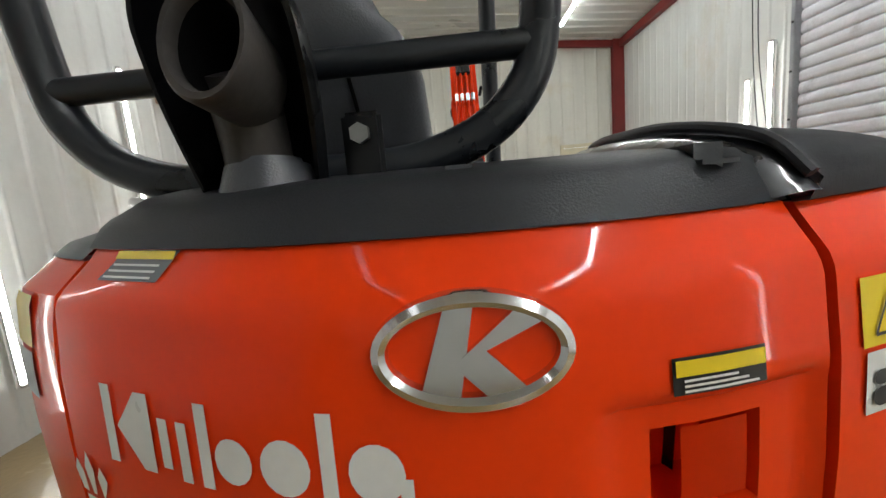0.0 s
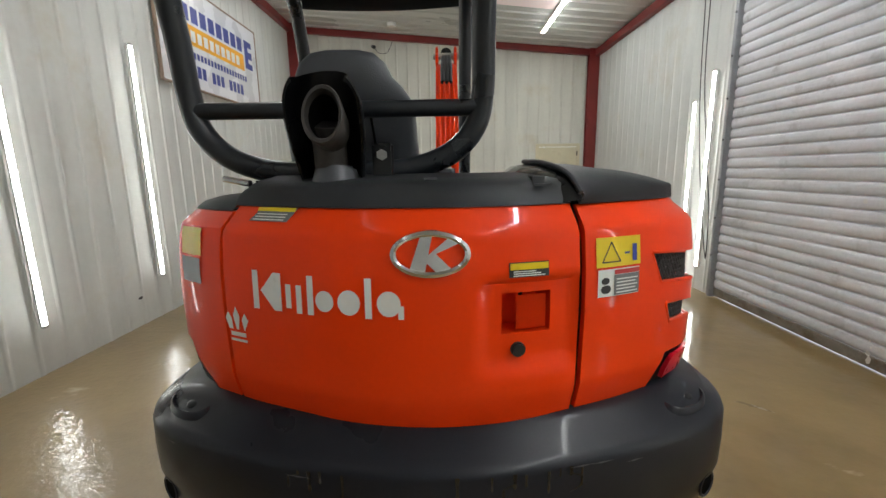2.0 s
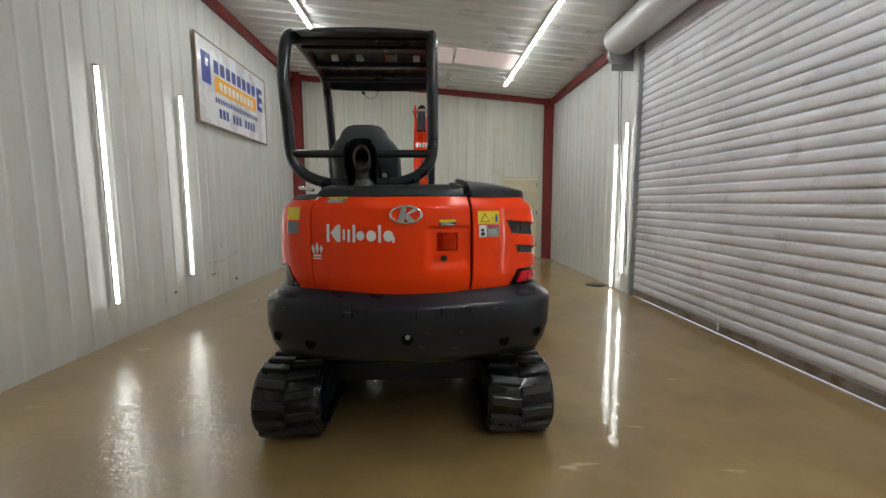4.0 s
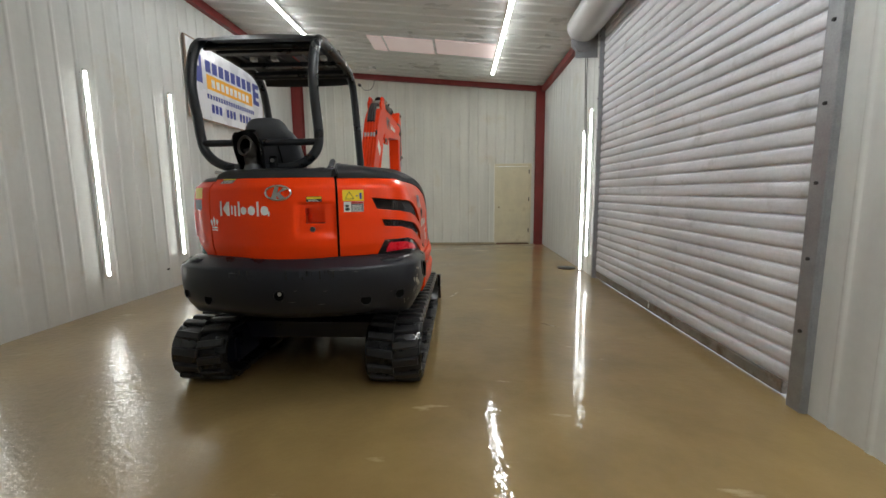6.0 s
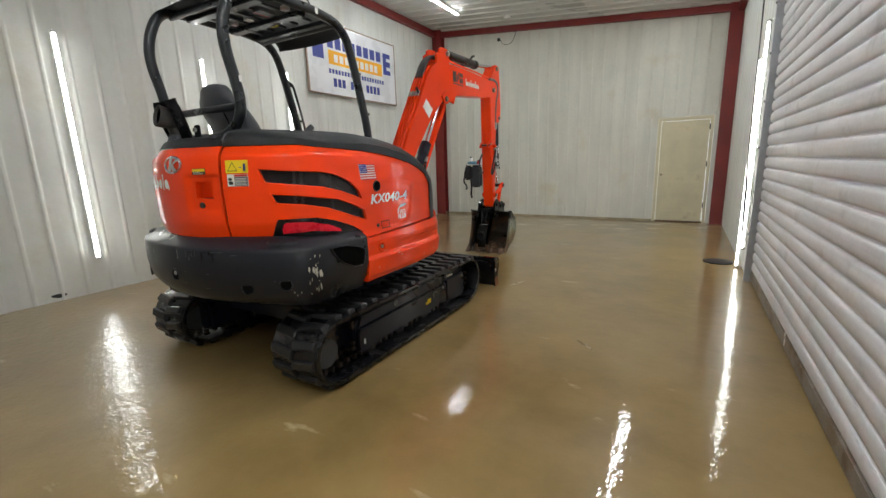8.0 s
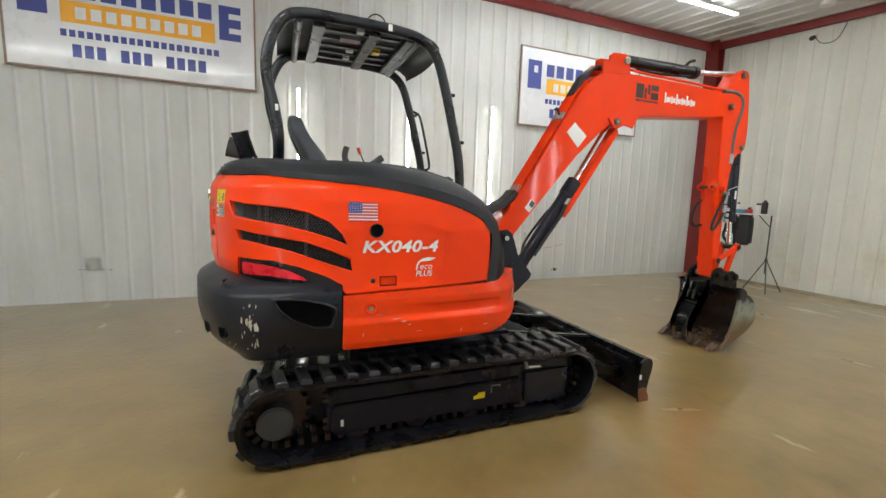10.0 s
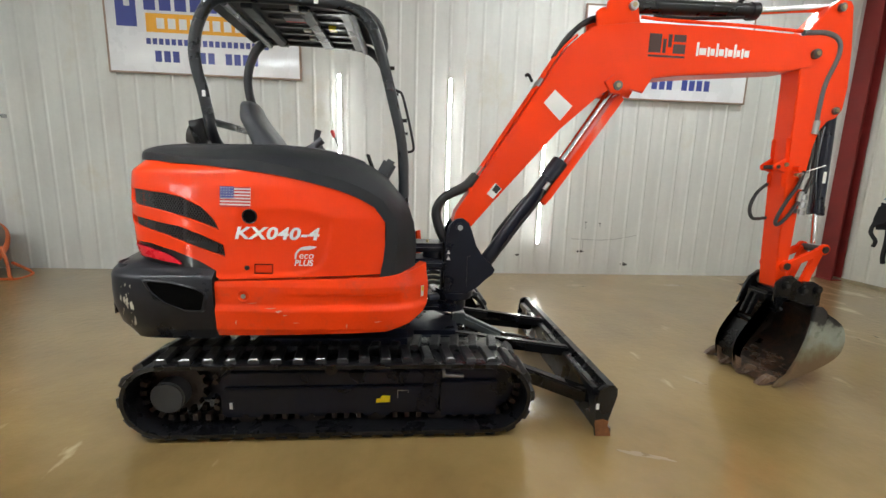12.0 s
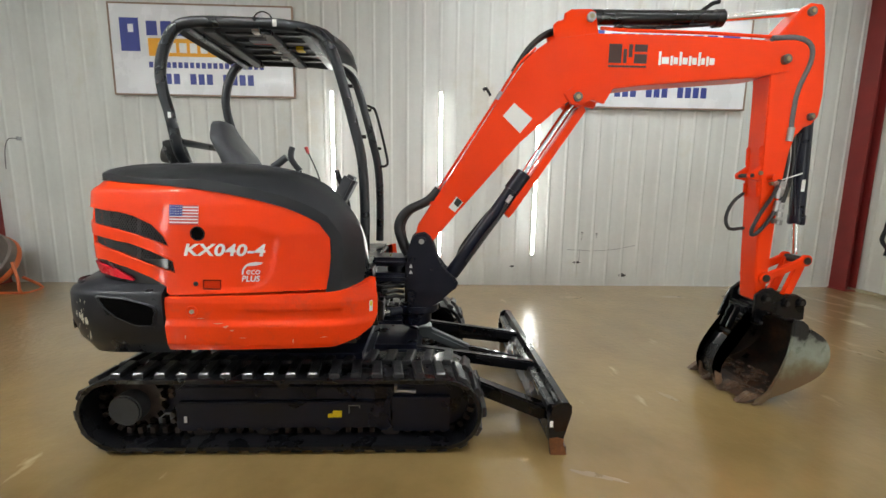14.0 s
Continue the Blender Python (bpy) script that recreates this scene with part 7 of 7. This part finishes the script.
part("cylinder_rod", rod(bm_new(), (BX, 2.63, 1.52), (BX, 2.945, 2.005), 0.027, 16), CHROME, boom_cyl, "chrome piston rod")
part("rod_guard", prism(bm_new(), [(2.505, 1.262), (2.535, 1.235), (2.57, 1.275), (3.02, 1.945), (3.0, 1.985), (2.965, 1.965)], BX - 0.045, BX + 0.05, 0.006), RED, boom_cyl, "red rod guard")
part("cylinder_hose", tube(bm_new(), [(BX + 0.06, 2.25, 0.93), (BX + 0.075, 2.36, 1.1), (BX + 0.075, 2.47, 1.25), (BX + 0.065, 2.53, 1.37)], 0.012, 8), HOSE, boom_cyl)
part("cylinder_hose", tube(bm_new(), [(BX - 0.03, 2.19, 0.94), (BX - 0.05, 2.235, 1.04), (BX - 0.04, 2.385, 1.24), (BX - 0.03, 2.44, 1.3)], 0.011, 8), HOSE, boom_cyl)
part("hose_fitting", rod(bm_new(), (BX + 0.065, 2.515, 1.34), (BX + 0.065, 2.545, 1.385), 0.016, 10), STEEL, boom_cyl)
# arm cylinder on top
a, b, c = near((3.031, 2.538), BX), near((3.90, 2.555), BX), near((4.506, 2.616), BX)
bm = rod(bm_new(), (BX, *a), (BX, *b), 0.047, 22, bevel=0.006)
rod(bm, (BX, b[0] - 0.06, b[1] - 0.005), (BX, *b), 0.055, 22, bevel=0.006)
arm_cyl = part("arm_cylinder", bm, BLACK, EX, "black hydraulic cylinder")
part("cylinder_rod", rod(bm_new(), (BX, *b), (BX, *c), 0.024, 16), CHROME, arm_cyl, "chrome piston rod")
part("cylinder_port", tube(bm_new(), [(BX, b[0] - 0.14, b[1] + 0.04), (BX, b[0] - 0.08, b[1] + 0.085), (BX, b[0] - 0.03, b[1] + 0.1)], 0.014, 8), BLACK, arm_cyl)
part("cylinder_pipe", tube(bm_new(), [(BX + 0.02, a[0] + 0.15, a[1] - 0.055), (BX + 0.02, a[0] + 0.4, a[1] - 0.06), (BX + 0.02, b[0] - 0.1, b[1] - 0.05)], 0.011, 8), BLACK, arm_cyl)

# arm
apts = [(4.357, 2.585), (4.422, 2.634), (4.498, 2.626), (4.519, 2.595), (4.56, 2.34), (4.583, 2.09), (4.573, 1.94), (4.535, 1.885), (4.48, 1.862), (4.43, 1.80), (4.404, 1.687), (4.384, 1.5), (4.374, 1.23), (4.37, 0.82), (4.362, 0.70), (4.33, 0.66), (4.298, 0.68), (4.272, 0.95), (4.26, 1.15), (4.234, 1.53), (4.222, 1.9), (4.212, 2.15), (4.18, 2.37)]
AX = 0.075
bm = prism(bm_new(), apts, BX - AX, BX + AX, 0.006)
arm = part("dipper_arm", bm, RED, EX, "red dipper arm", smooth=25)
for p, r in (((4.506, 2.616), 0.028), ((4.596, 1.946), 0.024), ((4.32, 0.66), 0.03)):
    y, z = near(p) if p[1] > 1 else (4.33, 0.70)
    pin = part("pin", rod(bm_new(), (BX - 0.1, y, z), (BX + 0.095, y, z), r, 16, bevel=0.004), mat_pin, arm, "pin with bolt")
    part("pin_bolt", rod(bm_new(), (BX + 0.095, y, z), (BX + 0.102, y, z), 0.014, 6, bevel=0.002), BRASS, pin)
for x in (BX + AX, BX - AX):
    s = 1 if x > BX else -1
    y, z = 4.27, 1.53
    bm = rod(bm_new(), (x, y + 0.02, z), (x + 0.05 * s, y + 0.02, z), 0.02, 10)
    part("auxiliary_port", bm, RED, arm)
part("arm_hose", tube(bm_new(), [(BX + 0.07, *near(p, 0.12)) for p in ((4.25, 2.44), (4.42, 2.445), (4.515, 2.40), (4.53, 2.30), (4.47, 2.12), (4.455, 1.96), (4.455, 1.86))], 0.018, 10), GREYHOSE, arm, "grey sheathed hose")
part("hose_coupling", rod(bm_new(), (BX + 0.075, *near((4.455, 1.87), 0.12)), (BX + 0.075, *near((4.45, 1.78), 0.12)), 0.022, 10), STEEL, arm)
part("loop_hose", tube(bm_new(), [(BX + 0.1, *near(p, 0.15)) for p in ((4.46, 1.40), (4.40, 1.26), (4.33, 1.16), (4.28, 1.13), (4.275, 1.18), (4.33, 1.30), (4.40, 1.42), (4.43, 1.52))], 0.012, 8), HOSE, arm, "looped black hose")
part("loop_hose", tube(bm_new(), [(BX - 0.06, *p) for p in ((4.25, 1.44), (4.16, 1.36), (4.12, 1.25), (4.155, 1.17), (4.26, 1.175))], 0.012, 8), HOSE, arm)
for dz in (0, 0.09):
    part("quick_coupling", rod(bm_new(), (BX + 0.1, *near((4.425, 1.30 + dz), 0.15)), (BX + 0.1, *near((4.435, 1.375 + dz), 0.15)), 0.018, 10, bevel=0.003), STEEL, arm, "bright quick coupling")
part("valve_handle", rod(bm_new(), (BX + 0.1, *near((4.36, 1.49), 0.15)), (BX + 0.1, *near((4.585, 1.565), 0.15)), 0.0035, 8), WHITE, arm, "thin pale valve lever")
part("lever_end", rod(bm_new(), (BX + 0.09, *near((4.37, 1.492), 0.15)), (BX + 0.115, *near((4.37, 1.492), 0.15)), 0.012, 8, bevel=0.002), BRASS, arm)
part("arm_lamp", rod(bm_new(), (BX - 0.1, 4.5, 1.42), (BX - 0.13, 4.62, 1.43), 0.03, 14), STEEL, arm)

y, z = 4.225, 1.555
nose = [(y - 0.052 + 0.024 * math.cos(a), z - 0.012 + 0.024 * math.sin(a)) for a in (radians(130 + 20 * k) for k in range(9))]
for x in (-0.066, 0.044):
    part("arm_clamp", prism(bm_new(), [(y + 0.02, z + 0.075), (y - 0.012, z + 0.045)] + nose + [(y - 0.02, z - 0.04), (y + 0.02, z - 0.055)], BX + x, BX + x + 0.022, 0.006), RED, arm)
    for p, q in (((4.221, 1.74), (4.228, 1.61)), ((4.229, 1.5), (4.236, 1.4))):
        part("clamp_rib", bar(bm_new(), (BX + x + 0.011, *p), (BX + x + 0.011, *q), 0.02, 0.024, 0.006), RED, arm)
part("clamp_pin", rod(bm_new(), (BX - 0.072, y - 0.05, z - 0.012), (BX + 0.074, y - 0.05, z - 0.012), 0.014, 12, bevel=0.003), mat_roller, arm)
part("clamp_bolt", rod(bm_new(), (BX + 0.066, y + 0.005, z + 0.005), (BX + 0.078, y + 0.005, z + 0.005), 0.016, 6, bevel=0.002), BRASS, arm)
for dx, dz in ((0.0, 0.0), (0.034, -0.01)):
    for k in range(3):
        part("quick_coupling", rod(bm_new(), (BX + 0.085 + dx, *near((4.44 + dx * 0.3, 1.36 - 0.055 * k + dz), 0.15)), (BX + 0.085 + dx, *near((4.437 + dx * 0.3, 1.325 - 0.055 * k + dz), 0.15)), 0.015 if k % 2 else 0.018, 6, bevel=0.002), STEEL, arm)
part("valve_body", box(bm_new(), (BX + 0.076, near((4.40, 1.47))[0], near((4.40, 1.47))[1]), (BX + 0.11, near((4.46, 1.47))[0], near((4.46, 1.51))[1]), 0.004), STEEL, arm)
part("side_hose", tube(bm_new(), [(BX + 0.06, *near(p, 0.12)) for p in ((4.46, 1.78), (4.475, 1.66), (4.47, 1.56), (4.455, 1.48))], 0.012, 8), HOSE, arm)
part("side_hose", tube(bm_new(), [(BX + 0.03, *near(p, 0.1)) for p in ((4.50, 1.86), (4.52, 1.7), (4.515, 1.5), (4.49, 1.36))], 0.012, 8), HOSE, arm)

# bucket cylinder and linkage
p0, p1, p2 = near((4.55, 1.93), BX), near((4.585, 1.22), BX), near((4.61, 1.0), BX)
bm = rod(bm_new(), (BX, *p0), (BX, *p1), 0.047, 20, bevel=0.005)
rod(bm, (BX, p1[0], p1[1] + 0.06), (BX, *p1), 0.052, 20, bevel=0.005)
bcyl = part("bucket_cylinder", bm, NAVY, EX, "blue-black hydraulic cylinder")
part("cylinder_rod", rod(bm_new(), (BX, *p1), (BX, *p2), 0.022, 14), CHROME, bcyl, "chrome piston rod")
part("cylinder_label", box(bm_new(), (BX + 0.0435, p0[0] - 0.0, 1.44), (BX + 0.0485, p0[0] + 0.022, 1.52)), WHITE, bcyl, smooth=0)
part("cylinder_pipe", tube(bm_new(), [(BX + 0.03, p0[0] - 0.045, p0[1] - 0.1), (BX + 0.03, p0[0] - 0.055, 1.6), (BX + 0.03, p1[0] - 0.05, p1[1] + 0.1), (BX + 0.01, p1[0] - 0.035, p1[1] + 0.04)], 0.009, 8), NAVY, bcyl)
part("pipe_boss", rod(bm_new(), (BX - 0.06, *p1), (BX + 0.062, *p1), 0.012, 10), NAVY, bcyl)
q0, q1, q2 = (4.338, 0.84), (4.615, 0.965), (4.52, 0.70)
for s in (-1, 1):
    part("link_bar", bar(bm_new(), (BX + 0.085 * s, *q0), (BX + 0.085 * s, *q1), 0.022, 0.06, 0.008), RED, bcyl)
    part("link_bar", bar(bm_new(), (BX + 0.06 * s, *q1), (BX + 0.06 * s, *q2), 0.03, 0.07, 0.008), RED, bcyl)
for q in (q0, q1):
    for sx in (-1, 1):
        part("link_boss", rod(bm_new(), (BX + 0.07 * sx, *q), (BX + 0.1 * sx, *q), 0.04, 20, bevel=0.005), RED, bcyl)
for q in (q0, q1, q2):
    part("pin", rod(bm_new(), (BX - 0.11, *q), (BX + 0.11, *q), 0.026, 14, bevel=0.004), mat_roller, bcyl)

# bucket with coupler and thumb
BC = 0.03
prof = [(4.36, 0.60), (4.45, 0.58), (4.53, 0.54), (4.605, 0.497), (4.66, 0.45), (4.692, 0.39), (4.70, 0.315), (4.675, 0.24), (4.615, 0.182), (4.53, 0.132), (4.43, 0.085), (4.31, 0.042), (4.22, 0.02)]
line = [Vector(p) for p in smooth_path([(0, *p) for p in prof], 4)]
hw = 0.29
bm = bm_new()
rows = [[(BC + x, p.y, p.z) for p in line] for x in np.linspace(-hw, hw, 5)]
grid(bm, rows)
bmesh.ops.solidify(bm, geom=bm.faces[:], thickness=0.016)
bucket = part("bucket", bm, RUST, EX, "mud-brown worn steel digging bucket", smooth=40)
cut = [(4.41, 0.605), (4.415, 0.55), (4.42, 0.47), (4.405, 0.36), (4.365, 0.22), (4.305, 0.09), (4.22, 0.012)]
for x, m in ((-hw - 0.012, RUST), (hw - 0.006, SCRAPED)):
    bm = prism(bm_new(), [(p.y, p.z) for p in line] + [p for p in cut[::-1][1:]], BC + x, BC + x + 0.018, 0.003)
    part("side_plate", bm, m, bucket, "scraped grey-green side plate, black paint left above")
edge = [(4.40, 0.607), (4.46, 0.598), (4.50, 0.565), (4.515, 0.52), (4.49, 0.46), (4.455, 0.36), (4.41, 0.22), (4.345, 0.085), (4.25, 0.008), (4.19, 0.005), (4.30, 0.1), (4.355, 0.22), (4.395, 0.36), (4.41, 0.47), (4.405, 0.55)]
part("side_cutter", prism(bm_new(), edge, BC + hw + 0.0125, BC + hw + 0.032, 0.005), SCRAPED, bucket)
part("side_cutter", prism(bm_new(), edge, BC - hw - 0.026, BC - hw - 0.0125, 0.004), RUST, bucket)
part("cutting_edge", prism(bm_new(), [(4.16, 0.012), (4.30, 0.02), (4.36, 0.05), (4.26, 0.045)], BC - hw, BC + hw, 0.003), RUST, bucket)
for k in range(4):
    x = BC - hw + 0.03 + k * (2 * hw - 0.06) / 3
    bm = prism(bm_new(), [(4.11, 0.006), (4.17, 0.0), (4.25, 0.004), (4.25, 0.06), (4.20, 0.075), (4.165, 0.055)], x - 0.026, x + 0.026, 0.007)
    part("bucket_tooth", bm, TOOTH, bucket, "worn rusty steel tooth")
# clods of mud on the bucket's floor
bm = bm_new()
for k in range(60):
    r = 0.007 + 0.017 * random.random() ** 2
    c = Vector((BC - 0.25 + 0.5 * random.random(), 4.24 + 0.24 * random.random(), 0.0))
    c.z = 0.026 + (c.y - 4.22) * 0.31
    bmesh.ops.create_icosphere(bm, subdivisions=2, radius=r, matrix=Matrix.Translation(c) @ Matrix.Rotation(6.28 * random.random(), 4, "Z") @ Matrix.Diagonal((1.9, 1.2, 0.5, 1)))
for v in bm.verts:
    v.co += 0.012 * noise.noise_vector(v.co * 70)
tagged(part("mud", bm, mat("wet_brown_mud", (0.075, 0.036, 0.018), 0.32, var=0.3, scale=20, bump=0.4), bucket, "wet brown mud left in the bucket", smooth=60), kind="stuff")
ear = [(4.274, 0.72), (4.33, 0.765), (4.39, 0.772), (4.43, 0.74), (4.476, 0.722), (4.56, 0.73), (4.61, 0.705), (4.635, 0.66), (4.64, 0.55), (4.60, 0.535), (4.53, 0.552), (4.40, 0.59), (4.35, 0.575), (4.335, 0.51), (4.315, 0.49), (4.285, 0.505), (4.272, 0.6)]
for x in (-0.125, 0.105):
    part("bucket_ear", prism(bm_new(), ear, BC + x, BC + x + 0.028, 0.006), BLACK, bucket)
part("coupler", box(bm_new(), (BC - 0.095, 4.30, 0.56), (BC + 0.1, 4.6, 0.67), 0.03), BLACK, bucket, "black quick coupler")
for y, z, r in ((4.345, 0.70, 0.034), (4.49, 0.665, 0.036), (4.595, 0.67, 0.034), (4.315, 0.53, 0.026)):
    pin = part("coupler_pin", rod(bm_new(), (BC - 0.16, y, z), (BC + 0.15, y, z), r, 18, bevel=0.006), BLACK, bucket)
    part("pin_centre", rod(bm_new(), (BC + 0.15, y, z), (BC + 0.156, y, z), r * 0.5, 12, bevel=0.002), HOSE, pin)
# thumb: two curved cheeks, a web between them and cross bars
th = [(4.315, 0.60, 0.04), (4.24, 0.475, 0.05), (4.17, 0.36, 0.052), (4.115, 0.265, 0.046), (4.09, 0.18, 0.036), (4.10, 0.095, 0.026)]
tl = smooth_path([(0, p[0], p[1]) for p in th], 4)
tw = np.interp(np.linspace(0, 1, len(tl)), np.linspace(0, 1, len(th)), [p[2] for p in th])
TN = []
for i, p in enumerate(tl):
    d = (tl[min(i + 1, len(tl) - 1)] - tl[max(i - 1, 0)]).normalized()
    TN.append(Vector((0, d.z, -d.y)))
thumb = None
for x in (-0.10, 0.085):
    bm = bm_new()
    grid(bm, [[(BC + x, *(p - n * w)[1:]), (BC + x, *(p + n * w)[1:])] for p, n, w in zip(tl, TN, tw)])
    bmesh.ops.solidify(bm, geom=bm.faces[:], thickness=0.022)
    if thumb is None:
        thumb = part("thumb", bm, BLACK, EX, "black steel bucket thumb", smooth=30)
    else:
        part("thumb_cheek", bm, BLACK, thumb, smooth=30)
bm = bm_new()
grid(bm, [[(BC + x, *(p + n * w * 0.1)[1:]) for p, n, w in zip(tl[7:], TN[7:], tw[7:])] for x in (-0.098, 0.083)])
bmesh.ops.solidify(bm, geom=bm.faces[:], thickness=0.012)
part("thumb_web", bm, BLACK, thumb, smooth=40)
for k, r in ((3, 0.016), (6, 0.014), (15, 0.011)):
    p = tl[k] - TN[k] * tw[k] * 0.4
    part("thumb_bar", rod(bm_new(), (BC - 0.1, p.y, p.z), (BC + 0.085, p.y, p.z), r, 12), BLACK, thumb)
for x in (-0.04, 0.02):
    part("thumb_link", bar(bm_new(), (BC + x, 4.245, 0.61), (BC + x, 4.185, 0.45), 0.02, 0.04, 0.005), BLACK, thumb)
part("thumb_bracket", prism(bm_new(), [(4.335, 0.745), (4.275, 0.715), (4.24, 0.63), (4.2, 0.5), (4.26, 0.53), (4.36, 0.59), (4.42, 0.62)], BC - 0.135, BC - 0.11, 0.005), BLACK, thumb)
part("thumb_bracket", box(bm_new(), (BC - 0.108, 4.25, 0.56), (BC + 0.09, 4.31, 0.64), 0.02), BLACK, thumb)
for x in (-0.085, 0.075):
    part("thumb_tooth", prism(bm_new(), [(4.075, 0.15), (4.13, 0.12), (4.14, 0.05), (4.10, 0.03), (4.085, 0.06)], BC + x - 0.018, BC + x + 0.018, 0.005), TOOTH, thumb)
